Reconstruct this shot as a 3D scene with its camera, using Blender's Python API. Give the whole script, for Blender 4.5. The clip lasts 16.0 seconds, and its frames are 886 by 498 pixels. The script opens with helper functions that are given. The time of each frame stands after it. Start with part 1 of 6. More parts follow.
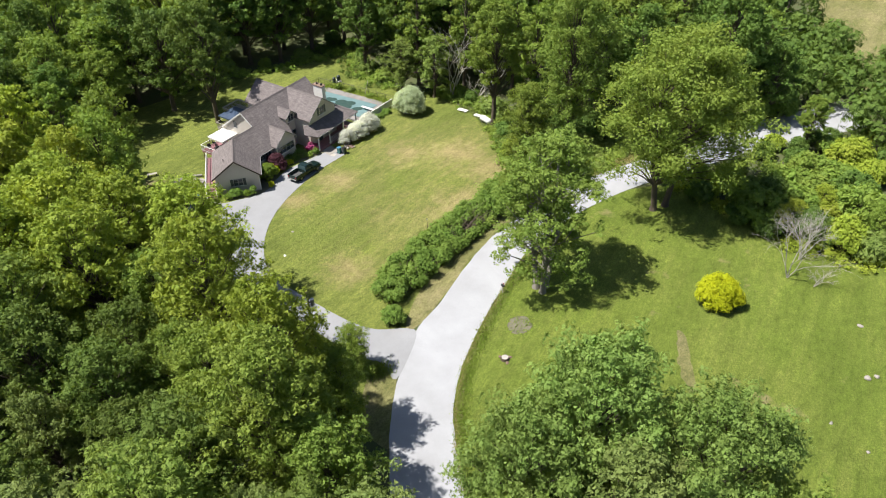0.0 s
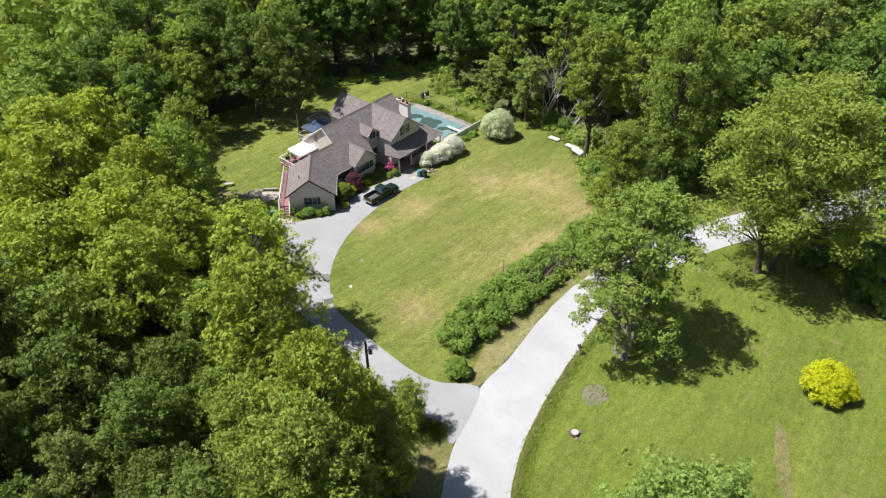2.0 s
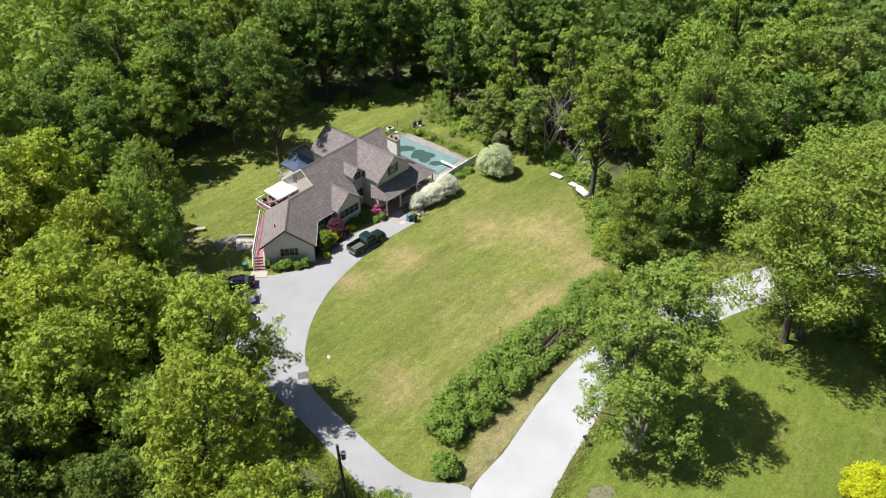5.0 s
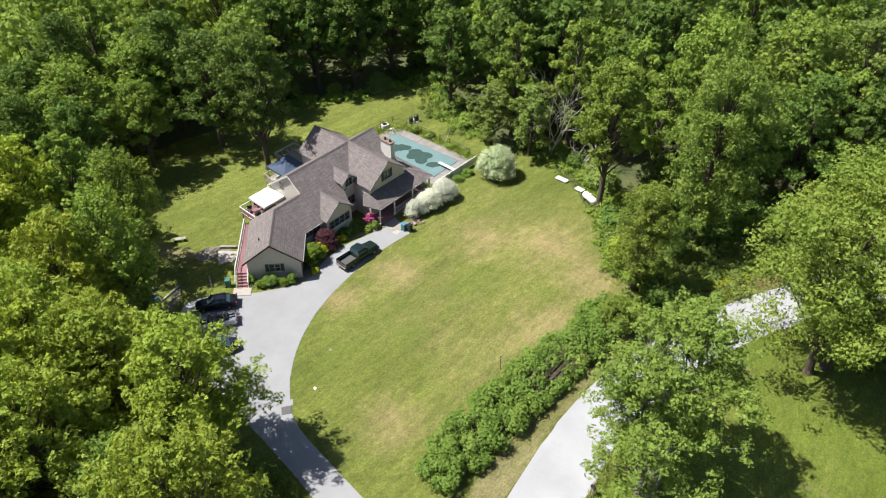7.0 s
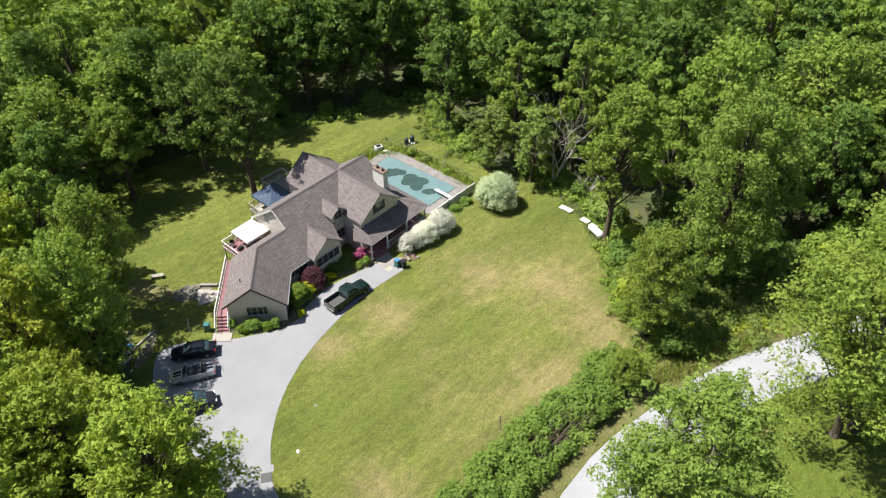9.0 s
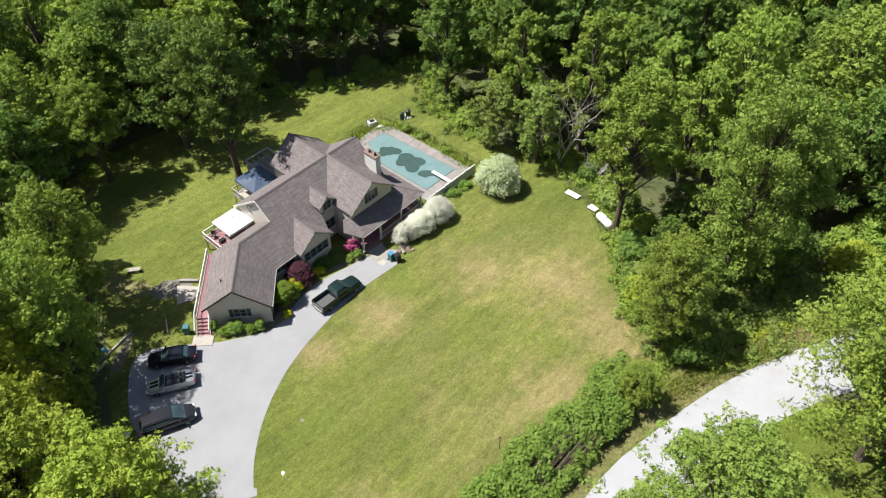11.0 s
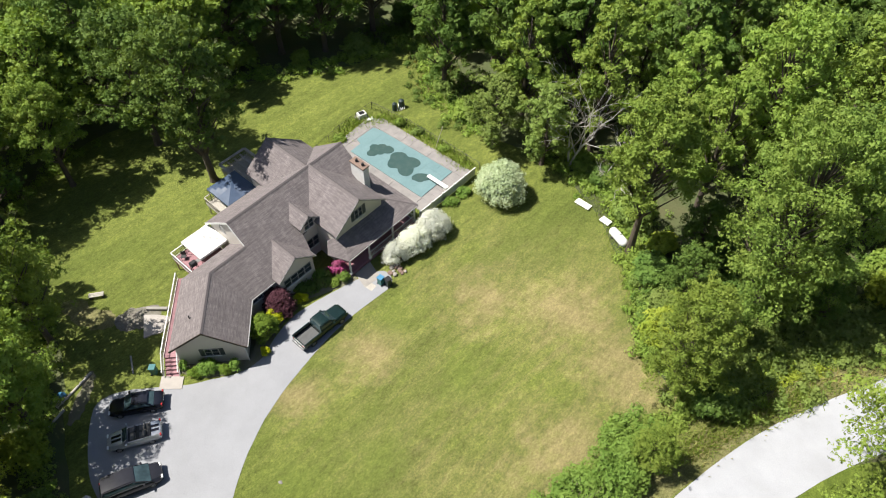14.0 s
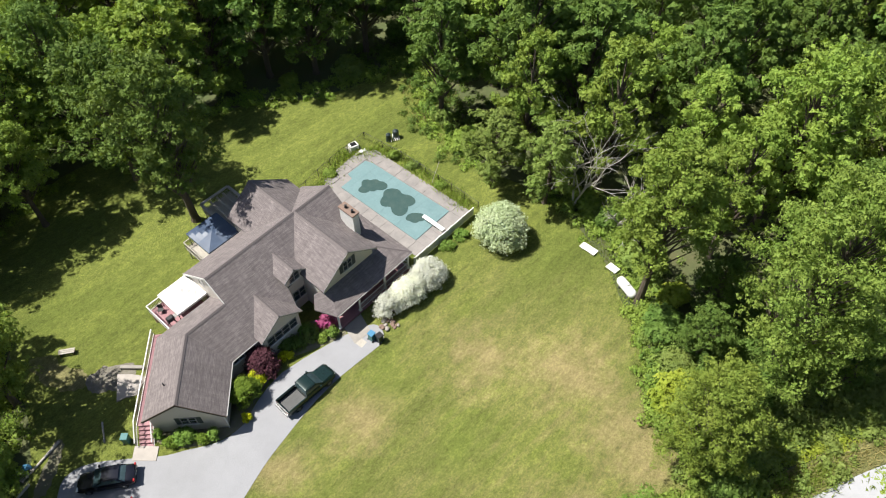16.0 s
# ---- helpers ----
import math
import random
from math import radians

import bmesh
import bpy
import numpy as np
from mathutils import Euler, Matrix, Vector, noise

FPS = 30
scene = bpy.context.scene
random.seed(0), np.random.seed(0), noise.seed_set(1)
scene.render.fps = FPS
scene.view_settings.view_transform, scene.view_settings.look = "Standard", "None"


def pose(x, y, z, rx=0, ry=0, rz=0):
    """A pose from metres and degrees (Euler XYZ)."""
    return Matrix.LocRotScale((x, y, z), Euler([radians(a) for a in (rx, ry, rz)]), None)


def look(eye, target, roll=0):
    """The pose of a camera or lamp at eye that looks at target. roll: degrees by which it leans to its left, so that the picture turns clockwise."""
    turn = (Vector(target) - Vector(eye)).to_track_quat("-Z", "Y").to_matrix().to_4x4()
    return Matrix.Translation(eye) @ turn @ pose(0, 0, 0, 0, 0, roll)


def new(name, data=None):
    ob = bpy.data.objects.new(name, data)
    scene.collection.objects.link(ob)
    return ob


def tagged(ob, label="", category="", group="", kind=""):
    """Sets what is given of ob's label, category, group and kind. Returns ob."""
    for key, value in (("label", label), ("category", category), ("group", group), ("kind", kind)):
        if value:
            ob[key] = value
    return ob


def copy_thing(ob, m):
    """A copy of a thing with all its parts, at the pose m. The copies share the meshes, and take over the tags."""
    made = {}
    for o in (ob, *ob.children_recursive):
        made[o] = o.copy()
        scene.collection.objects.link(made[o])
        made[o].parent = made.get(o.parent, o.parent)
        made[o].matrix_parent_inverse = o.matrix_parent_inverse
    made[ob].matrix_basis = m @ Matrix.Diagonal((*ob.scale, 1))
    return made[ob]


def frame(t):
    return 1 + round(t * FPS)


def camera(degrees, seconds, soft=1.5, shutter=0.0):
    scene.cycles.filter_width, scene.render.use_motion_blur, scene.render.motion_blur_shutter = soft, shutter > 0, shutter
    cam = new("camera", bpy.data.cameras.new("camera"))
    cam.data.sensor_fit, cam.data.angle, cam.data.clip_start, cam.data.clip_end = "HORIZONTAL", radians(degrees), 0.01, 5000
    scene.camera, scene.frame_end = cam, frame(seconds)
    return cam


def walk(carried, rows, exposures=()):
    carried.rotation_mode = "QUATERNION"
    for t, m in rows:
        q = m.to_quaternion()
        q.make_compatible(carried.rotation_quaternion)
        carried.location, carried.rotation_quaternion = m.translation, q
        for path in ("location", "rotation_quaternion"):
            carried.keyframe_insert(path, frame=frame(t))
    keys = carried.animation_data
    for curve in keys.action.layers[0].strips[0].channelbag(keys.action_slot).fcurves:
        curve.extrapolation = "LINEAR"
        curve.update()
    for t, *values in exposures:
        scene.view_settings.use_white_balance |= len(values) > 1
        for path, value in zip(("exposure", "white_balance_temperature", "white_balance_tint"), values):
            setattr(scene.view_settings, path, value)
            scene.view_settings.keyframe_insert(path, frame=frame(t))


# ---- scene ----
cam = camera(62.9, 16.0, soft=1.1)
METRES, EYE, TILT, LEAN, TURN = 67.2, 61.6, -38.8, 0.0, 0.0
ROWS = [
    (0.0, 0.0, 0.0, 0.0, 0.0, 0.0, 0.0),
    (0.5, -0.0001, 0.0229, 0.0193, 0.84, -0.03, -0.71),
    (1.0, 0.001, 0.0484, 0.0399, 3.79, -0.14, -3.09),
    (1.5, 0.0023, 0.0725, 0.0593, 5.86, -0.3, -4.76),
    (2.0, 0.0023, 0.0983, 0.0798, 6.36, -0.36, -5.16),
    (2.5, 0.0015, 0.122, 0.0987, 6.36, -0.39, -5.17),
    (3.0, 0.0014, 0.1471, 0.1193, 6.38, -0.43, -5.18),
    (3.5, 0.0011, 0.17, 0.1381, 6.4, -0.45, -5.21),
    (4.0, -0.0002, 0.1951, 0.1586, 6.43, -0.47, -5.24),
    (6.5, -0.0118, 0.3177, 0.2548, 6.55, -2.25, -5.36),
    (7.0, -0.0146, 0.344, 0.275, 6.58, -3.01, -5.38),
    (7.5, -0.0171, 0.3676, 0.2937, 6.6, -3.3, -5.4),
    (8.0, -0.0192, 0.3928, 0.3135, 6.62, -3.31, -5.43),
    (8.5, -0.0216, 0.416, 0.3317, 6.63, -3.32, -5.45),
    (9.0, -0.0247, 0.4408, 0.3518, 6.63, -3.56, -5.48),
    (9.5, -0.0276, 0.4639, 0.3696, 6.64, -4.64, -5.54),
    (12.0, -0.0439, 0.5884, 0.4673, 6.77, -10.05, -5.67),
    (12.5, -0.0473, 0.6115, 0.4842, 6.79, -11.17, -5.7),
    (13.0, -0.0505, 0.6371, 0.504, 6.84, -12.53, -5.7),
    (13.5, -0.0529, 0.661, 0.5226, 6.88, -12.92, -5.68),
    (14.0, -0.0566, 0.6858, 0.5421, 6.86, -13.06, -5.7),
    (14.5, -0.0592, 0.7089, 0.5602, 6.88, -13.33, -5.73),
    (15.0, -0.062, 0.7337, 0.5801, 6.91, -13.44, -5.72),
    (15.5, -0.0648, 0.757, 0.599, 6.93, -13.61, -5.73),
    (16.0, -0.0677, 0.7819, 0.6181, 6.96, -14.13, -5.74),
]
walk(cam, [(t, pose(0, 0, EYE, TILT, LEAN, TURN) @ pose(METRES * x, METRES * y, METRES * z, 90 + pitch, roll, yaw)) for t, x, y, z, yaw, pitch, roll in ROWS], exposures=((0.0, 1.0), (16.0, 1.04)))

# ---- light ----
SUN_AZ, SUN_EL = 183.0, 60.0
world = bpy.data.worlds.new("sky")
scene.world = world
world.use_nodes = True
wn = world.node_tree.nodes
sky = wn.new("ShaderNodeTexSky")
sky.sky_type, sky.sun_disc = "NISHITA", False
sky.sun_elevation, sky.sun_rotation = radians(SUN_EL), radians(90 - SUN_AZ)
sky.air_density, sky.dust_density = 1.0, 1.2
world.node_tree.links.new(sky.outputs[0], wn["Background"].inputs[0])
wn["Background"].inputs[1].default_value = 0.062
sun = new("sun", bpy.data.lights.new("sun", "SUN"))
sun.data.energy, sun.data.angle, sun.data.color = 5.0, radians(0.6), (1.0, 0.96, 0.88)
sd = Vector((math.cos(radians(SUN_EL)) * math.cos(radians(SUN_AZ)), math.cos(radians(SUN_EL)) * math.sin(radians(SUN_AZ)), math.sin(radians(SUN_EL))))
sun.matrix_world = look(sd * 200, (0, 0, 0))


# ---- materials ----
def material(name):
    m = bpy.data.materials.new(name)
    m.use_nodes = True
    return m, m.node_tree.nodes, m.node_tree.links, m.node_tree.nodes["Principled BSDF"]


def coords(n, l, scale=(1, 1, 1), turn=0.0):
    c = n.new("ShaderNodeTexCoord")
    mp = n.new("ShaderNodeMapping")
    mp.vector_type = "TEXTURE"
    mp.inputs["Scale"].default_value = tuple(1 / k for k in scale)
    mp.inputs["Rotation"].default_value = (0, 0, radians(turn))
    l.new(c.outputs["Object"], mp.inputs[0])
    return mp.outputs[0]


def grain(n, l, where, scale, detail=5, lo=0.3, hi=0.7, rough=0.6):
    t = n.new("ShaderNodeTexNoise")
    t.inputs["Scale"].default_value, t.inputs["Detail"].default_value, t.inputs["Roughness"].default_value = scale, detail, rough
    l.new(where, t.inputs["Vector"])
    r = n.new("ShaderNodeMapRange")
    r.inputs[1].default_value, r.inputs[2].default_value = lo, hi
    l.new(t.outputs[0], r.inputs[0])
    return r.outputs[0]


def blend(n, l, fac, a, b, mode="MIX"):
    x = n.new("ShaderNodeMix")
    x.data_type, x.blend_type = "RGBA", mode
    for sock, v in ((x.inputs[0], fac), (x.inputs[6], a), (x.inputs[7], b)):
        if isinstance(v, (int, float)):
            sock.default_value = v
        elif isinstance(v, tuple):
            sock.default_value = (*v, 1)
        else:
            l.new(v, sock)
    return x.outputs[2]


def times(n, l, a, k):
    x = n.new("ShaderNodeMath")
    x.operation = "MULTIPLY"
    l.new(a, x.inputs[0])
    if isinstance(k, (int, float)):
        x.inputs[1].default_value = k
    else:
        l.new(k, x.inputs[1])
    return x.outputs[0]


def bump(n, l, b, height, strength=0.4, dist=0.05):
    x = n.new("ShaderNodeBump")
    x.inputs["Strength"].default_value, x.inputs["Distance"].default_value = strength, dist
    l.new(height, x.inputs["Height"])
    l.new(x.outputs[0], b.inputs["Normal"])


def plain(name, a, b=None, rough=0.6, metal=0.0, scale=3.0, relief=0.0, stretch=(1, 1, 1), spec=0.5):
    """A surface of two close tones, mottled at two scales."""
    m, n, l, p = material(name)
    b = b or tuple(0.75 * c for c in a)
    w = coords(n, l, stretch)
    col = blend(n, l, grain(n, l, w, scale), a, b)
    fine = grain(n, l, w, scale * 9, 4)
    col = blend(n, l, times(n, l, fine, 0.35), col, tuple(0.6 * c for c in a))
    l.new(col, p.inputs["Base Color"])
    p.inputs["Roughness"].default_value, p.inputs["Metallic"].default_value = rough, metal
    p.inputs["Specular IOR Level"].default_value = spec
    if relief:
        bump(n, l, p, fine, relief, 0.03)
    return m


def leaf_material(name, a, b, c, through_light=0.3, leaflet=7.5, fill=0.62):
    """Leaves: tone varies leaf by leaf, bough by bough and tree by tree; light shines through."""
    m, n, l, p = material(name)
    g = n.new("ShaderNodeNewGeometry")
    o = n.new("ShaderNodeObjectInfo")
    col = blend(n, l, g.outputs["Random Per Island"], a, b)
    w = coords(n, l)
    col = blend(n, l, times(n, l, grain(n, l, w, 0.35, 3, 0.4, 0.65), 0.6), col, c)
    hue = n.new("ShaderNodeHueSaturation")
    r = n.new("ShaderNodeMapRange")
    r.inputs[3].default_value, r.inputs[4].default_value = 0.491, 0.501
    l.new(o.outputs["Random"], r.inputs[0])
    l.new(r.outputs[0], hue.inputs["Hue"])
    v = n.new("ShaderNodeMapRange")
    v.inputs[3].default_value, v.inputs[4].default_value = 0.84, 1.1
    l.new(o.outputs["Random"], v.inputs[0])
    l.new(v.outputs[0], hue.inputs["Value"])
    l.new(col, hue.inputs["Color"])
    l.new(hue.outputs[0], p.inputs["Base Color"])
    p.inputs["Roughness"].default_value = 0.6
    p.inputs["Specular IOR Level"].default_value = 0.14
    t = n.new("ShaderNodeBsdfTranslucent")
    l.new(blend(n, l, 1.0, hue.outputs[0], (1.25, 1.2, 0.55), "MULTIPLY"), t.inputs[0])
    x = n.new("ShaderNodeMixShader")
    x.inputs[0].default_value = through_light
    l.new(p.outputs[0], x.inputs[1])
    l.new(t.outputs[0], x.inputs[2])
    if not leaflet:
        l.new(x.outputs[0], n["Material Output"].inputs[0])
        return m
    # each spray is made of small leaflets, set at slightly different angles, with gaps between
    vo = n.new("ShaderNodeTexVoronoi")
    vo.inputs["Scale"].default_value = leaflet
    l.new(w, vo.inputs["Vector"])
    gap = n.new("ShaderNodeMath")
    gap.operation = "GREATER_THAN"
    gap.inputs[1].default_value = fill
    l.new(vo.outputs["Distance"], gap.inputs[0])
    tilt = n.new("ShaderNodeVectorMath")
    tilt.operation = "SUBTRACT"
    tilt.inputs[1].default_value = (0.5, 0.5, 0.5)
    l.new(vo.outputs["Color"], tilt.inputs[0])
    both = n.new("ShaderNodeVectorMath")
    both.operation = "MULTIPLY_ADD"
    both.inputs[1].default_value = (0.6, 0.6, 0.6)
    l.new(tilt.outputs[0], both.inputs[0])
    l.new(g.outputs["Normal"], both.inputs[2])
    unit = n.new("ShaderNodeVectorMath")
    unit.operation = "NORMALIZE"
    l.new(both.outputs[0], unit.inputs[0])
    l.new(unit.outputs[0], p.inputs["Normal"])
    clear = n.new("ShaderNodeBsdfTransparent")
    y = n.new("ShaderNodeMixShader")
    l.new(gap.outputs[0], y.inputs[0])
    l.new(x.outputs[0], y.inputs[1])
    l.new(clear.outputs[0], y.inputs[2])
    l.new(y.outputs[0], n["Material Output"].inputs[0])
    return m


def lawn_material(name, green, dark, straw, dry, turn=-36.0, bare=0.0, centre=None, dry_spots=(), green_spots=()):
    m, n, l, p = material(name)
    w = coords(n, l)
    big = grain(n, l, w, 0.06, 3, 0.42, 0.58)
    mid = grain(n, l, w, 0.3, 5, 0.42, 0.6)
    if centre:
        # the driest ground lies in the open middle of the lawn
        away = n.new("ShaderNodeVectorMath")
        away.operation = "DISTANCE"
        away.inputs[1].default_value = centre
        l.new(w, away.inputs[0])
        near = n.new("ShaderNodeMapRange")
        near.inputs[1].default_value, near.inputs[2].default_value = 13.0, 27.0
        near.inputs[3].default_value, near.inputs[4].default_value = 1.0, 0.12
        l.new(away.outputs["Value"], near.inputs[0])
    fine = grain(n, l, w, 2.2, 5, 0.3, 0.7)
    tuft = grain(n, l, w, 9.0, 7, 0.3, 0.7, 0.75)
    stripe = grain(n, l, coords(n, l, (1.1, 0.05, 1), turn), 1.0, 3, 0.4, 0.6)
    col = blend(n, l, fine, tuple(1.12 * c for c in green), tuple(0.85 * c for c in dark))
    col = blend(n, l, times(n, l, stripe, 0.45), col, tuple(1.3 * c for c in green))
    amount = times(n, l, blend(n, l, 0.62, mid, big), dry)
    if centre:
        amount = times(n, l, amount, near.outputs[0])
    col = blend(n, l, amount, col, straw)

    def spots(places):
        """Soft uneven patches of growth at known places (x, y, radius)."""
        total = None
        ragged = grain(n, l, w, 0.5, 6, 0.25, 0.75, 0.7)
        for px, py, pr in places:
            far = n.new("ShaderNodeVectorMath")
            far.operation = "DISTANCE"
            far.inputs[1].default_value = (px, py, 1.2)
            l.new(w, far.inputs[0])
            plus = n.new("ShaderNodeMath")
            plus.operation = "MULTIPLY_ADD"
            plus.inputs[1].default_value = pr * 1.5
            l.new(ragged, plus.inputs[0])
            l.new(far.outputs["Value"], plus.inputs[2])
            fade = n.new("ShaderNodeMapRange")
            fade.interpolation_type = "SMOOTHSTEP"
            fade.inputs[1].default_value, fade.inputs[2].default_value = 2.1 * pr, 0.6 * pr
            l.new(plus.outputs[0], fade.inputs[0])
            if total is None:
                total = fade.outputs[0]
            else:
                most = n.new("ShaderNodeMath")
                most.operation = "MAXIMUM"
                l.new(total, most.inputs[0])
                l.new(fade.outputs[0], most.inputs[1])
                total = most.outputs[0]
        return total

    col = blend(n, l, times(n, l, grain(n, l, w, 0.9, 6, 0.48, 0.66, 0.7), 0.55), col, tuple(0.75 * c for c in dark))
    thin = times(n, l, grain(n, l, coords(n, l, (1, 0.16, 1), turn), 1.1, 8, 0.47, 0.66, 0.75), 0.3 + 0.35 * dry)
    col = blend(n, l, times(n, l, thin, near.outputs[0]) if centre else thin, col, straw)
    col = blend(n, l, times(n, l, grain(n, l, coords(n, l, (1, 0.3, 1), turn + 12), 3.2, 6, 0.45, 0.7, 0.7), 0.45), col, tuple(0.7 * c for c in dark))
    fleck = grain(n, l, coords(n, l, (1, 0.45, 1), turn), 4.5, 8, 0.42, 0.64, 0.8)
    col = blend(n, l, times(n, l, fleck, 0.3), col, blend(n, l, 0.25, tuple(1.5 * c for c in green), straw))
    deep = grain(n, l, coords(n, l, (1, 0.35, 1), turn), 0.13, 6, 0.44, 0.62, 0.65)
    col = blend(n, l, times(n, l, deep, 0.6), col, tuple(0.95 * c for c in dark))
    col = blend(n, l, times(n, l, grain(n, l, w, 6.5, 8, 0.45, 0.66, 0.8), 0.6), col, tuple(0.55 * c for c in dark))
    col = blend(n, l, times(n, l, tuft, 0.3), col, tuple(0.5 * c for c in dark))
    if dry_spots:
        col = blend(n, l, times(n, l, spots(dry_spots), 0.55), col, blend(n, l, fine, straw, tuple(0.8 * q for q in straw)))
        col = blend(n, l, times(n, l, spots(green_spots), 0.72), col, blend(n, l, fine, blend(n, l, 0.5, green, dark), dark))
    # mowing streaks and uneven growth
    for scale, stretch, low, high in ((0.5, 0.12, 0.88, 1.12), (1.8, 0.4, 0.86, 1.14), (6.0, 0.6, 0.8, 1.2)):
        v = grain(n, l, coords(n, l, (1, stretch, 1), turn), scale, 7, 0.36, 0.64, 0.68)
        col = blend(n, l, 1.0, col, blend(n, l, v, (low, low, low), (high, high * 0.98, high)), "MULTIPLY")
    if bare:
        col = blend(n, l, times(n, l, grain(n, l, w, 0.16, 5, 0.66, 0.74), bare), col, (0.33, 0.25, 0.15))
    l.new(col, p.inputs["Base Color"])
    p.inputs["Roughness"].default_value = 0.9
    p.inputs["Specular IOR Level"].default_value = 0.15
    bump(n, l, p, tuft, 0.9, 0.12)
    return m


def paving_material(name, a, b, crack):
    m, n, l, p = material(name)
    w = coords(n, l)
    col = blend(n, l, grain(n, l, w, 0.25, 5, 0.35, 0.7), a, b)
    grit = grain(n, l, w, 12.0, 4, 0.3, 0.7)
    col = blend(n, l, times(n, l, grit, 0.18), col, tuple(0.5 * c for c in a))
    col = blend(n, l, times(n, l, grain(n, l, coords(n, l, (1.2, 0.12, 1), 30), 0.5, 4, 0.5, 0.75), 0.3), col, b)
    v = n.new("ShaderNodeTexNoise")
    v.inputs["Scale"].default_value, v.inputs["Detail"].default_value = 0.7, 8
    l.new(w, v.inputs["Vector"])
    r = n.new("ShaderNodeValToRGB")
    for k, (pos, val) in enumerate(((0.494, 0), (0.5, 1), (0.506, 0))):
        e = r.color_ramp.elements[k] if k < 2 else r.color_ramp.elements.new(pos)
        e.position, e.color = pos, (val, val, val, 1)
    l.new(v.outputs[0], r.inputs[0])
    col = blend(n, l, times(n, l, r.outputs[0], crack), col, tuple(0.35 * c for c in a))
    l.new(col, p.inputs["Base Color"])
    p.inputs["Roughness"].default_value = 0.88
    p.inputs["Specular IOR Level"].default_value = 0.2
    bump(n, l, p, grit, 0.5, 0.02)
    return m


def shingle_material(name, a, b):
    """Asphalt shingles: courses across the fall, tabs of uneven tone."""
    m, n, l, p = material(name)
    c = n.new("ShaderNodeTexCoord")
    br = n.new("ShaderNodeTexBrick")
    br.inputs["Color1"].default_value, br.inputs["Color2"].default_value = (*a, 1), (*b, 1)
    br.inputs["Mortar"].default_value = (*[0.72 * q for q in b], 1)
    br.inputs["Scale"].default_value = 1.0
    br.inputs["Mortar Size"].default_value = 0.012
    br.inputs["Brick Width"].default_value, br.inputs["Row Height"].default_value = 0.9, 0.15
    l.new(c.outputs["UV"], br.inputs["Vector"])
    w = coords(n, l)
    col = blend(n, l, times(n, l, grain(n, l, w, 0.7, 6, 0.38, 0.66, 0.7), 0.75), br.outputs[0], tuple(0.5 * q for q in a))
    along = n.new("ShaderNodeMapping")
    along.inputs["Scale"].default_value = (0.9, 4.5, 1)
    l.new(c.outputs["UV"], along.inputs[0])
    col = blend(n, l, times(n, l, grain(n, l, along.outputs[0], 1.0, 5, 0.42, 0.62, 0.65), 0.55), col, tuple(1.3 * q for q in a))
    col = blend(n, l, times(n, l, grain(n, l, along.outputs[0], 2.3, 5, 0.48, 0.64, 0.65), 0.5), col, tuple(0.6 * q for q in b))
    down = n.new("ShaderNodeMapping")
    down.inputs["Scale"].default_value = (2.4, 0.35, 1)
    l.new(c.outputs["UV"], down.inputs[0])
    col = blend(n, l, times(n, l, grain(n, l, down.outputs[0], 1.0, 6, 0.42, 0.68, 0.7), 0.5), col, tuple(0.55 * q for q in b))
    col = blend(n, l, times(n, l, grain(n, l, w, 18, 3), 0.3), col, tuple(1.35 * q for q in a))
    l.new(col, p.inputs["Base Color"])
    p.inputs["Roughness"].default_value = 0.92
    p.inputs["Specular IOR Level"].default_value = 0.2
    bump(n, l, p, br.outputs[1], 0.25, 0.015)
    return m


def siding_material(name, a):
    m, n, l, p = material(name)
    c = n.new("ShaderNodeTexCoord")
    s = n.new("ShaderNodeSeparateXYZ")
    l.new(c.outputs["Object"], s.inputs[0])
    saw = n.new("ShaderNodeMath")
    saw.operation = "FRACT"
    l.new(times(n, l, s.outputs[2], 1 / 0.16), saw.inputs[0])
    w = coords(n, l)
    col = blend(n, l, times(n, l, grain(n, l, w, 0.8), 0.3), a, tuple(0.8 * q for q in a))
    l.new(col, p.inputs["Base Color"])
    p.inputs["Roughness"].default_value = 0.55
    bump(n, l, p, saw.outputs[0], 0.6, 0.02)
    return m


def glass_material(name, tint=(0.02, 0.025, 0.03)):
    m, n, l, p = material(name)
    w = coords(n, l)
    l.new(blend(n, l, grain(n, l, w, 1.2, 2), tint, tuple(2.2 * q for q in tint)), p.inputs["Base Color"])
    p.inputs["Roughness"].default_value, p.inputs["IOR"].default_value = 0.04, 1.5
    return m


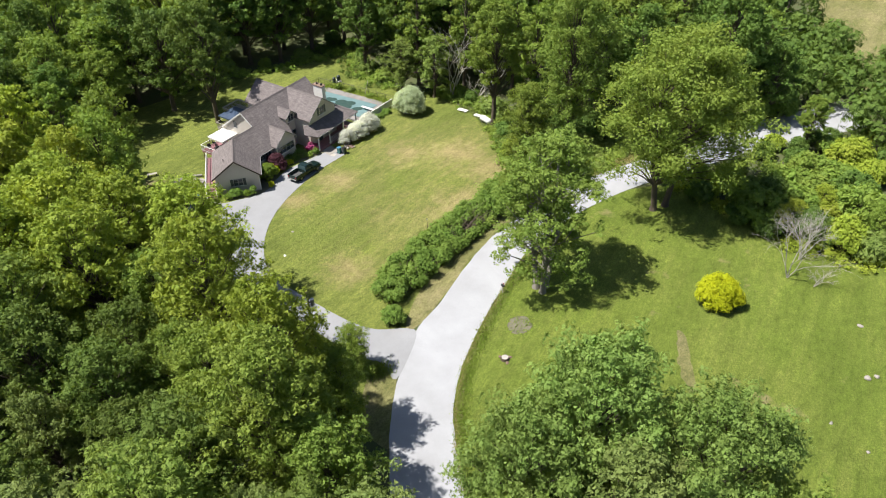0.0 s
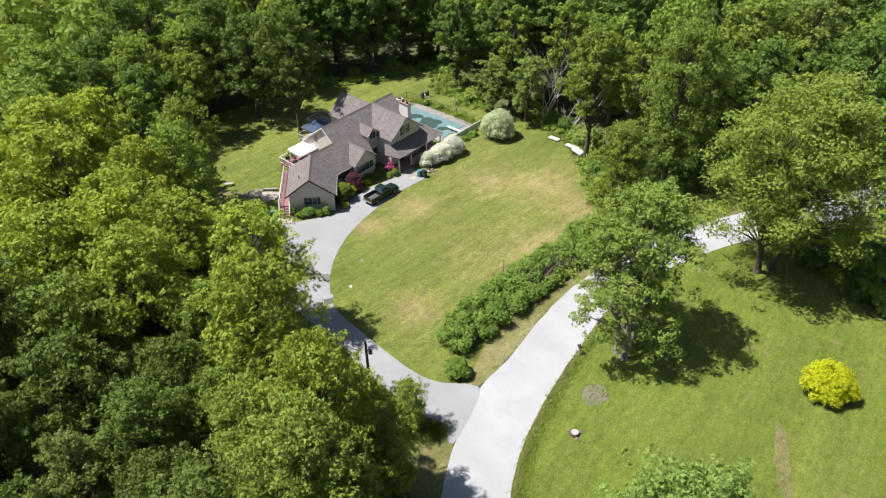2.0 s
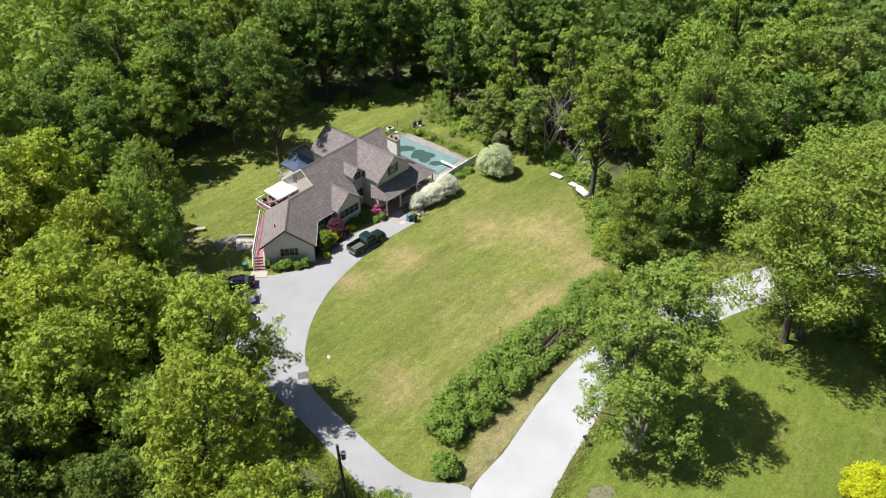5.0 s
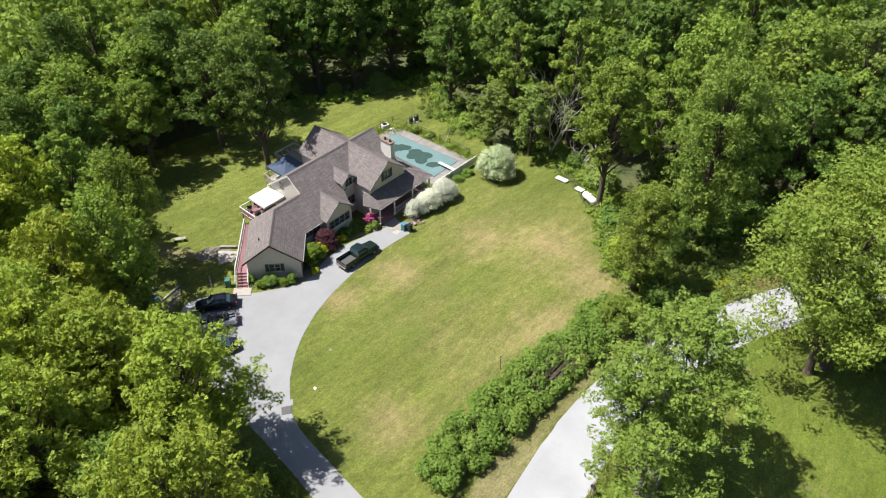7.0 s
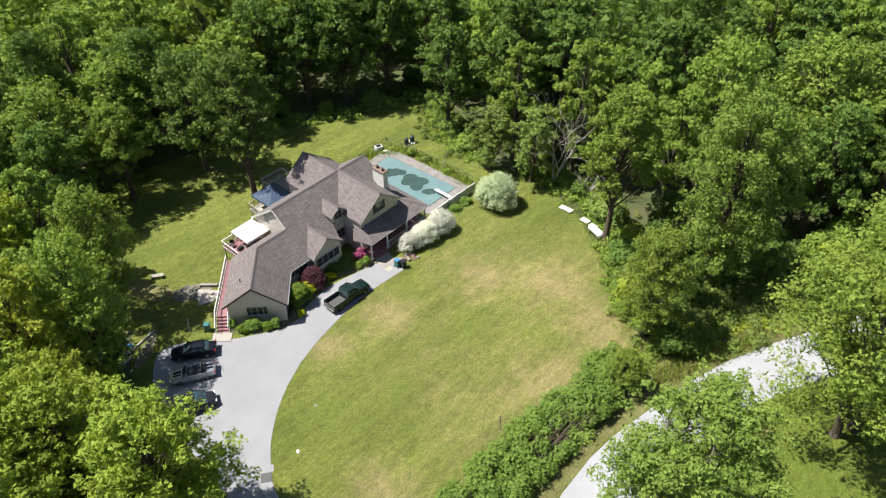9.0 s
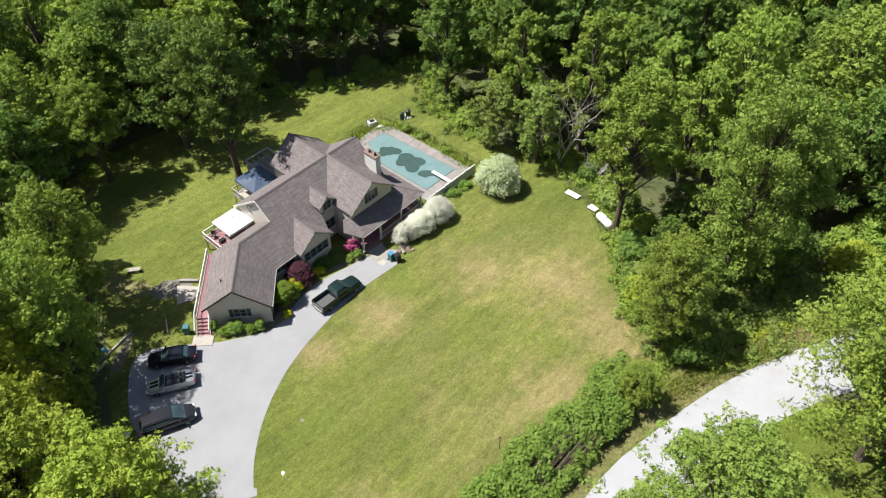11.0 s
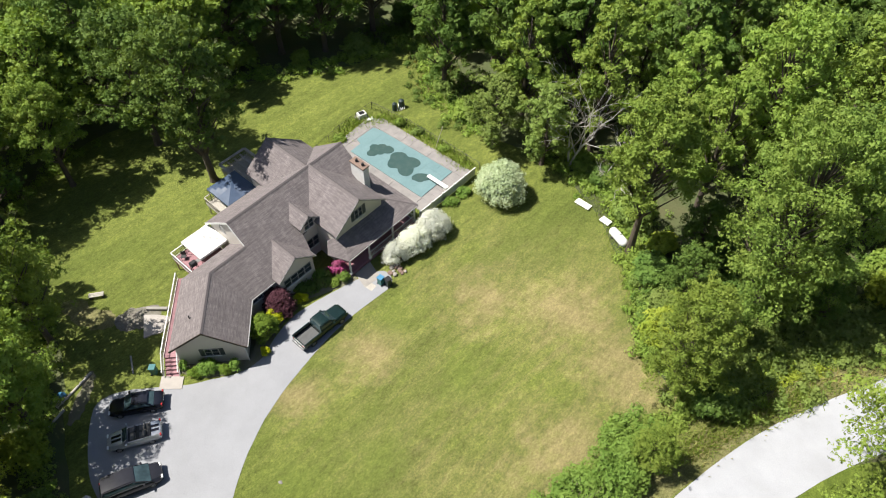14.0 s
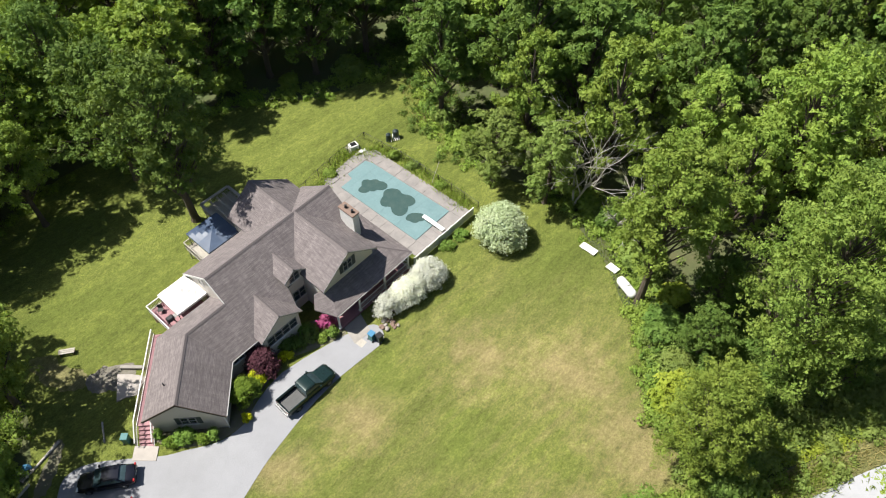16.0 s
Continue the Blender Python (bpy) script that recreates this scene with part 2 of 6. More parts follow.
M = {
    "bark": plain("bark", (0.11, 0.085, 0.06), (0.06, 0.045, 0.035), 0.95, scale=2.0, relief=0.8, stretch=(1, 1, 0.25)),
    "grey_bark": plain("grey_bark", (0.24, 0.22, 0.19), (0.15, 0.135, 0.115), 0.92, scale=2.2, relief=0.7, stretch=(1, 1, 0.3)),
    "pale_bark": plain("pale_bark", (0.42, 0.39, 0.35), (0.26, 0.24, 0.22), 0.9, scale=2.5, relief=0.6),
    "leaf": leaf_material("leaf", (0.204, 0.303, 0.0529), (0.135, 0.225, 0.0389), (0.264, 0.335, 0.0653)),
    "leaf_bright": leaf_material("leaf_bright", (0.288, 0.367, 0.046), (0.203, 0.286, 0.0344), (0.353, 0.394, 0.0544)),
    "leaf_near": leaf_material("leaf_near", (0.18, 0.265, 0.0513), (0.117, 0.195, 0.0356), (0.227, 0.293, 0.0598), leaflet=9.0),
    "leaf_near_mid": leaf_material("leaf_near_mid", (0.2, 0.282, 0.0484), (0.132, 0.208, 0.0349), (0.244, 0.306, 0.0564), leaflet=9.0),
    "leaf_near_bright": leaf_material("leaf_near_bright", (0.236, 0.312, 0.0413), (0.158, 0.231, 0.0304), (0.289, 0.339, 0.0511), leaflet=9.0),
    "leaf_fine": leaf_material("leaf_fine", (0.17, 0.26, 0.06), (0.115, 0.19, 0.042), (0.215, 0.285, 0.075), leaflet=12.0),
    "leaf_near_dark": leaf_material("leaf_near_dark", (0.119, 0.18, 0.0371), (0.0773, 0.129, 0.0247), (0.144, 0.19, 0.0445), leaflet=9.0),
    "leaf_near_olive": leaf_material("leaf_near_olive", (0.175, 0.233, 0.0644), (0.122, 0.177, 0.0476), (0.204, 0.245, 0.0756), leaflet=9.0),
    "leaf_dark": leaf_material("leaf_dark", (0.118, 0.199, 0.0418), (0.0783, 0.146, 0.0287), (0.146, 0.213, 0.0443)),
    "leaf_olive": leaf_material("leaf_olive", (0.196, 0.272, 0.0646), (0.138, 0.206, 0.047), (0.222, 0.276, 0.0735)),
    "leaf_hedge": leaf_material("leaf_hedge", (0.165, 0.27, 0.0496), (0.11, 0.201, 0.0365), (0.201, 0.292, 0.0585), leaflet=10.0),
    "leaf_yellow": leaf_material("leaf_yellow", (0.469, 0.526, 0.0178), (0.348, 0.421, 0.013), (0.55, 0.567, 0.0243), leaflet=9.0, fill=0.62),
    "leaf_lime": leaf_material("leaf_lime", (0.16, 0.25, 0.032), (0.105, 0.18, 0.023), (0.195, 0.275, 0.04), leaflet=11.0, fill=0.6),
    "leaf_silver": leaf_material("leaf_silver", (0.43, 0.5, 0.32), (0.28, 0.345, 0.19), (0.52, 0.56, 0.4), leaflet=9.0),
    "leaf_white": leaf_material("leaf_white", (0.7, 0.715, 0.69), (0.58, 0.61, 0.54), (0.74, 0.75, 0.73), leaflet=9.0),
    "leaf_red": leaf_material("leaf_red", (0.12, 0.045, 0.058), (0.075, 0.028, 0.038), (0.15, 0.065, 0.075), leaflet=9.0),
    "leaf_pink": leaf_material("leaf_pink", (0.5, 0.07, 0.26), (0.35, 0.05, 0.2), (0.1, 0.17, 0.04), leaflet=9.0),
    "grass": leaf_material("grass", (0.2, 0.29, 0.045), (0.145, 0.22, 0.033), (0.25, 0.31, 0.07), leaflet=0),
    "grass_dry": leaf_material("grass_dry", (0.36, 0.31, 0.14), (0.25, 0.24, 0.09), (0.2, 0.23, 0.06), leaflet=0),
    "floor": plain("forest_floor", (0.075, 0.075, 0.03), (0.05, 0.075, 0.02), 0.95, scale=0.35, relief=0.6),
    "mulch": plain("mulch", (0.15, 0.13, 0.1), (0.12, 0.13, 0.06), 0.95, scale=2.5, relief=0.6),
    "soil": plain("soil", (0.2, 0.15, 0.1), (0.12, 0.09, 0.06), 0.95, scale=1.2, relief=0.6),
    "lawn": lawn_material("lawn", (0.19, 0.234, 0.044), (0.12, 0.16, 0.031), (0.37, 0.29, 0.15), 0.42, centre=(-1.0, 90.0, 1.5), dry_spots=((-22, 87, 3.2), (-16, 92.6, 3.6), (-6, 100.5, 4.6), (2.5, 100, 5), (7.5, 94, 5), (3, 85, 5.4), (-12, 70, 4)), green_spots=((-13.5, 82, 4.2), (-7, 91.5, 3), (-19.5, 78.5, 2.6), (-14.5, 97, 2.2))),
    "lawn_green": lawn_material("lawn_green", (0.164, 0.228, 0.034), (0.119, 0.173, 0.025), (0.25, 0.26, 0.07), 0.38, -30.0, 0.5),
    "verge": lawn_material("verge", (0.2, 0.215, 0.07), (0.15, 0.165, 0.05), (0.34, 0.295, 0.16), 1.0),
    "asphalt": paving_material("driveway_asphalt", (0.25, 0.253, 0.268), (0.212, 0.214, 0.226), 0.1),
    "road": paving_material("road_gravel", (0.322, 0.327, 0.348), (0.268, 0.271, 0.287), 0.1),
    "concrete": plain("concrete", (0.27, 0.25, 0.225), (0.2, 0.185, 0.17), 0.85, scale=1.5, relief=0.3),
    "pale_concrete": plain("pale_concrete", (0.34, 0.31, 0.28), (0.28, 0.255, 0.235), 0.85, scale=1.5, relief=0.3),
    "pool_paving": plain("pool_paving", (0.24, 0.22, 0.21), (0.165, 0.155, 0.15), 0.85, scale=1.1, relief=0.3),
    "shingle": shingle_material("shingle", (0.17, 0.148, 0.147), (0.108, 0.094, 0.096)),
    "siding": siding_material("siding", (0.5, 0.465, 0.42)),
    "white": plain("white_paint", (0.66, 0.66, 0.64), (0.55, 0.55, 0.53), 0.45),
    "shutter": plain("shutter", (0.035, 0.05, 0.05), None, 0.5),
    "glass": glass_material("glass"),
    "red_deck": plain("red_deck", (0.29, 0.14, 0.155), (0.21, 0.1, 0.115), 0.6, scale=2, stretch=(1, 6, 1)),
    "gravel": plain("gravel", (0.2, 0.18, 0.155), (0.12, 0.115, 0.08), 0.95, scale=3.5, relief=0.8),
    "wood_grey": plain("wood_grey", (0.4, 0.37, 0.32), (0.27, 0.25, 0.22), 0.8, scale=2, relief=0.4, stretch=(6, 1, 1)),
    "wood_dark": plain("wood_dark", (0.075, 0.055, 0.04), (0.05, 0.04, 0.03), 0.85, scale=2, relief=0.4, stretch=(1, 1, 0.2)),
    "canopy_white": plain("canopy_white", (0.66, 0.65, 0.63), (0.58, 0.57, 0.56), 0.7, scale=0.8),
    "canopy_blue": plain("canopy_blue", (0.05, 0.075, 0.125), (0.036, 0.055, 0.095), 0.42, scale=1.0),
    "cover": plain("pool_cover", (0.135, 0.215, 0.225), (0.105, 0.18, 0.19), 0.5, scale=0.5),
    "puddle": plain("cover_water", (0.03, 0.065, 0.06), (0.055, 0.085, 0.075), 0.25, scale=1.6),
    "trim": plain("trim", (0.27, 0.265, 0.26), (0.2, 0.195, 0.19), 0.5),
    "metal_dark": plain("metal_dark", (0.03, 0.03, 0.032), None, 0.45, 0.5),
    "metal": plain("metal", (0.3, 0.3, 0.3), None, 0.4, 0.8),
    "plastic_blue": plain("plastic_blue", (0.06, 0.2, 0.34), None, 0.4),
    "plastic_dark": plain("plastic_dark", (0.02, 0.035, 0.035), None, 0.45),
    "plastic_teal": plain("plastic_teal", (0.04, 0.15, 0.15), None, 0.45),
    "brick": plain("brick", (0.2, 0.13, 0.1), (0.14, 0.1, 0.08), 0.85, scale=5),
    "stone": plain("stone", (0.31, 0.28, 0.25), (0.22, 0.2, 0.18), 0.9, scale=1.5, relief=0.6),
    "rubber": plain("rubber", (0.012, 0.012, 0.012), None, 0.8),
    "paint_green": plain("truck_paint", (0.012, 0.028, 0.026), (0.01, 0.024, 0.022), 0.22, 0.3),
    "paint_black": plain("black_paint", (0.012, 0.013, 0.02), None, 0.18, 0.2),
    "paint_silver": plain("silver_paint", (0.55, 0.56, 0.58), (0.5, 0.51, 0.53), 0.25, 0.6),
    "paint_van": plain("van_paint", (0.028, 0.028, 0.034), None, 0.2, 0.3),
    "bedliner": plain("bedliner", (0.09, 0.09, 0.09), None, 0.8),
    "seat": plain("seat", (0.03, 0.03, 0.03), None, 0.7),
    "lamp_red": plain("lamp_red", (0.35, 0.02, 0.02), None, 0.2),
    "lamp_clear": plain("lamp_clear", (0.75, 0.75, 0.72), None, 0.15),
    "windscreen": glass_material("windscreen", (0.02, 0.033, 0.037)),
}


# ---- building helpers ----
def gz(x, y):
    """Height of the ground, which falls gently away from the road towards the house."""
    return 1.53 + 0.0323 * x - 0.0455 * (y - 85)


def mesh_of(name, verts, faces, mats):
    me = bpy.data.meshes.new(name)
    me.from_pydata([tuple(v) for v in verts], [], faces)
    for m in mats if isinstance(mats, (list, tuple)) else [mats]:
        me.materials.append(m)
    me.update()
    return me


def part(name, bm, mat, parent, label=""):
    """Links a bmesh as one mesh object under a thing or a part."""
    me = bpy.data.meshes.new(name)
    bmesh.ops.recalc_face_normals(bm, faces=bm.faces)
    bm.to_mesh(me)
    bm.free()
    me.materials.append(mat)
    ob = new(name, me)
    ob.parent = parent
    return tagged(ob, label)


def thing(name, m, label, category, group="", kind=""):
    ob = new(name)
    ob.matrix_world = m
    return tagged(ob, label, category, group, kind)


def box(bm, x0, x1, y0, y1, z0, z1, m=None, bevel=0.0):
    r = bmesh.ops.create_cube(bm, size=1.0)
    vs = r["verts"]
    for v in vs:
        v.co = Vector((x0 + (v.co.x + 0.5) * (x1 - x0), y0 + (v.co.y + 0.5) * (y1 - y0), z0 + (v.co.z + 0.5) * (z1 - z0)))
    if bevel:
        es = list({e for v in vs for e in v.link_edges})
        vs = list({v for f in bmesh.ops.bevel(bm, geom=es, offset=bevel, segments=1, affect="EDGES")["faces"] for v in f.verts} | {v for v in vs if v.is_valid})
    if m is not None:
        for v in vs:
            v.co = m @ v.co
    return bm


def boxed(*a, **k):
    return box(bmesh.new(), *a, **k)


def rod(bm, a, b, r0, r1=None, sides=8):
    """A tapered round bar from a to b."""
    a, b = Vector(a), Vector(b)
    d = b - a
    r1 = r0 if r1 is None else r1
    m = Matrix.Translation((a + b) / 2) @ d.to_track_quat("Z", "Y").to_matrix().to_4x4()
    bmesh.ops.create_cone(bm, cap_ends=True, segments=sides, radius1=r0, radius2=r1, depth=d.length, matrix=m)
    return bm


def prism(bm, poly, off):
    """A slab: the polygon poly and its copy moved by off."""
    a = [bm.verts.new(p) for p in poly]
    b = [bm.verts.new(Vector(p) + Vector(off)) for p in poly]
    bm.faces.new(a)
    bm.faces.new(b[::-1])
    for i in range(len(a)):
        j = (i + 1) % len(a)
        bm.faces.new((a[j], a[i], b[i], b[j]))
    return bm


def smooth_line(pts, n=5, closed=False):
    """Rounds a line of points (Catmull-Rom)."""
    p = [Vector((*q, 0)) for q in pts]
    out = []
    k = len(p)
    for i in range(k if closed else k - 1):
        a, b, c, d = (p[(i + s) % k] if closed else p[min(max(i + s, 0), k - 1)] for s in (-1, 0, 1, 2))
        for j in range(n):
            t = j / n
            out.append(tuple((0.5 * (2 * b + (c - a) * t + (2 * a - 5 * b + 4 * c - d) * t * t + (3 * b - a - 3 * c + d) * t ** 3))[:2]))
    if not closed:
        out.append(tuple(p[-1][:2]))
    return out


def sheet(name, pts, lift, mat, label, category, skirt=0.1, wobble=0.0, rng=random.Random(3)):
    """A piece of ground cover on the sloping ground, with a rim that goes down into it."""
    pts = [(x + rng.uniform(-wobble, wobble), y + rng.uniform(-wobble, wobble)) for x, y in pts]
    bm = bmesh.new()
    prism(bm, [(x, y, gz(x, y) + lift) for x, y in pts], (0, 0, -skirt))
    bmesh.ops.triangulate(bm, faces=[f for f in bm.faces if len(f.verts) > 4])
    return tagged(part(name, bm, mat, None), label, category, kind="structure")


def inside(x, y, poly):
    c = False
    for i in range(len(poly)):
        (x0, y0), (x1, y1) = poly[i - 1], poly[i]
        if (y0 > y) != (y1 > y) and x < (x1 - x0) * (y - y0) / (y1 - y0) + x0:
            c = not c
    return c


# ---- ground, lawns, road and driveway ----
bm = bmesh.new()
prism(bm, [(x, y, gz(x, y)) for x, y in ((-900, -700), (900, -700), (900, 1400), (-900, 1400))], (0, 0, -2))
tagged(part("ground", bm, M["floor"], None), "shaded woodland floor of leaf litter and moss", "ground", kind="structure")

ROAD_L = smooth_line([(-3.6, 8), (-4.2, 25), (-4.8, 37), (-5.2, 44.4), (-4.7, 51.5), (-3.2, 58.2), (-0.6, 62.8), (1.9, 68.2), (4.6, 73.4), (8.0, 78.4), (12.2, 82.8), (18.5, 88.6), (25, 93), (33, 97.4), (50, 106.5), (70, 115)])
ROAD_R = smooth_line([(3.2, 8), (2.7, 25), (1.9, 37), (1.2, 42), (1.1, 47.1), (2.0, 52.5), (4.2, 58.8), (7.4, 66), (11.0, 73.2), (15.4, 78.2), (19.4, 82.2), (27, 87.6), (35, 91.5), (50.2, 98.5), (70, 105)])
YARD = [(-3.4, 58.6), (-0.6, 62.8), (1.9, 68.2), (4.6, 73.4), (8.0, 78.4), (12.2, 82.8), (18.5, 88.6), (20, 91), (12.5, 92.5), (9.7, 97), (9.2, 102), (7.4, 107.5), (5.6, 113), (2.5, 118), (-1, 122.5), (-8.5, 126), (-14, 131), (-17.5, 138), (-20, 146), (-23, 147), (-26, 141), (-33, 136), (-42, 133), (-52, 124), (-58, 118), (-61, 109), (-58, 101), (-52, 95.5), (-47.5, 90.5), (-44, 86), (-42, 82), (-39, 77), (-35.5, 72), (-31, 68.5), (-26, 65), (-21.5, 61.5), (-17, 57.5), (-13, 53.5), (-9.5, 50), (-7, 45), (-5.3, 44), (-5, 52)]
EAST = [(2, 25), (1.9, 37), (1.2, 42), (1.1, 47.1), (2.0, 52.5), (4.2, 58.8), (7.4, 66), (11.0, 73.2), (15.4, 78.2), (19.4, 82.2), (27, 87.4), (34, 88), (39, 82), (44, 74), (50, 69), (60, 66), (72, 58), (78, 40), (70, 22), (40, 14), (10, 15)]
DRIVE = [(-3.0, 57.6), (-4.2, 58.9), (-7.3, 58.8), (-10.2, 59.9), (-14.3, 62.9), (-18.2, 66.1), (-21.4, 69), (-23.1, 72.4), (-24.1, 76.6), (-24.2, 81), (-23.5, 85.6), (-21.7, 90.7), (-19.3, 95.7), (-16.3, 99.8), (-15.6, 101.2), (-16.4, 102.6), (-18.0, 102.2), (-21.0, 99.6), (-24.2, 96.2), (-25.6, 93), (-26.0, 90.8), (-27.4, 88.9), (-30, 87.6), (-32.4, 86.6), (-35, 86), (-38.4, 84.9), (-39.6, 83), (-38, 78.8), (-35.9, 75.8), (-33.2, 74), (-30.2, 71.6), (-26.5, 68.6), (-21, 64.3), (-16.2, 60.2), (-12, 56.6), (-9, 54.4), (-6.5, 53.4), (-4.9, 51)]
sheet("lawn_yard", smooth_line(YARD, 3, True), 0.012, M["lawn"], "mown lawn with sun-dried straw patches round the house", "lawn", wobble=0.15)
sheet("lawn_east", smooth_line(EAST, 3, True), 0.012, M["lawn_green"], "mown green lawn with worn bare patches beside the road", "lawn", wobble=0.12)
sheet("meadow", [(74, 118), (120, 128), (150, 190), (95, 190), (80, 150)], 0.012, M["verge"], "distant dry hay meadow behind the woods", "meadow")
sheet("road", ROAD_L + ROAD_R[::-1], 0.03, M["road"], "pale gravel-dusted country road, sun-bleached", "road", wobble=0.06)
sheet("driveway", smooth_line(DRIVE, 4, True), 0.04, M["asphalt"], "sun-bleached grey asphalt driveway curving to the garage", "driveway", wobble=0.03)
sheet("verge_hedge", smooth_line([(-4.3, 59.2), (-3.1, 59.0), (-0.7, 62.9), (1.8, 68.3), (4.5, 73.5), (7.9, 78.5), (12.1, 82.9), (18.3, 88.7), (17.5, 90), (11, 85.5), (6.5, 80), (2.8, 75), (-0.6, 69.5), (-3.2, 64.5)], 3, True), 0.02, M["verge"], "strip of dry grass between hedge and road", "verge", wobble=0.1)
sheet("verge_east", smooth_line([(2.0, 36), (1.3, 42), (1.2, 47.1), (2.1, 52.5), (4.3, 58.8), (7.5, 66), (11.1, 73.2), (12.0, 72.6), (8.4, 65.5), (5.2, 58.4), (3.0, 52.2), (2.1, 47.1), (2.2, 42), (2.9, 36)], 3, True), 0.018, M["verge"], "strip of dry grass along the road's edge", "verge", wobble=0.18)
sheet("verge_west", smooth_line([(-5.2, 42), (-5.25, 46), (-4.9, 51), (-6.6, 53.2), (-8, 51), (-8.2, 45)], 3, True), 0.02, M["verge"], "strip of dry grass beside the road", "verge", wobble=0.1)


# ---- trees and shrubs ----
def leaf_arrays(rs, lobes, per, size, up=0.22, spread=0.42):
    """Leaf sprays on the shells of lobes (x, y, z, radius, flatness), facing outwards and up."""
    lob = np.array(lobes, float)
    area = lob[:, 3] ** 2
    cnt = np.maximum(6, (per * area / area.sum()).astype(int))
    idx = np.repeat(np.arange(len(lob)), cnt)
    n = len(idx)
    d = rs.normal(size=(n, 3))
    d[:, 2] = d[:, 2] + 0.3
    d /= np.linalg.norm(d, axis=1)[:, None]
    r = lob[idx, 3] * (1.12 - 0.55 * rs.random(n) ** 1.5)
    c = lob[idx, :3] + d * r[:, None] * np.c_[np.ones(n), np.ones(n), lob[idx, 4]]
    c += rs.normal(scale=0.13, size=(n, 3)) * lob[idx, 3][:, None]
    nrm = d + np.array((0, 0, up)) + rs.normal(scale=spread, size=(n, 3))
    nrm /= np.linalg.norm(nrm, axis=1)[:, None]
    t = np.cross(nrm, rs.normal(size=(n, 3)))
    t /= np.linalg.norm(t, axis=1)[:, None]
    b = np.cross(nrm, t)
    s = size * (0.6 + 0.8 * rs.random(n))[:, None]
    v = np.empty((n, 3, 3))
    v[:, 0] = c - t * s * 0.6
    v[:, 1] = c + t * s * 0.35 + b * s * 0.55
    v[:, 2] = c + t * s * 0.35 - b * s * 0.55
    return v.reshape(-1, 3)


def blades(name, v, mat, k=3):
    """A mesh of loose faces with k corners each."""
    me = bpy.data.meshes.new(name)
    n = len(v) // k
    me.vertices.add(len(v))
    me.vertices.foreach_set("co", v.astype(np.float32).ravel())
    me.loops.add(len(v))
    me.loops.foreach_set("vertex_index", np.arange(len(v), dtype=np.int32))
    me.polygons.add(n)
    me.polygons.foreach_set("loop_start", np.arange(0, k * n, k, dtype=np.int32))
    me.polygons.foreach_set("loop_total", np.full(n, k, dtype=np.int32))
    me.materials.append(mat)
    me.update()
    me.validate()
    return me


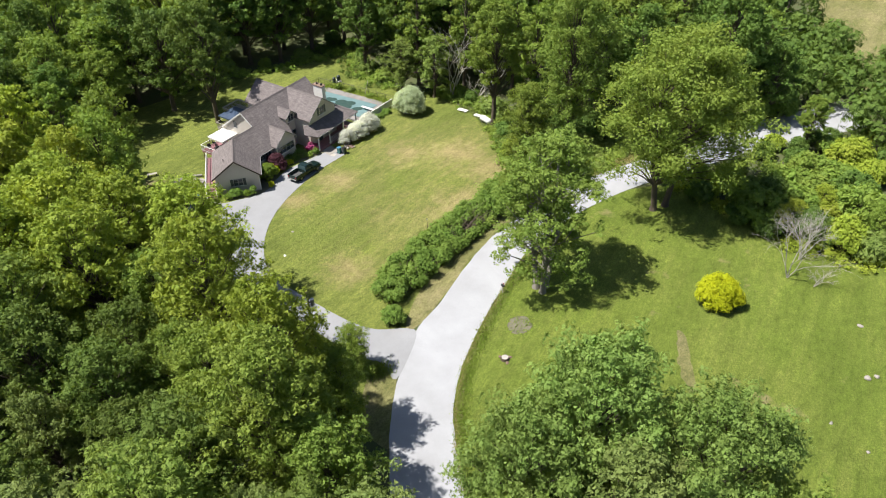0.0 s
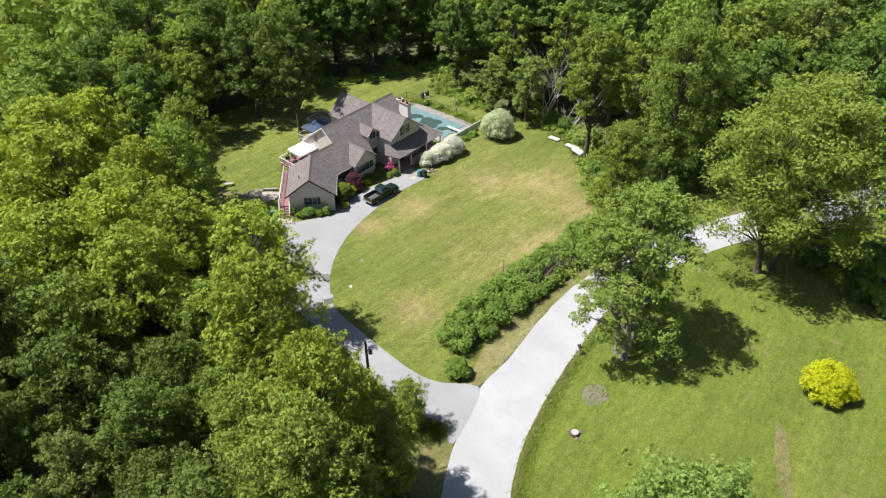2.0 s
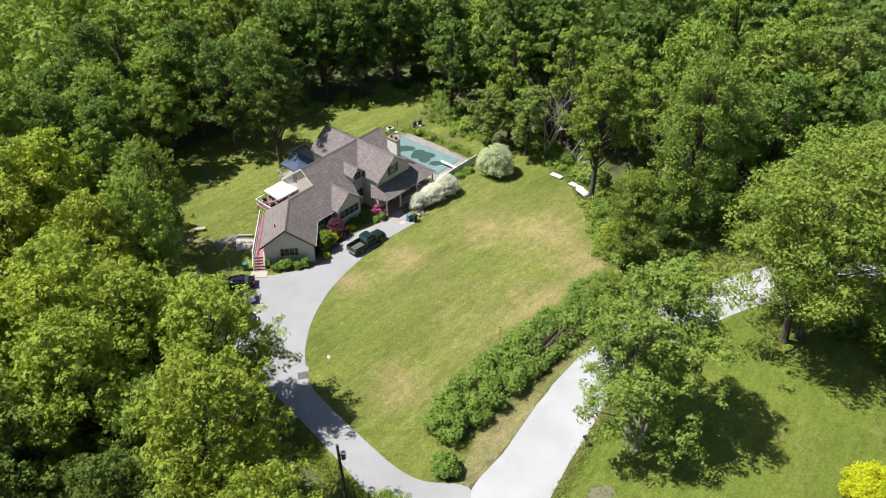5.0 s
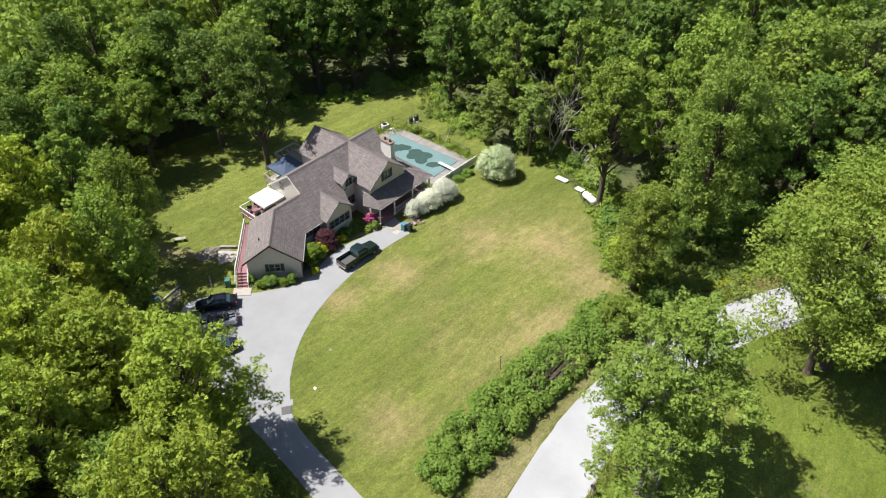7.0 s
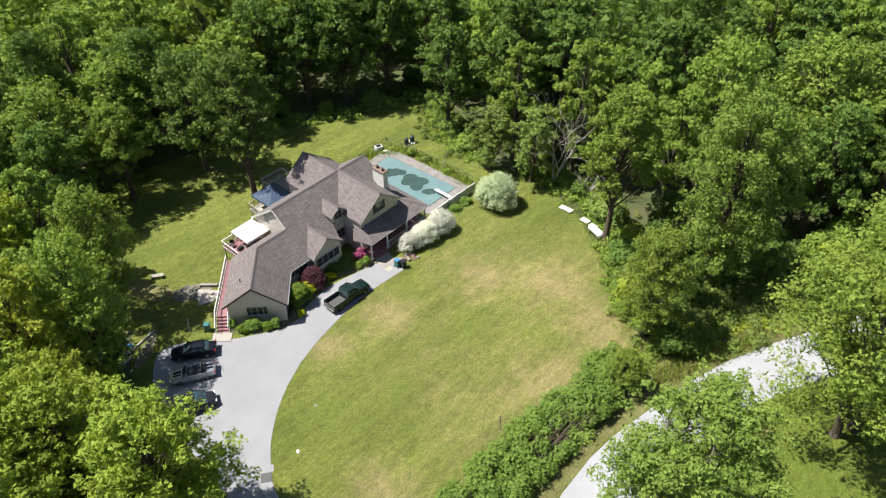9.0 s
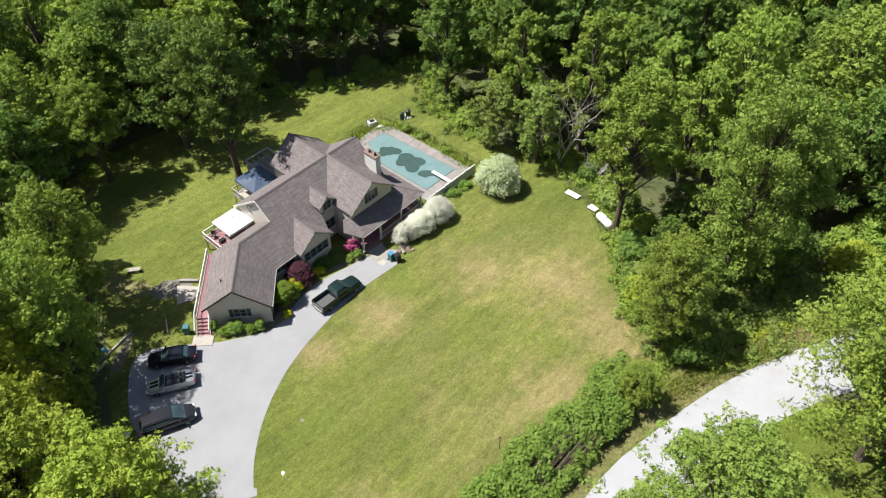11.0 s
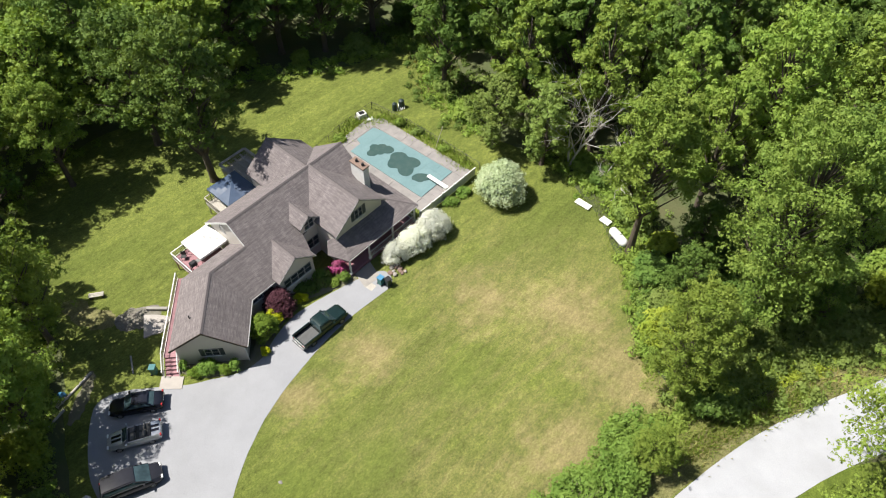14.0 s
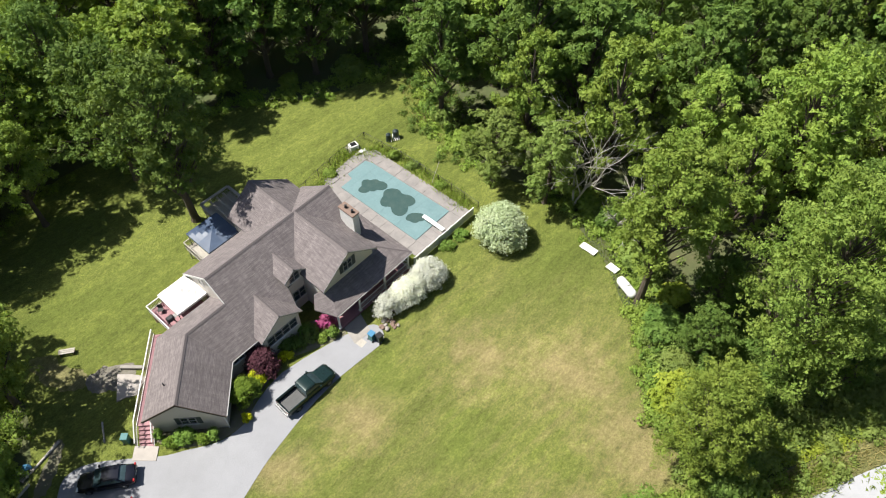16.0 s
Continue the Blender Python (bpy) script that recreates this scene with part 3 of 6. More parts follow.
def tree_kind(seed, height, radius, base, per, leaf, mat, stems=1, open_=0.0, label="", category="tree", bark="bark", nlobes=70, top=1.0, lean=(0, 0, 0)):
    """A broadleaf tree: tapered trunk, limbs that reach into the crown, lobes of leaf tufts with gaps between."""
    rs = np.random.RandomState(seed)
    root = thing("tree", Matrix(), label, category)
    lobes, tips, bm = [], [], bmesh.new()
    mid = base + (height - base) * 0.5
    half = (height - base) * 0.5
    # boughs spiral round the crown; each carries a layered clump of twigs, with gaps between the boughs
    nb = int(nlobes * 0.44)
    for i in range(nb):
        f = (i + 0.5) / nb
        zf = -0.9 + 1.84 * f ** 0.85
        ang = i * 2.39996 + rs.uniform(-0.55, 0.55)
        env = math.sqrt(max(0.03, 1 - (abs(zf) ** (2.1 if zf > 0 else 3.0)))) * (1.0 - 0.14 * zf)
        rr = radius * env * rs.uniform(0.55, 1.0) * (0.88 + 0.16 * math.sin(3 * ang + seed))
        br = radius * rs.uniform(0.14, 0.26) * (0.8 + 0.3 * env)
        if rs.random() < open_:
            continue
        out = Vector((math.cos(ang), math.sin(ang), 0))
        c = out * rr + Vector((0, 0, mid + half * zf * top))
        tips.append(c)
        for k in range(rs.randint(7, 12)):
            d = Vector(rs.normal(size=3)) * 0.52
            p = c + Vector((d.x, d.y, 0.62 * d.z)) * br + out * br * rs.uniform(-0.5, 0.55)
            p.z -= 0.22 * max(0.0, (p - c).dot(out)) - 0.1 * br
            lobes.append((*p, br * rs.uniform(0.3, 0.52), rs.uniform(0.6, 0.85)))
        q = c - out * rr * 0.45
        lobes.append((q.x, q.y, q.z - 0.3 * br, br * 0.5, 0.7))
    lobes.append((0, 0, height - radius * 0.22, radius * 0.2, 0.9))
    # stems and limbs
    tr = 0.02 * height
    heads = []
    for s in range(stems):
        a = s * 2 * math.pi / stems + seed
        away = 0.0 if stems == 1 else radius * 0.4
        foot = Vector((0.25 * away * math.cos(a), 0.25 * away * math.sin(a), -0.3))
        head = Vector((away * math.cos(a), away * math.sin(a), height * 0.82))
        knee = foot.lerp(head, 0.45) + Vector((rs.uniform(-0.3, 0.3), rs.uniform(-0.3, 0.3), 0))
        k = tr if stems == 1 else tr * 0.75
        rod(bm, foot, foot + Vector((0, 0, 0.9)), k * 1.55, k * 1.05, 9)
        rod(bm, foot + Vector((0, 0, 0.8)), knee, k * 1.05, k * 0.72, 9)
        rod(bm, knee, head, k * 0.72, k * 0.16, 7)
        heads.append((foot, knee, head, k))
    for i, (x, y, z) in enumerate(tips):
        foot, knee, head, k = heads[i % len(heads)]
        f = min(max((z - 0.25 * (height - base)) / height, 0.22), 0.95)
        p = foot.lerp(knee, f / 0.45) if f < 0.45 else knee.lerp(head, min(1, (f - 0.45) / 0.4))
        q = p.lerp(Vector((x, y, z)), 0.5) + Vector((0, 0, 0.03 * radius))
        w = k * 0.32 * (1.1 - f)
        rod(bm, p, q, w + 0.03, w * 0.7 + 0.02, 4)
        rod(bm, q, (x, y, z), w * 0.7 + 0.02, 0.015, 4)
    for v in bm.verts:
        v.co += Vector(lean) * (max(0.0, v.co.z) / height)
    part("trunk", bm, M[bark], root)
    lobes = [(x + lean[0] * z / height, y + lean[1] * z / height, z, r, fl) for x, y, z, r, fl in lobes]
    crown = new("crown", blades("crown", leaf_arrays(rs, lobes, per, leaf), M[mat]))
    crown.parent = root
    return root


def shrub_kind(seed, lobes, per, leaf, mat, label, category="shrub", name="shrub", up=0.4):
    rs = np.random.RandomState(seed)
    root = thing(name, Matrix(), label, category)
    bm = bmesh.new()
    for x, y, z, r, fl in lobes:
        rod(bm, (x * 0.35, y * 0.35, -0.2), (x * 0.8, y * 0.8, z), 0.05, 0.02, 5)
    part("rootstock", bm, M["bark"], root)
    ob = new("foliage", blades("foliage", leaf_arrays(rs, lobes, per, leaf, up), M[mat]))
    ob.parent = root
    return root


def mound(rs, rx, ry, h, n, lr):
    """Lobes of a rounded shrub."""
    out = []
    for i in range(n):
        z = rs.random() ** 0.7
        a = i * 2.4 + rs.uniform(-0.3, 0.3)
        e = math.sqrt(max(0.05, 1 - (z * 0.95) ** 2)) * rs.uniform(0.75, 1.0)
        out.append(((rx - lr * 0.6) * e * math.cos(a), (ry - lr * 0.6) * e * math.sin(a), 0.25 * h + (0.72 * h - lr * 0.5) * z, lr * rs.uniform(0.8, 1.2), 0.85))
    return out


FOREST_LABEL = {
    "leaf": "tall broadleaf tree in full green summer leaf",
    "leaf_bright": "tall broadleaf tree with fresh yellow-green leaves in sun",
    "leaf_dark": "tall broadleaf tree with dense dark green leaves",
    "leaf_olive": "tall broadleaf tree with dull olive-green leaves",
}
KINDS = {
    # wide, dense maples
    "a": tree_kind(1, 20, 6.0, 4.5, 13000, 0.38, "leaf", label=FOREST_LABEL["leaf"], nlobes=150),
    "b": tree_kind(2, 20, 5.8, 4.0, 13000, 0.38, "leaf_bright", label=FOREST_LABEL["leaf_bright"], nlobes=150),
    "c": tree_kind(3, 20, 5.5, 4.0, 12000, 0.38, "leaf_dark", label=FOREST_LABEL["leaf_dark"], nlobes=140),
    "d": tree_kind(4, 20, 5.0, 4.0, 11000, 0.38, "leaf_olive", label=FOREST_LABEL["leaf_olive"], nlobes=120),
    "e": tree_kind(5, 20, 4.6, 5.0, 10000, 0.38, "leaf", label=FOREST_LABEL["leaf"], nlobes=110, open_=0.15),
    # deeper in the woods
    "f": tree_kind(6, 20, 5.4, 5.0, 6000, 0.55, "leaf", label=FOREST_LABEL["leaf"], nlobes=100),
    "g": tree_kind(7, 20, 5.0, 5.0, 6000, 0.55, "leaf_dark", label=FOREST_LABEL["leaf_dark"], nlobes=100),
    # open, several stems
    "m": tree_kind(9, 21, 6.0, 2.8, 34000, 0.25, "leaf_near", bark="grey_bark", stems=3, open_=0.3, label="tall open-crowned tree with several stems beside the road", nlobes=230, lean=(0.5, 4.4, 0)),
    "n": tree_kind(10, 24, 9.2, 5.6, 60000, 0.27, "leaf_near_mid", stems=2, open_=0.2, label="great spreading broadleaf tree beside the road", nlobes=300),
    "s": tree_kind(17, 20, 5.6, 3.0, 26000, 0.26, "leaf_near_mid", label="young broadleaf tree with light green leaves at the lawn's edge", nlobes=170),
    "t": tree_kind(15, 20, 4.9, 7.6, 26000, 0.26, "leaf", label="slender broadleaf tree with a bare lower trunk", nlobes=150, open_=0.1),
    "h": tree_kind(16, 20, 4.9, 6.6, 14500, 0.34, "leaf_near_dark", label="tall dark green maple beside the gazebo", nlobes=170),
    # near the camera, finer leaves
    "p": tree_kind(11, 21, 6.2, 4.0, 18000, 0.34, "leaf_near", label=FOREST_LABEL["leaf"], nlobes=190),
    "q": tree_kind(12, 21, 6.0, 4.0, 18000, 0.34, "leaf_near_bright", label=FOREST_LABEL["leaf_bright"], nlobes=190),
    "u": tree_kind(18, 21, 5.8, 4.0, 16000, 0.34, "leaf_near_dark", label=FOREST_LABEL["leaf_dark"], nlobes=170),
    "w": tree_kind(19, 21, 6.0, 4.0, 34000, 0.25, "leaf_fine", label="tall broadleaf tree with fine blue-green leaves beside the road", nlobes=240),
    "v": tree_kind(20, 21, 6.2, 4.0, 32000, 0.26, "leaf_near", label="broad round-topped maple in full leaf at the wood's edge", nlobes=220),
    "r": tree_kind(13, 21, 5.6, 4.0, 16000, 0.34, "leaf_near_olive", label=FOREST_LABEL["leaf_olive"], nlobes=160),
}
KIND_H = {"u": 21, "v": 21, "w": 21, "m": 21, "n": 24, "p": 21, "q": 21, "r": 21}
used = set()
TREES = []


def plant(k, x, y, top, wide=1.0, turn=None):
    """A tree of kind k whose top stands at the height top."""
    z = gz(x, y)
    s = (top - z) / KIND_H.get(k, 20)
    turn = turn if turn is not None else (x * 37 + y * 91) % 360
    m = pose(x, y, z, 0, 0, turn) @ Matrix.Diagonal((s * wide, s * wide, s, 1))
    TREES.append((x, y, 4.5 * s * wide))
    if k not in used:
        used.add(k)
        KINDS[k].matrix_world = m
        return KINDS[k]
    src = KINDS[k]
    keep = src.scale.copy()
    src.scale = (1, 1, 1)
    ob = copy_thing(src, m)
    src.scale = keep
    return ob


# trees that stand out, one by one: kind, x, y, height of the top, width
for row in (
    ("m", 11.9, 65.4, 21.6, 1.28, 0.0), ("n", 30.2, 82.6, 28.0, 1.08), ("v", 19.8, 102.6, 26.3, 0.82), ("t", 8.5, 109.0, 22.0, 0.9), ("s", 12.2, 92.8, 16.4, 0.95), ("c", 17.4, 98.6, 8.5, 0.95), ("s", 9.6, 85.0, 7.5, 1.35),
    ("c", 26.0, 102.0, 8.0, 0.9), ("e", 15.8, 116.0, 19.0, 0.9), ("a", 20.8, 121, 23.5, 0.85), ("c", 26.5, 114, 18, 0.85), ("e", 12.6, 122.5, 19, 0.9), ("c", 13.6, 103.4, 9.0, 1.1), ("c", 15.0, 109.0, 9.5, 1.0), ("e", 4.0, 124, 20.5, 0.95), ("e", -4.6, 127.5, 18.0, 0.9), ("d", -7.6, 124.2, 9.8, 1.35), ("d", -1.6, 121.5, 11.5, 1.1),
    ("h", -39.6, 113.6, 20.6, 0.96), ("c", -46, 137.5, 17, 1), ("g", -39.5, 140, 18, 1), ("c", -33.5, 141.5, 17, 1), ("g", -27.8, 147, 18, 1), ("g", -34, 148, 18, 1), ("f", -42, 146, 18, 1), ("g", -21.5, 152, 18, 1), ("c", -49, 119, 17.5, 1.1), ("a", -60, 118.5, 15.5, 1.1), ("t", -56.0, 110.5, 13.5, 1.0), ("a", -63.5, 108.5, 17, 1.05), ("a", -74.6, 102, 17.5, 1.1),
    ("b", -55.5, 74, 20.5, 1.1), ("a", -44.3, 80.8, 18.5, 0.86), ("b", -46.2, 75.6, 19.0, 0.86), ("b", -40.4, 70.4, 15.0, 0.85), ("a", -47.2, 89.4, 17.2, 0.85), ("a", -52.0, 83.0, 13.5, 0.9), ("e", -56.0, 93, 16.5, 0.9), ("q", -28.4, 64.2, 19.0, 1.15), ("q", -36.2, 64.8, 19.5, 1.1), ("q", -44, 66.5, 20.5, 1.1), ("q", -36.5, 56, 21.5, 1.05), ("p", -29.2, 55.0, 17.0, 0.9), ("q", -45.5, 57, 22, 1.1),
    ("q", -22.3, 51.4, 23.5, 0.98), ("q", -14.8, 43.8, 23.0, 0.85), ("u", -29.5, 47.5, 17.0, 0.95), ("u", -37, 44.5, 19.0, 1.0), ("u", -29.4, 42, 17.5, 1.0), ("s", -20.0, 42.2, 19.0, 0.95), ("u", -26, 37, 16, 1.0), ("p", -25, 46, 15.5, 0.9), ("s", -13.6, 36.5, 24.0, 0.95), ("u", -20.5, 34, 19.0, 1.1),
    ("s", -9.6, 52.6, 9.2, 1.15), ("s", -10.0, 44.5, 14.5, 0.95), ("w", 10.5, 30.5, 29.5, 0.85), ("w", 5.8, 28.5, 26.0, 0.85), ("w", 17.4, 27, 28.5, 0.85), ("r", 11.5, 24.5, 26.5, 0.9), ("p", 21, 22.5, 25, 0.85), ("p", 4.0, 22.0, 24, 0.8),
    ("g", 39, 112, 18.5, 0.9), ("c", 33, 114, 20, 0.9), ("b", 45.5, 76, 8.5, 1.3), ("b", 51, 80, 8.0, 1.3), ("t", 56, 97.5, 12.0, 1.0), ("a", 56, 74, 9.5, 1.2), ("a", 40.5, 82.5, 7.5, 1.3),
):
    plant(*row)


def wooded(x, y):
    if inside(x, y, YARD) or inside(x, y, EAST) or inside(x, y, ROAD_L + ROAD_R[::-1]):
        return False
    if 72 < x < 125 and 116 < y < 175:
        return False
    if -19 < x < 4 and 36 < y < 66 or -40 < x < -15 and 56 < y < 74:
        return False
    if -58 < x < -38 and 68 < y < 94 or -60 < x < -44 and 98 < y < 118 or 34 < x < 66 and 62 < y < 106:
        return False
    if -34 < x < -10 and 30 < y < 60 or 6 < x < 35 and 86 < y < 123:
        return False
    for px, py in YARD[::1]:
        if (px - x) ** 2 + (py - y) ** 2 < 9:
            return False
    for px, py in ROAD_L[::3] + ROAD_R[::3]:
        if (px - x) ** 2 + (py - y) ** 2 < 18:
            return False
    return True


rng = random.Random(11)
far_rs = np.random.RandomState(77)
far_lobes = {"leaf": [], "leaf_dark": []}
far_stems = bmesh.new()
tried = 0
while tried < 5000:
    tried += 1
    y = rng.uniform(20, 200)
    x = rng.uniform(-0.62 * y - 26, 0.66 * y + 26)
    if x > 0 and y < 62 or not wooded(x, y):
        continue
    far = y > 146 or x < -72 or x > 62
    gap = 6.4 if far else 5.4
    if any((tx - x) ** 2 + (ty - y) ** 2 < max(gap, tr * 0.95) ** 2 for tx, ty, tr in TREES):
        continue
    h = rng.uniform(12, 22.5)
    if x > 60 and y < 140:
        h = rng.uniform(6, 9)
    if far:
        TREES.append((x, y, 4.5))
        z, r = gz(x, y), rng.uniform(4.6, 6.2)
        mt = "leaf_dark" if x > 15 else "leaf" if x < -40 else rng.choice(("leaf", "leaf_dark"))
        rod(far_stems, (x, y, z - 0.3), (x, y, z + h * 0.8), 0.3, 0.08, 6)
        for i in range(30):
            zf = -0.85 + 1.8 * (i + 0.5) / 30
            ang = i * 2.4 + rng.uniform(-0.5, 0.5)
            env = math.sqrt(max(0.02, 1 - abs(zf) ** 2.4))
            rr = r * env * rng.uniform(0.5, 1.0)
            far_lobes[mt].append((x + rr * math.cos(ang), y + rr * math.sin(ang), z + h * 0.6 + h * 0.38 * zf, r * rng.uniform(0.24, 0.36), 0.75))
        continue
    if y < 60 and x < 0:
        k = rng.choice("uuprp")
    elif x < -20 and y < 95:
        k = rng.choice("bbbae")
    elif y > 115:
        k = (rng.choice("aecce") if x < -30 else rng.choice("aeced")) if y < 128 else rng.choice("f" if x < -40 else "fgg")
    else:
        k = rng.choice("ccgcg" if x > 20 else "accced")
    plant(k, x, y, gz(x, y) + h, rng.uniform(0.85, 1.15))
for mt, lob in far_lobes.items():
    ob = new("far_woods", blades("far_woods", leaf_arrays(far_rs, lob, len(lob) * 34, 0.95), M[mt]))
    tagged(ob, "crowns of the broadleaf woods further off", "woods", kind="stuff")
tagged(part("far_trunks", far_stems, M["bark"], None), "trunks of the woods further off", "woods", kind="stuff")

# undergrowth along the edges of the woods
SHRUBS = []
rs0 = np.random.RandomState(5)
for i, mt in enumerate(("leaf", "leaf_bright", "leaf_dark", "leaf_olive")):
    SHRUBS.append(shrub_kind(40 + i, mound(rs0, 2.2, 2.0, 2.8, 22, 0.75), 1800, 0.42, mt, "wild leafy shrub at the edge of the woods"))
placed = [False] * len(SHRUBS)


def shrub_at(i, x, y, s=1.0, turn=0.0, tall=1.0):
    m = pose(x, y, gz(x, y), 0, 0, turn) @ Matrix.Diagonal((s, s, s * tall, 1))
    if not placed[i]:
        placed[i] = True
        SHRUBS[i].matrix_world = m
        return SHRUBS[i]
    keep = SHRUBS[i].scale.copy()
    SHRUBS[i].scale = (1, 1, 1)
    ob = copy_thing(SHRUBS[i], m)
    SHRUBS[i].scale = keep
    return ob


edge = [(15.2, 91.4), (12.8, 95), (11.4, 98.5), (11.6, 102), (10.6, 106), (11.8, 109.5), (8.8, 113.5), (7.6, 116), (5.5, 119), (3, 121.5), (-11.5, 129.5), (-15.2, 134), (-16.5, 139), (-19.5, 149), (-24, 151), (-29, 142), (-36, 138), (-44, 137), (-50, 129), (-62, 103), (-55, 96), (-50, 90), (-46, 83), (-43, 78), (-39, 73), (-34, 68.5), (-29, 64), (-24, 60), (-20, 56), (-15, 52.5), (-12, 49), (-10, 45.5), (-9, 40), (36, 84.5), (40, 79), (43, 76), (47, 72), (50, 73), (53, 70), (57, 69), (45, 83), (41, 88), (33, 91.5), (38, 92), (46, 78)]
for i, (x, y) in enumerate(edge):
    shrub_at(rng.randrange(4), x, y, rng.uniform(0.6, 1.15), rng.uniform(0, 360), rng.uniform(0.7, 1.2))
for i in range(80):
    y = rng.uniform(60, 160)
    x = rng.uniform(-0.6 * y - 10, 0.6 * y + 10)
    if wooded(x, y):
        shrub_at(rng.choice((0, 2, 2, 3)), x, y, rng.uniform(0.5, 0.95), rng.uniform(0, 360), 0.8)

# thicket between the lawn and the far bend of the road
def thicket_shrub(seed, mat):
    return shrub_kind(seed, mound(np.random.RandomState(seed), 3.0, 2.8, 3.6, 36, 0.75), 3400, 0.38, mat, "rank leafy shrub in the thicket behind the lawn")


for first, mt in ((46, "leaf"), (47, "leaf_bright"), (48, "leaf_dark")):
    SHRUBS.append(thicket_shrub(first, mt))
    placed.append(False)
stood = []
tried = 0
while tried < 1500 and len(stood) < 75:
    tried += 1
    x, y = rng.uniform(33, 70), rng.uniform(64, 111)
    if inside(x, y, EAST) or inside(x, y, ROAD_L + ROAD_R[::-1]) or x > 30 + 0.75 * y - 45 + 12 or any((a - x) ** 2 + (b - y) ** 2 < 10.5 for a, b in stood):
        continue
    if any((px - x) ** 2 + (py - y) ** 2 < 7 for px, py in ROAD_R[::2]) or any((px - x) ** 2 + (py - y) ** 2 < 5 for px, py in EAST):
        continue
    stood.append((x, y))
    low = 0.55 if any((px - x) ** 2 + (py - y) ** 2 < 90 for px, py in ROAD_R[::2]) else 1.0
    shrub_at(rng.choice((4, 4, 5, 6, 6)), x, y, low * rng.uniform(0.85, 1.25), rng.uniform(0, 360), rng.uniform(0.8, 1.35))

# the long hedge beside the road
rs = np.random.RandomState(21)
hx, hy, hl = -6.5, 63.4, []
for i in range(300):
    f = (i + rs.random()) / 300
    cx, cy = 17.2 * f, 23.6 * f + 1.2 * math.sin(f * 3.0)
    w = rs.uniform(-3.5, 1.7) * (0.6 + 0.4 * math.sin(math.pi / 2 * min(1, f * 9)))
    top = 2.65 + 0.3 * math.sin(9 * f) - 0.13 * (w + 0.9) ** 2
    hl.append((cx + 0.79 * w, cy - 0.61 * w, max(0.6, top * rs.uniform(0.55, 1.0) - 0.4), rs.uniform(0.5, 0.85), 0.8))
hedge = shrub_kind(60, hl, 46000, 0.27, "leaf_hedge", "long dense untrimmed green hedge beside the road", "hedge", "hedge")
hedge.matrix_world = pose(hx, hy, gz(hx + 7, hy + 10))


def bush(name, x, y, rx, ry, h, n, lr, per, leaf, mat, label, turn=0.0, seed=1, group=""):
    ob = shrub_kind(seed, mound(np.random.RandomState(seed), rx, ry, h, n, lr), per, leaf, mat, label, "bush", name)
    ob.matrix_world = pose(x, y, gz(x, y), 0, 0, turn)
    return tagged(ob, group=group)


bush("bush", -5.7, 60.2, 1.5, 1.5, 2.0, 40, 0.4, 3500, 0.22, "leaf_hedge", "small round green bush at the end of the hedge", seed=71)
bush("bush", 32.0, 62.0, 2.7, 2.6, 3.7, 105, 0.52, 21000, 0.17, "leaf_yellow", "round golden-yellow bush standing alone on the lawn", seed=72)
bush("bush", -5.9, 115.3, 2.95, 2.85, 4.6, 130, 0.7, 22000, 0.2, "leaf_silver", "round silvery-green willow bush on the lawn", seed=73)
bush("bush", -12.6, 108.6, 2.1, 1.7, 3.1, 100, 0.5, 19000, 0.12, "leaf_white", "white-variegated willow bush in front of the porch", 40, seed=74)
bush("bush", -14.2, 106.2, 2.3, 1.6, 2.8, 95, 0.47, 16000, 0.12, "leaf_white", "white-variegated willow bush in front of the porch", 50, seed=75)
bush("bush", -15.7, 104.6, 1.7, 1.35, 2.3, 70, 0.42, 10000, 0.12, "leaf_white", "white-variegated willow bush in front of the porch", 50, seed=76)


def ground_cover(line, n, wide, height, mat, label, seed, leaf=0.24):
    """Low leafy growth along the edge of the woods."""
    r = random.Random(seed)
    lob = []
    for i in range(n):
        k = r.randrange(len(line) - 1)
        f = r.random()
        x = line[k][0] * (1 - f) + line[k + 1][0] * f + r.gauss(0, wide)
        y = line[k][1] * (1 - f) + line[k + 1][1] * f + r.gauss(0, wide)
        if inside(x, y, ROAD_L + ROAD_R[::-1]) or inside(x, y, DRIVE):
            continue
        hh = height * r.uniform(0.3, 1.0)
        lob.append((x, y, gz(x, y) + 0.45 * hh, r.uniform(0.35, 0.75), min(1.0, hh)))
    ob = new("undergrowth", blades("undergrowth", leaf_arrays(np.random.RandomState(seed), lob, len(lob) * 70, leaf), M[mat]))
    return tagged(ob, label, "undergrowth", kind="stuff")


EDGE_E = [(19.5, 91.6), (13.2, 93.2), (10.6, 97), (10.2, 102), (9.0, 107), (9.0, 111.5), (7.4, 116), (3.6, 120), (-1, 123.6)]
EDGE_W = [(-57, 118), (-60.5, 108), (-57, 100.4), (-51.5, 95), (-47, 89.5), (-45, 85), (-42.6, 81.5), (-40, 76.5), (-36, 71.4), (-31, 67.6), (-26, 64.2), (-21.5, 60.6), (-17, 56.8), (-13, 52.8), (-9.6, 49.6)]
ground_cover(EDGE_E, 330, 0.9, 1.0, "leaf", "green weeds and saplings along the wood's edge", 301)
ground_cover([(x + 1.6, y + 0.6) for x, y in EDGE_E], 260, 1.1, 1.3, "leaf_olive", "green weeds and brambles along the wood's edge", 302)
ground_cover([(x - 1.0, y - 0.6) for x, y in EDGE_W], 420, 0.8, 1.0, "leaf", "green weeds and brambles under the trees", 303)
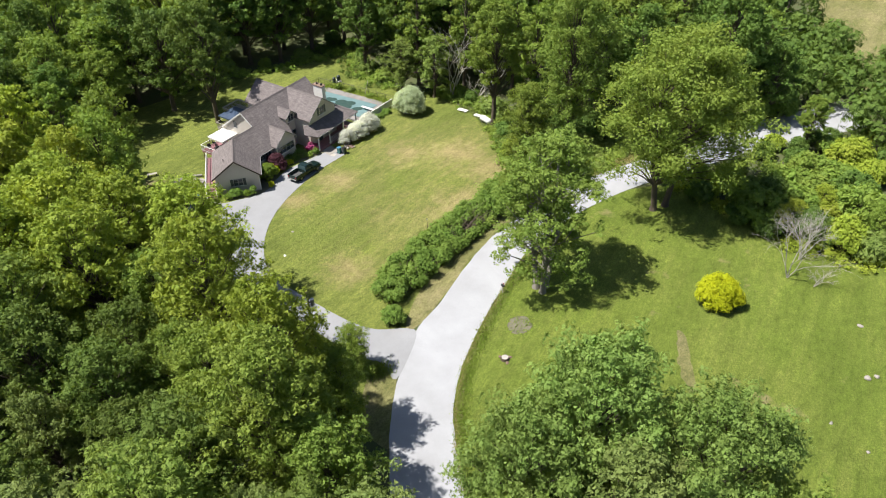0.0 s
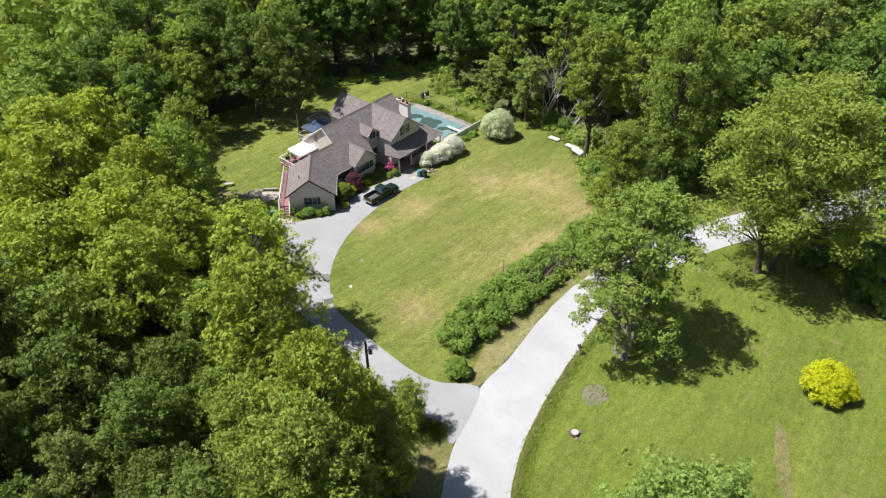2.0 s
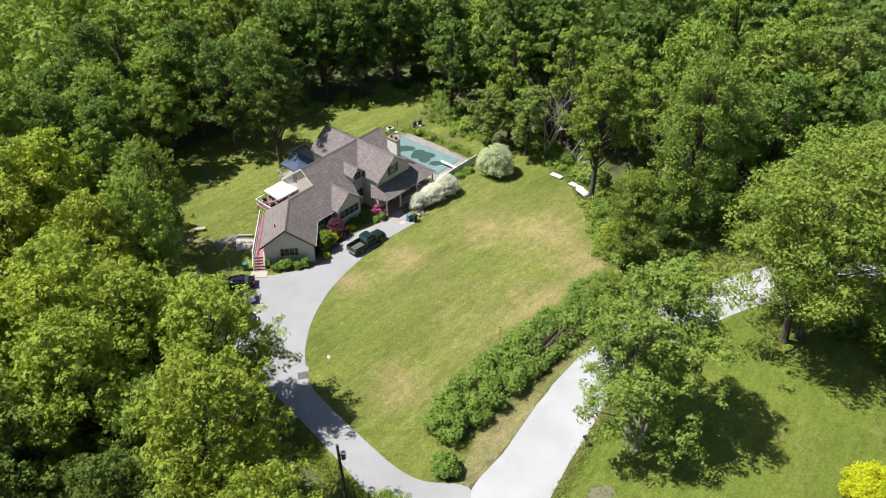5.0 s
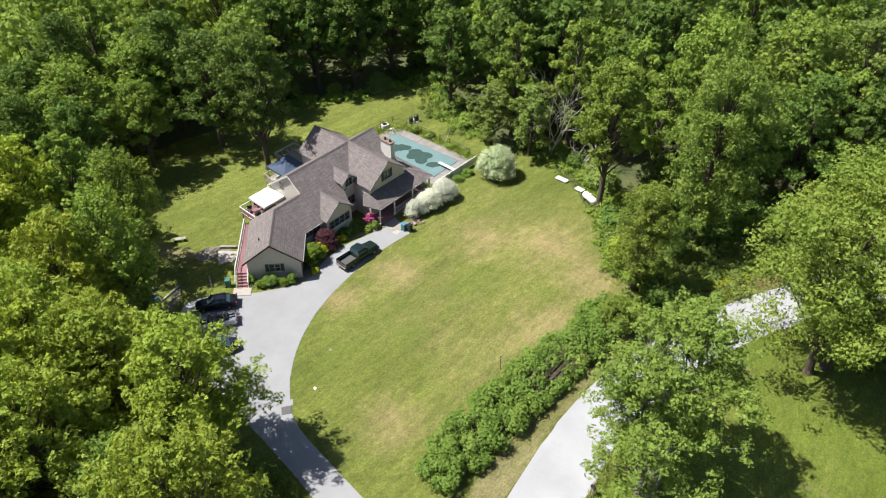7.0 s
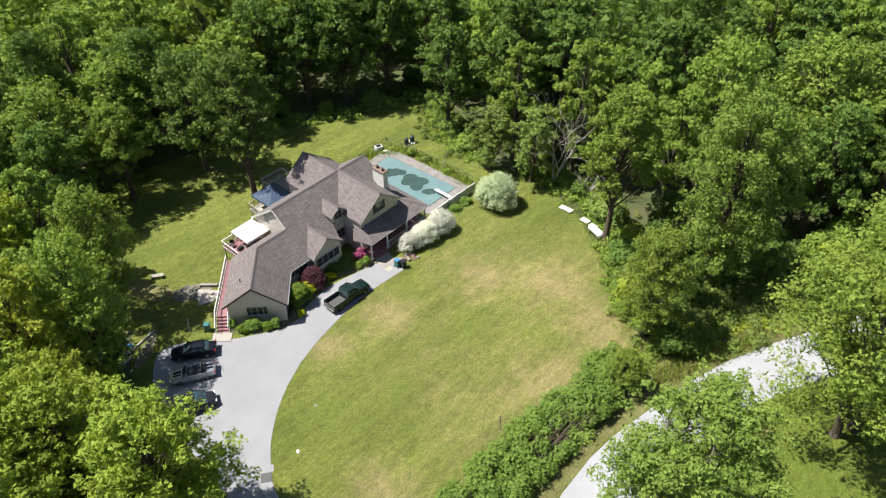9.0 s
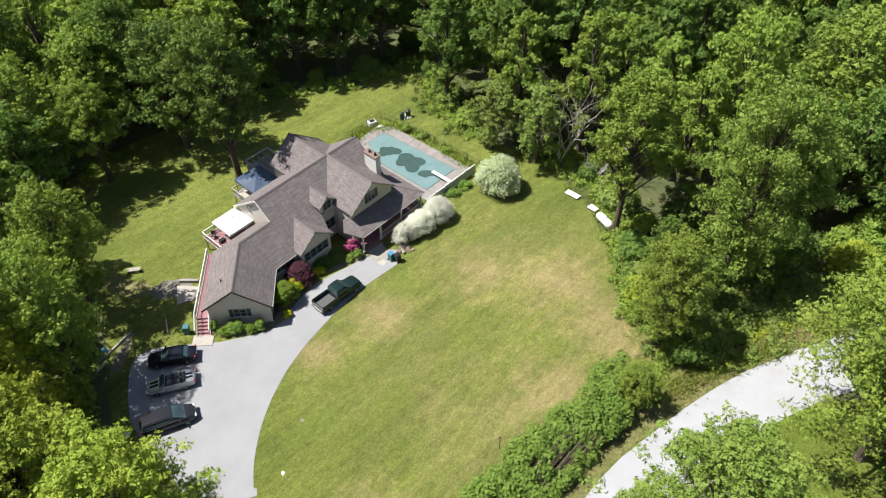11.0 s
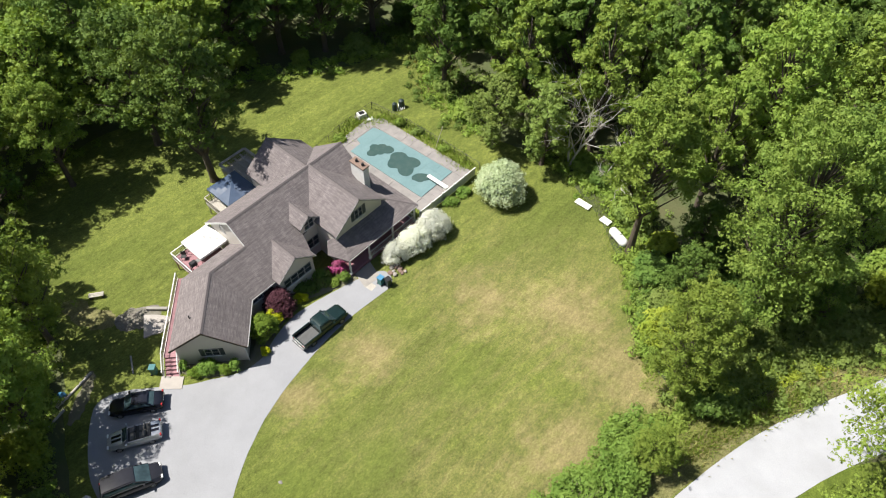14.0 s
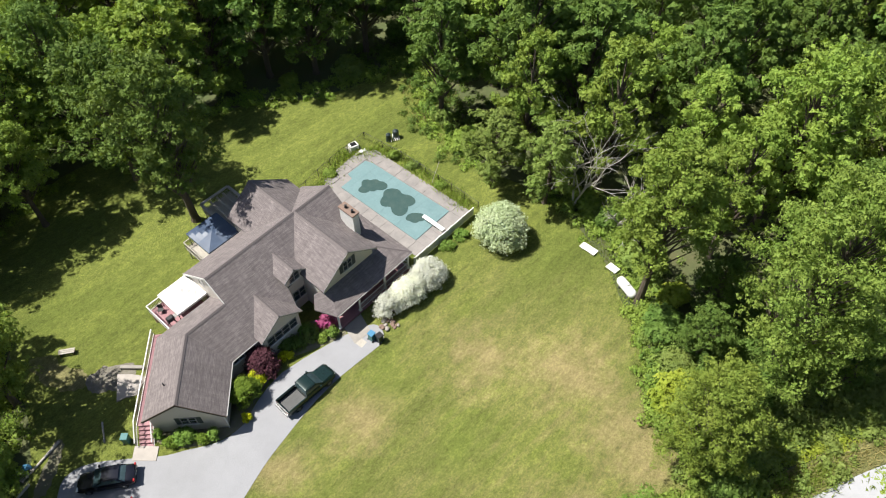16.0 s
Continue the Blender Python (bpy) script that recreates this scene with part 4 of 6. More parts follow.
ground_cover([(-9, 126.6), (-14.5, 131.5), (-18, 138.5), (-20.5, 146.5), (-26.5, 142), (-33, 137), (-42, 134), (-52, 125)], 300, 0.9, 1.0, "leaf", "fresh green weeds along the wood's edge", 304)
ground_cover([(-11, 131), (-17, 138), (-20, 147), (-27, 146)], 260, 2.2, 1.0, "leaf_dark", "dark brambles on the woodland floor", 307)
ground_cover([(34.5, 88.4), (39.4, 82.4), (44.4, 74.4), (50, 69.4), (60, 66.4), (70, 60)], 240, 0.8, 1.0, "leaf_bright", "fresh green weeds in front of the thicket", 305)
ground_cover([(10.6, 88.0), (15.4, 92.6), (22.6, 96.8), (29, 100.2)], 200, 0.6, 0.7, "leaf", "fresh green weeds on the bank beside the road", 306)
ground_cover([(18.5, 94.2), (22.6, 96.4), (26.5, 98.2)], 170, 0.7, 0.5, "leaf_bright", "bright green weeds on the bank at the wood's edge", 310)
ground_cover([(14, 96.5), (20, 98.5), (27, 100.5), (34, 103.5)], 520, 2.2, 1.2, "leaf_olive", "tangled undergrowth on the woodland floor", 308, 0.3)
ground_cover([(13, 101), (18, 106), (25, 109), (33, 110)], 520, 2.4, 1.2, "leaf_dark", "dark undergrowth on the woodland floor", 309, 0.3)


# ---- house ----
HA = radians(57.38)
HU, HV = Vector((math.cos(HA), math.sin(HA), 0)), Vector((math.sin(HA), -math.cos(HA), 0))
house = thing("house", Matrix.Translation(HU * 70 - HV * 76) @ Matrix.Rotation(HA, 4, "Z"), "beige clapboard house with steep grey-brown shingle roofs, wings and porch", "house")


def hp(u, v, z=0.0):
    """From the house's plan (along the ridge, out to the front) to its own axes."""
    return Vector((u - 70, -v - 76, z))


PITCH, V0, Z0 = 0.77, -80.63, 7.81
UL, UR, VRE = 67.7, 82.9, -85.5


def vz(z):
    """Where the main front slope has the height z."""
    return V0 + (Z0 - z) / PITCH


def roof(poly, thick=0.16, name="roof", mat="shingle", parent=None):
    """A sloping slab of roof with its shingle courses laid along the fall."""
    bm = bmesh.new()
    prism(bm, poly, (0, 0, -thick))
    uv = bm.loops.layers.uv.new("shingles")
    bm.normal_update()
    n = (Vector(poly[1]) - Vector(poly[0])).cross(Vector(poly[2]) - Vector(poly[1])).normalized()
    side = Vector((0, 0, 1)).cross(n)
    side = side.normalized() if side.length > 1e-4 else Vector((1, 0, 0))
    fall = n.cross(side)
    for f in bm.faces:
        for lo in f.loops:
            lo[uv].uv = (lo.vert.co.dot(side), lo.vert.co.dot(fall))
    return part(name, bm, M[mat], parent or house)


def ridge_cap(a, b, parent=None):
    bm = bmesh.new()
    a, b = Vector(a), Vector(b)
    d = (b - a).normalized()
    s = Vector((-d.y, d.x, 0)).normalized()
    prism(bm, [a + Vector((0, 0, 0.05)), a + s * 0.17 - Vector((0, 0, 0.09)), a - Vector((0, 0, 0.06)), a - s * 0.17 - Vector((0, 0, 0.09))], b - a)
    part("ridge_cap", bm, M["shingle"], parent or house)


def bar(name, a, b, w, h, mat, parent, label=""):
    """A straight board from a to b, w wide and h high."""
    a, b = Vector(a), Vector(b)
    d = (b - a).normalized()
    s = d.cross(Vector((0, 0, 1)))
    s = s.normalized() if s.length > 1e-3 else Vector((1, 0, 0))
    t = s.cross(d)
    bm = bmesh.new()
    prism(bm, [a + s * w / 2 + t * h / 2, a - s * w / 2 + t * h / 2, a - s * w / 2 - t * h / 2, a + s * w / 2 - t * h / 2], b - a)
    return part(name, bm, M[mat], parent, label)


def wall_prism(prof, u0, u1):
    """A storey block: its profile (front, height) drawn along the ridge from u0 to u1."""
    bm = bmesh.new()
    prism(bm, [hp(u0, v, z) for v, z in prof], hp(u1, 0) - hp(u0, 0))
    return part("wall", bm, M["siding"], house)


# main roof, with the lower sweep down to the front
roof([hp(UL, V0, Z0), hp(UR, V0, Z0), hp(UR, vz(5.3), 5.3), hp(73.2, vz(4.55), 4.55), hp(72.7, vz(3.34), 3.34), hp(64.95, vz(3.34), 3.34), hp(63.44, vz(6.06), 6.06), hp(UL, vz(6.06), 6.06)])
roof([hp(UR, V0, Z0), hp(UL, V0, Z0), hp(UL, VRE, Z0 + PITCH * (VRE - V0)), hp(UR, VRE, Z0 + PITCH * (VRE - V0))])
ridge_cap(hp(UL, V0, Z0), hp(UR, V0, Z0))
zr = Z0 + PITCH * (VRE - V0)
wall_prism([(-85.0, 0), (-76.6, 0), (-76.6, 4.5), (V0, Z0 - 0.15), (-85.0, zr + 0.22)], 68.0, 82.55)
bar("fascia", hp(UL - 0.02, VRE, zr - 0.1), hp(UL - 0.02, V0, Z0 - 0.1), 0.04, 0.2, "white", house)
bar("fascia", hp(UL - 0.02, V0, Z0 - 0.1), hp(UL - 0.02, vz(6.1), 6.0), 0.04, 0.2, "white", house)
# connecting wing
V1, Z1, UB, GH = vz(6.06), 6.06, 63.44, 3.56
roof([hp(UL + 0.3, V1, Z1), hp(UB, V1, Z1), hp(UB - 1.52, V1 - GH, Z1 - PITCH * GH), hp(UL + 0.3, V1 - GH, Z1 - PITCH * GH)])
ridge_cap(hp(UB, V1, Z1), hp(UL, V1, Z1))
wall_prism([(V1 - 3.1, 0), (-75.2, 0), (-75.2, 3.45), (V1, Z1 - 0.15), (V1 - 3.1, 3.5)], 63.6, 72.4)
# garage wing, turned from the rest
GA = radians(103.53) - HA
gd, gn = Vector((math.cos(GA), math.sin(GA), 0)), Vector((math.sin(GA), -math.cos(GA), 0))
bend = hp(UB, V1, 0)


def gp(along, out, z):
    """Garage axes: along from the bend towards its gable, out to the drive side."""
    return bend - gd * along + gn * out + Vector((0, 0, z))


EZ = Z1 - PITCH * GH
roof([gp(6.74, 0, Z1), gp(0, 0, Z1), gp(1.5 - 0.0, GH, EZ), gp(6.74, GH, EZ)])
roof([gp(0, 0, Z1), gp(6.74, 0, Z1), gp(6.74, -GH, EZ), gp(-1.52, -GH, EZ)])
ridge_cap(gp(6.74, 0, Z1), gp(0, 0, Z1))
bm = bmesh.new()
prism(bm, [gp(6.4, -3.1, 0), gp(6.4, 3.1, 0), gp(6.4, 3.1, EZ + 0.2), gp(6.4, 0, Z1 - 0.15), gp(6.4, -3.1, EZ + 0.2)], gd * 6.6)
part("wall", bm, M["siding"], house)
bar("fascia", gp(6.76, 0, Z1 - 0.1), gp(6.76, GH, EZ - 0.1), 0.05, 0.2, "wood_dark", house)
bar("fascia", gp(6.76, 0, Z1 - 0.1), gp(6.76, -GH, EZ - 0.1), 0.05, 0.2, "wood_dark", house)
bar("gutter", gp(6.7, GH + 0.05, EZ - 0.08), gp(1.5, GH + 0.05, EZ - 0.08), 0.1, 0.1, "trim", house)
bar("gutter", hp(64.95, vz(3.34) + 0.05, 3.24), hp(67.9, vz(3.34) + 0.05, 3.24), 0.1, 0.1, "trim", house)
bar("downspout", gp(6.45, 3.2, EZ), gp(6.45, 3.2, 0.1), 0.08, 0.08, "white", house)
bm = bmesh.new()
rod(bm, gp(4.2, -1.6, 4.6), gp(4.2, -1.6, 5.25), 0.06)
part("vent_pipe", bm, M["metal_dark"], house)


def gable(u, half, v_front, z_eave, wall_v, depth_wall, name="gable"):
    """A cross gable that runs back into the main roof."""
    top = z_eave + PITCH * half
    vb, ve = vz(top), vz(z_eave)
    roof([hp(u, v_front, top), hp(u, vb, top), hp(u - half, ve, z_eave), hp(u - half, v_front, z_eave)][::-1])
    roof([hp(u, v_front, top), hp(u, vb, top), hp(u + half, ve, z_eave), hp(u + half, v_front, z_eave)])
    ridge_cap(hp(u, v_front, top), hp(u, vb, top))
    for s in (-1, 1):
        bar("fascia", hp(u, v_front + 0.02, top - 0.12), hp(u + s * half, v_front + 0.02, z_eave - 0.12), 0.05, 0.14, "trim", house)
    w = half - 0.3
    bm = bmesh.new()
    prism(bm, [hp(u - w, wall_v, z_eave - 1.3 if half < 2 else 0), hp(u + w, wall_v, z_eave - 1.3 if half < 2 else 0), hp(u + w, wall_v, z_eave + 0.08), hp(u, wall_v, top - 0.16), hp(u - w, wall_v, z_eave + 0.08)], hp(0, wall_v - depth_wall) - hp(0, wall_v))
    part("wall", bm, M["siding"], house)


gable(70.26, 2.42, -74.08, 3.58, -74.4, 2.4)
gable(74.1, 1.28, -76.2, 5.65, -76.45, 2.4)
gable(78.35, 3.53, -73.2, 5.13, -73.6, 3.4)
# rear wing
RZ = 7.7
roof([hp(78.1, -87.2, RZ), hp(78.1, V0, RZ), hp(74.6, V0, RZ - PITCH * 3.5), hp(74.6, -87.2, RZ - PITCH * 3.5)])
roof([hp(78.1, V0, RZ), hp(78.1, -87.2, RZ), hp(82.4, -87.2, RZ - PITCH * 4.3), hp(82.4, V0, RZ - PITCH * 4.3)])
ridge_cap(hp(78.1, -87.2, RZ), hp(78.1, V0, RZ))
bm = bmesh.new()
prism(bm, [hp(74.95, -86.9, 0), hp(82.0, -86.9, 0), hp(82.0, -86.9, 4.55), hp(78.1, -86.9, RZ - 0.15), hp(74.95, -86.9, 5.1)], hp(0, -82) - hp(0, -86.9))
part("wall", bm, M["siding"], house)
# chimney
bm = boxed(81.75 - 70, 82.5 - 70, 76.1 - 76, 78.0 - 76, 2.5, 7.45)
part("chimney", bm, M["white"], house, "white clad chimney with a tan concrete cap")
chim = house.children[-1]
part("cap", boxed(11.65, 12.6, 0.0, 2.1, 7.45, 7.62, bevel=0.03), M["brick"], chim)
for y in (0.5, 1.4):
    bm = bmesh.new()
    rod(bm, (12.1, y, 7.6), (12.1, y, 7.95), 0.16, 0.13, 10)
    part("flue", bm, M["metal_dark"], chim)


# windows
def window(centre, right, w, h, panes=1, shutters=True, sill=True, parent=None):
    """A window with its frame, panes, glazing bars and shutters; centre on the wall's face, right along it."""
    c, r = Vector(centre), Vector(right).normalized()
    o = Vector((r.y, -r.x, 0))
    root = new("window")
    root.parent = parent or house
    mm = Matrix((( r.x, o.x, 0, c.x), (r.y, o.y, 0, c.y), (0, 0, 1, c.z), (0, 0, 0, 1)))
    root.matrix_local = mm
    bm = bmesh.new()
    t = 0.06
    for x0, x1, z0, z1 in ((-w / 2, w / 2, h / 2 - t, h / 2), (-w / 2, w / 2, -h / 2, -h / 2 + t), (-w / 2, -w / 2 + t, -h / 2 + t, h / 2 - t), (w / 2 - t, w / 2, -h / 2 + t, h / 2 - t)):
        box(bm, x0, x1, -0.02, 0.07, z0, z1)
    for i in range(1, panes):
        x = -w / 2 + w * i / panes
        box(bm, x - 0.04, x + 0.04, -0.02, 0.07, -h / 2 + t, h / 2 - t)
    box(bm, -w / 2 + t, w / 2 - t, 0.0, 0.05, -0.02, 0.02)
    part("frame", bm, M["trim"], root)
    for i in range(panes):
        x0, x1 = -w / 2 + w * i / panes + 0.05, -w / 2 + w * (i + 1) / panes - 0.05
        part("pane", boxed(x0, x1, -0.01, 0.02, -h / 2 + 0.05, h / 2 - 0.05), M["glass"], root)
    if sill:
        part("sill", boxed(-w / 2 - 0.08, w / 2 + 0.08, -0.02, 0.13, -h / 2 - 0.07, -h / 2, bevel=0.01), M["white"], root)
    if shutters:
        for s in (-1, 1):
            bm = bmesh.new()
            x0, x1 = sorted((s * (w / 2 + 0.03), s * (w / 2 + 0.45)))
            box(bm, x0, x1, 0.0, 0.04, -h / 2, h / 2)
            for k in range(9):
                z = -h / 2 + 0.08 + (h - 0.16) * k / 9
                box(bm, x0 + 0.05, x1 - 0.05, 0.03, 0.06, z, z + 0.08)
            part("shutter", bm, M["shutter"], root)
    return root


RGT = hp(1, 0) - hp(0, 0)
window(gp(6.4, 0.1, 2.3), -gn * -1, 1.35, 1.15, 2)
window(hp(70.26, -74.4, 2.35), RGT, 3.5, 1.25, 4, False)
window(hp(66.4, -75.2, 2.5), RGT, 2.5, 0.9, 4, False)
window(hp(74.1, -76.45, 5.35), RGT, 1.2, 1.15, 2, False)
window(hp(78.35, -73.6, 5.6), RGT, 1.1, 1.35, 2)
window(hp(74.3, -76.6, 2.2), RGT, 1.5, 1.4, 2, False)
window(hp(79.4, -73.6, 1.9), RGT, 1.2, 1.4, 2, False)
window(hp(68.0, -82.6, 5.1), hp(0, 0) - hp(0, 1), 0.8, 1.2, 1, False)
part("front_door", boxed(7.1, 8.0, -2.46, -2.38, 0.35, 2.4, bevel=0.02), M["shutter"], house, "dark panelled front door")
# porch
PV, PZ = -71.39, 3.07
roof([hp(74.56, PV, PZ), hp(84.85, PV, PZ), hp(82.3, -73.9, 4.3), hp(76.0, -73.65, 4.25)])
roof([hp(84.85, PV, PZ), hp(84.85, -80.6, PZ), hp(82.3, -80.6, 4.3), hp(82.3, -73.9, 4.3)])
roof([hp(74.56, PV, PZ), hp(76.0, -73.65, 4.25), hp(74.4, -74.2, 4.2), hp(73.6, -73.4, 3.3)])
ridge_cap(hp(84.85, PV, PZ), hp(82.3, -73.9, 4.3))
part("porch_floor", boxed(4.7, 14.7, -4.45, -2.38, 0.0, 0.42, bevel=0.02), M["red_deck"], house)
part("porch_floor", boxed(12.3, 14.7, -2.4, 4.4, 0.0, 0.41, bevel=0.02), M["red_deck"], house)
for u in (74.85, 77.6, 81.1, 84.5):
    bm = boxed(u - 70.08, u - 69.92, -4.42, -4.26, 0.42, 2.95)
    box(bm, u - 70.14, u - 69.86, -4.48, -4.2, 0.42, 0.6)
    box(bm, u - 70.14, u - 69.86, -4.48, -4.2, 2.75, 2.95)
    part("post", bm, M["white"], house)
for v in (-75, -78, -80.3):
    part("post", boxed(14.42, 14.58, -v - 76.08, -v - 75.92, 0.41, 2.95), M["white"], house)


def railing(a, b, parent, height=0.95, step=0.14, mat="white"):
    """Top and bottom rails with balusters between a and b (points on the floor)."""
    a, b = Vector(a), Vector(b)
    up = Vector((0, 0, 1))
    rail = bar("railing", a + up * height, b + up * height, 0.09, 0.05, mat, parent)
    bar("bottom_rail", a + up * 0.1, b + up * 0.1, 0.05, 0.05, mat, rail)
    n = max(2, int((b - a).length / step))
    bm = bmesh.new()
    for i in range(n + 1):
        p = a.lerp(b, i / n)
        rod(bm, p + up * 0.1, p + up * height, 0.018, sides=4)
    part("infill", bm, M[mat], rail)
    return rail


for u0, u1 in ((77.7, 81.0), (81.2, 84.4)):
    railing(hp(u0, -71.66, 0.42), hp(u1, -71.66, 0.42), house)
railing(hp(84.5, -71.8, 0.42), hp(84.5, -80.2, 0.42), house)
bar("beam", hp(74.7, -71.6, 2.92), hp(84.7, -71.6, 2.92), 0.14, 0.22, "white", house)
bar("gutter", hp(74.6, PV + 0.05, PZ - 0.1), hp(84.85, PV + 0.05, PZ - 0.1), 0.1, 0.1, "trim", house)
# back decks
DZ = 1.55
deck_in, deck_out = -3.1, -4.6
bm = bmesh.new()
for v in (deck_in - 0.05, (deck_in + deck_out) / 2, deck_out + 0.05):
    prism(bm, [gp(6.15, v - 0.03, DZ - 0.06), gp(-2.95, v - 0.03, DZ - 0.06), gp(-2.95, v + 0.03, DZ - 0.06), gp(6.15, v + 0.03, DZ - 0.06)], (0, 0, -0.15))
deck = part("deck", bm, M["wood_dark"], house, "red-painted timber deck and stairs with white railings")
N = 46
for i in range(N):
    x0, x1 = 6.2 - 9.2 * i / N, 6.2 - 9.2 * (i + 1) / N + 0.012
    part("plank", prism(bmesh.new(), [gp(x0, deck_in, DZ), gp(x1, deck_in, DZ), gp(x1, deck_out, DZ), gp(x0, deck_out, DZ)], (0, 0, -0.05)), M["red_deck"], deck)
for i in range(5):
    z = DZ - 0.23 * (i + 1)
    bm = bmesh.new()
    prism(bm, [gp(6.2 + 0.3 * i, deck_in - 0.1, z), gp(6.5 + 0.3 * i, deck_in - 0.1, z), gp(6.5 + 0.3 * i, deck_out + 0.1, z), gp(6.2 + 0.3 * i, deck_out + 0.1, z)], (0, 0, -0.06))
    prism(bm, [gp(6.2 + 0.3 * i, deck_in - 0.1, z), gp(6.22 + 0.3 * i, deck_in - 0.1, z), gp(6.22 + 0.3 * i, deck_out + 0.1, z), gp(6.2 + 0.3 * i, deck_out + 0.1, z)], (0, 0, 0.2))
    part("stair", bm, M["red_deck"], deck)
railing(gp(6.2, deck_out, DZ), gp(-3.0, deck_out, DZ), house)
railing(gp(7.7, deck_out, 0.4), gp(6.2, deck_out, DZ), house)
railing(gp(7.7, deck_in - 0.05, 0.4), gp(6.2, deck_in - 0.05, DZ), house)
for x in (6.1, 3.2, 0.4, -2.6):
    part("post", rod(bmesh.new(), gp(x, deck_out + 0.1, -0.8), gp(x, deck_out + 0.1, DZ - 0.06), 0.07), M["wood_grey"], deck)


def planked_deck(u0, u1, v0, v1, z, n, mat, label):
    """A raised deck: rim joists, posts and planks laid across."""
    c0, c1, c2, c3 = hp(u0, v1, z), hp(u1, v1, z), hp(u1, v0, z), hp(u0, v0, z)
    bm = bmesh.new()
    for a, b in ((c0, c1), (c1, c2), (c2, c3), (c3, c0)):
        d = (b - a).normalized() * 0.05
        e = Vector((d.y, -d.x, 0))
        prism(bm, [a + d - e - Vector((0, 0, 0.055)), b - d - e - Vector((0, 0, 0.055)), b - d - Vector((0, 0, 0.055)), a + d - Vector((0, 0, 0.055))], (0, 0, -0.2))
    root = part("deck", bm, M[mat], house, label)
    for i in range(n):
        a, b = i / n, (i + 0.95) / n
        part("plank", prism(bmesh.new(), [c0.lerp(c1, a), c0.lerp(c1, b), c3.lerp(c2, b), c3.lerp(c2, a)], (0, 0, -0.05)), M[mat], root)
    for p in (c0, c1, c2, c3):
        q = p.lerp((c0 + c2) / 2, 0.06)
        part("post", rod(bmesh.new(), q - Vector((0, 0, 2.6)), q - Vector((0, 0, 0.06)), 0.07), M[mat], root)
    return c0, c1, c2, c3


# upper deck behind the wing, where the white canopy stands
c0, c1, c2, c3 = planked_deck(63.4, 67.6, -86.2, -82.0, DZ, 30, "red_deck", "red-painted timber deck behind the wing")
railing(c3, c0, house)
railing(c3, c2, house)
# weathered deck behind the rear wing, where the blue canopy stands
c0, c1, c2, c3 = planked_deck(70.6, 74.9, -90.4, -85.6, 1.0, 30, "wood_grey", "weathered grey timber deck")
railing(c3, c0, house, mat="wood_grey")
railing(c3, c2, house, mat="wood_grey")
c0, c1, c2, c3 = planked_deck(75.0, 78.6, -93.4, -87.4, 0.85, 26, "wood_grey", "weathered grey timber deck")
railing(c3, c0, house, mat="wood_grey")
railing(c3, c2, house, mat="wood_grey")
railing(c2, c1, house, mat="wood_grey")
for a, b in ((c3, c0), (c3, c2), (c2, c1)):
    bar("cap_board", Vector(a) + Vector((0, 0, 1.0)), Vector(b) + Vector((0, 0, 1.0)), 0.34, 0.05, "wood_grey", house)
for f in (0.3, 0.55, 0.78):
    bar("joist", Vector(c3).lerp(Vector(c2), f) + Vector((0, 0, 0.55)), Vector(c0).lerp(Vector(c1), f) + Vector((0, 0, 0.55)), 0.2, 0.08, "wood_grey", house)


def house_world(u, v, z):
    return HU * u + HV * v + Vector((0, 0, z))


def canopy(u, v, z, size, leg, rise, mat, label):
    """A garden canopy: four poles, valance and a tent roof."""
    root = thing("canopy", Matrix.Translation(house_world(u, v, z)) @ Matrix.Rotation(HA, 4, "Z"), label, "canopy")
    s = size / 2
    for x, y in ((-s, -s), (s, -s), (s, s), (-s, s)):
        bm = bmesh.new()
        rod(bm, (x * 0.95, y * 0.95, 0), (x * 0.95, y * 0.95, leg), 0.035)
        part("pole", bm, M["metal_dark"], root)
    bm = bmesh.new()
    g = 8
    vs = {}
    for i in range(g + 1):
        for j in range(g + 1):
            x, y = -1 + 2 * i / g, -1 + 2 * j / g
            e = max(abs(x), abs(y))
            d = abs(abs(x) - abs(y))
            vs[i, j] = bm.verts.new((x * s, y * s, leg + rise * (1 - e) - 0.07 * d * (1 - e) * 2 - 0.06 * d * e))
    for i in range(g):
        for j in range(g):
            bm.faces.new((vs[i, j], vs[i + 1, j], vs[i + 1, j + 1], vs[i, j + 1]))
    roof_mesh = part("roof_cloth", bm, M[mat], root)
    bm = bmesh.new()
    for x0, x1, y0, y1 in ((-s, s, -s - 0.01, -s + 0.01), (-s, s, s - 0.01, s + 0.01), (-s - 0.01, -s + 0.01, -s, s), (s - 0.01, s + 0.01, -s, s)):
        box(bm, x0, x1, y0, y1, leg - 0.28, leg - 0.02)
    part("valance", bm, M[mat], roof_mesh)
    return root


canopy(66.3, -84.0, DZ, 3.3, 2.05, 0.75, "canopy_white", "white cloth canopy standing on the back deck")
canopy(73.1, -88.4, 1.0, 3.8, 2.0, 0.3, "canopy_blue", "dark blue garden canopy on the rear deck")


def on_ground(x, y, heading=0.0, lift=0.0):
    """A pose that stands square on the sloping ground."""
    n = Vector((-0.0323, 0.0455, 1)).normalized()
    q = Vector((0, 0, 1)).rotation_difference(n).to_matrix().to_4x4()
    return Matrix.Translation((x, y, gz(x, y) + lift)) @ q @ Matrix.Rotation(radians(heading), 4, "Z")


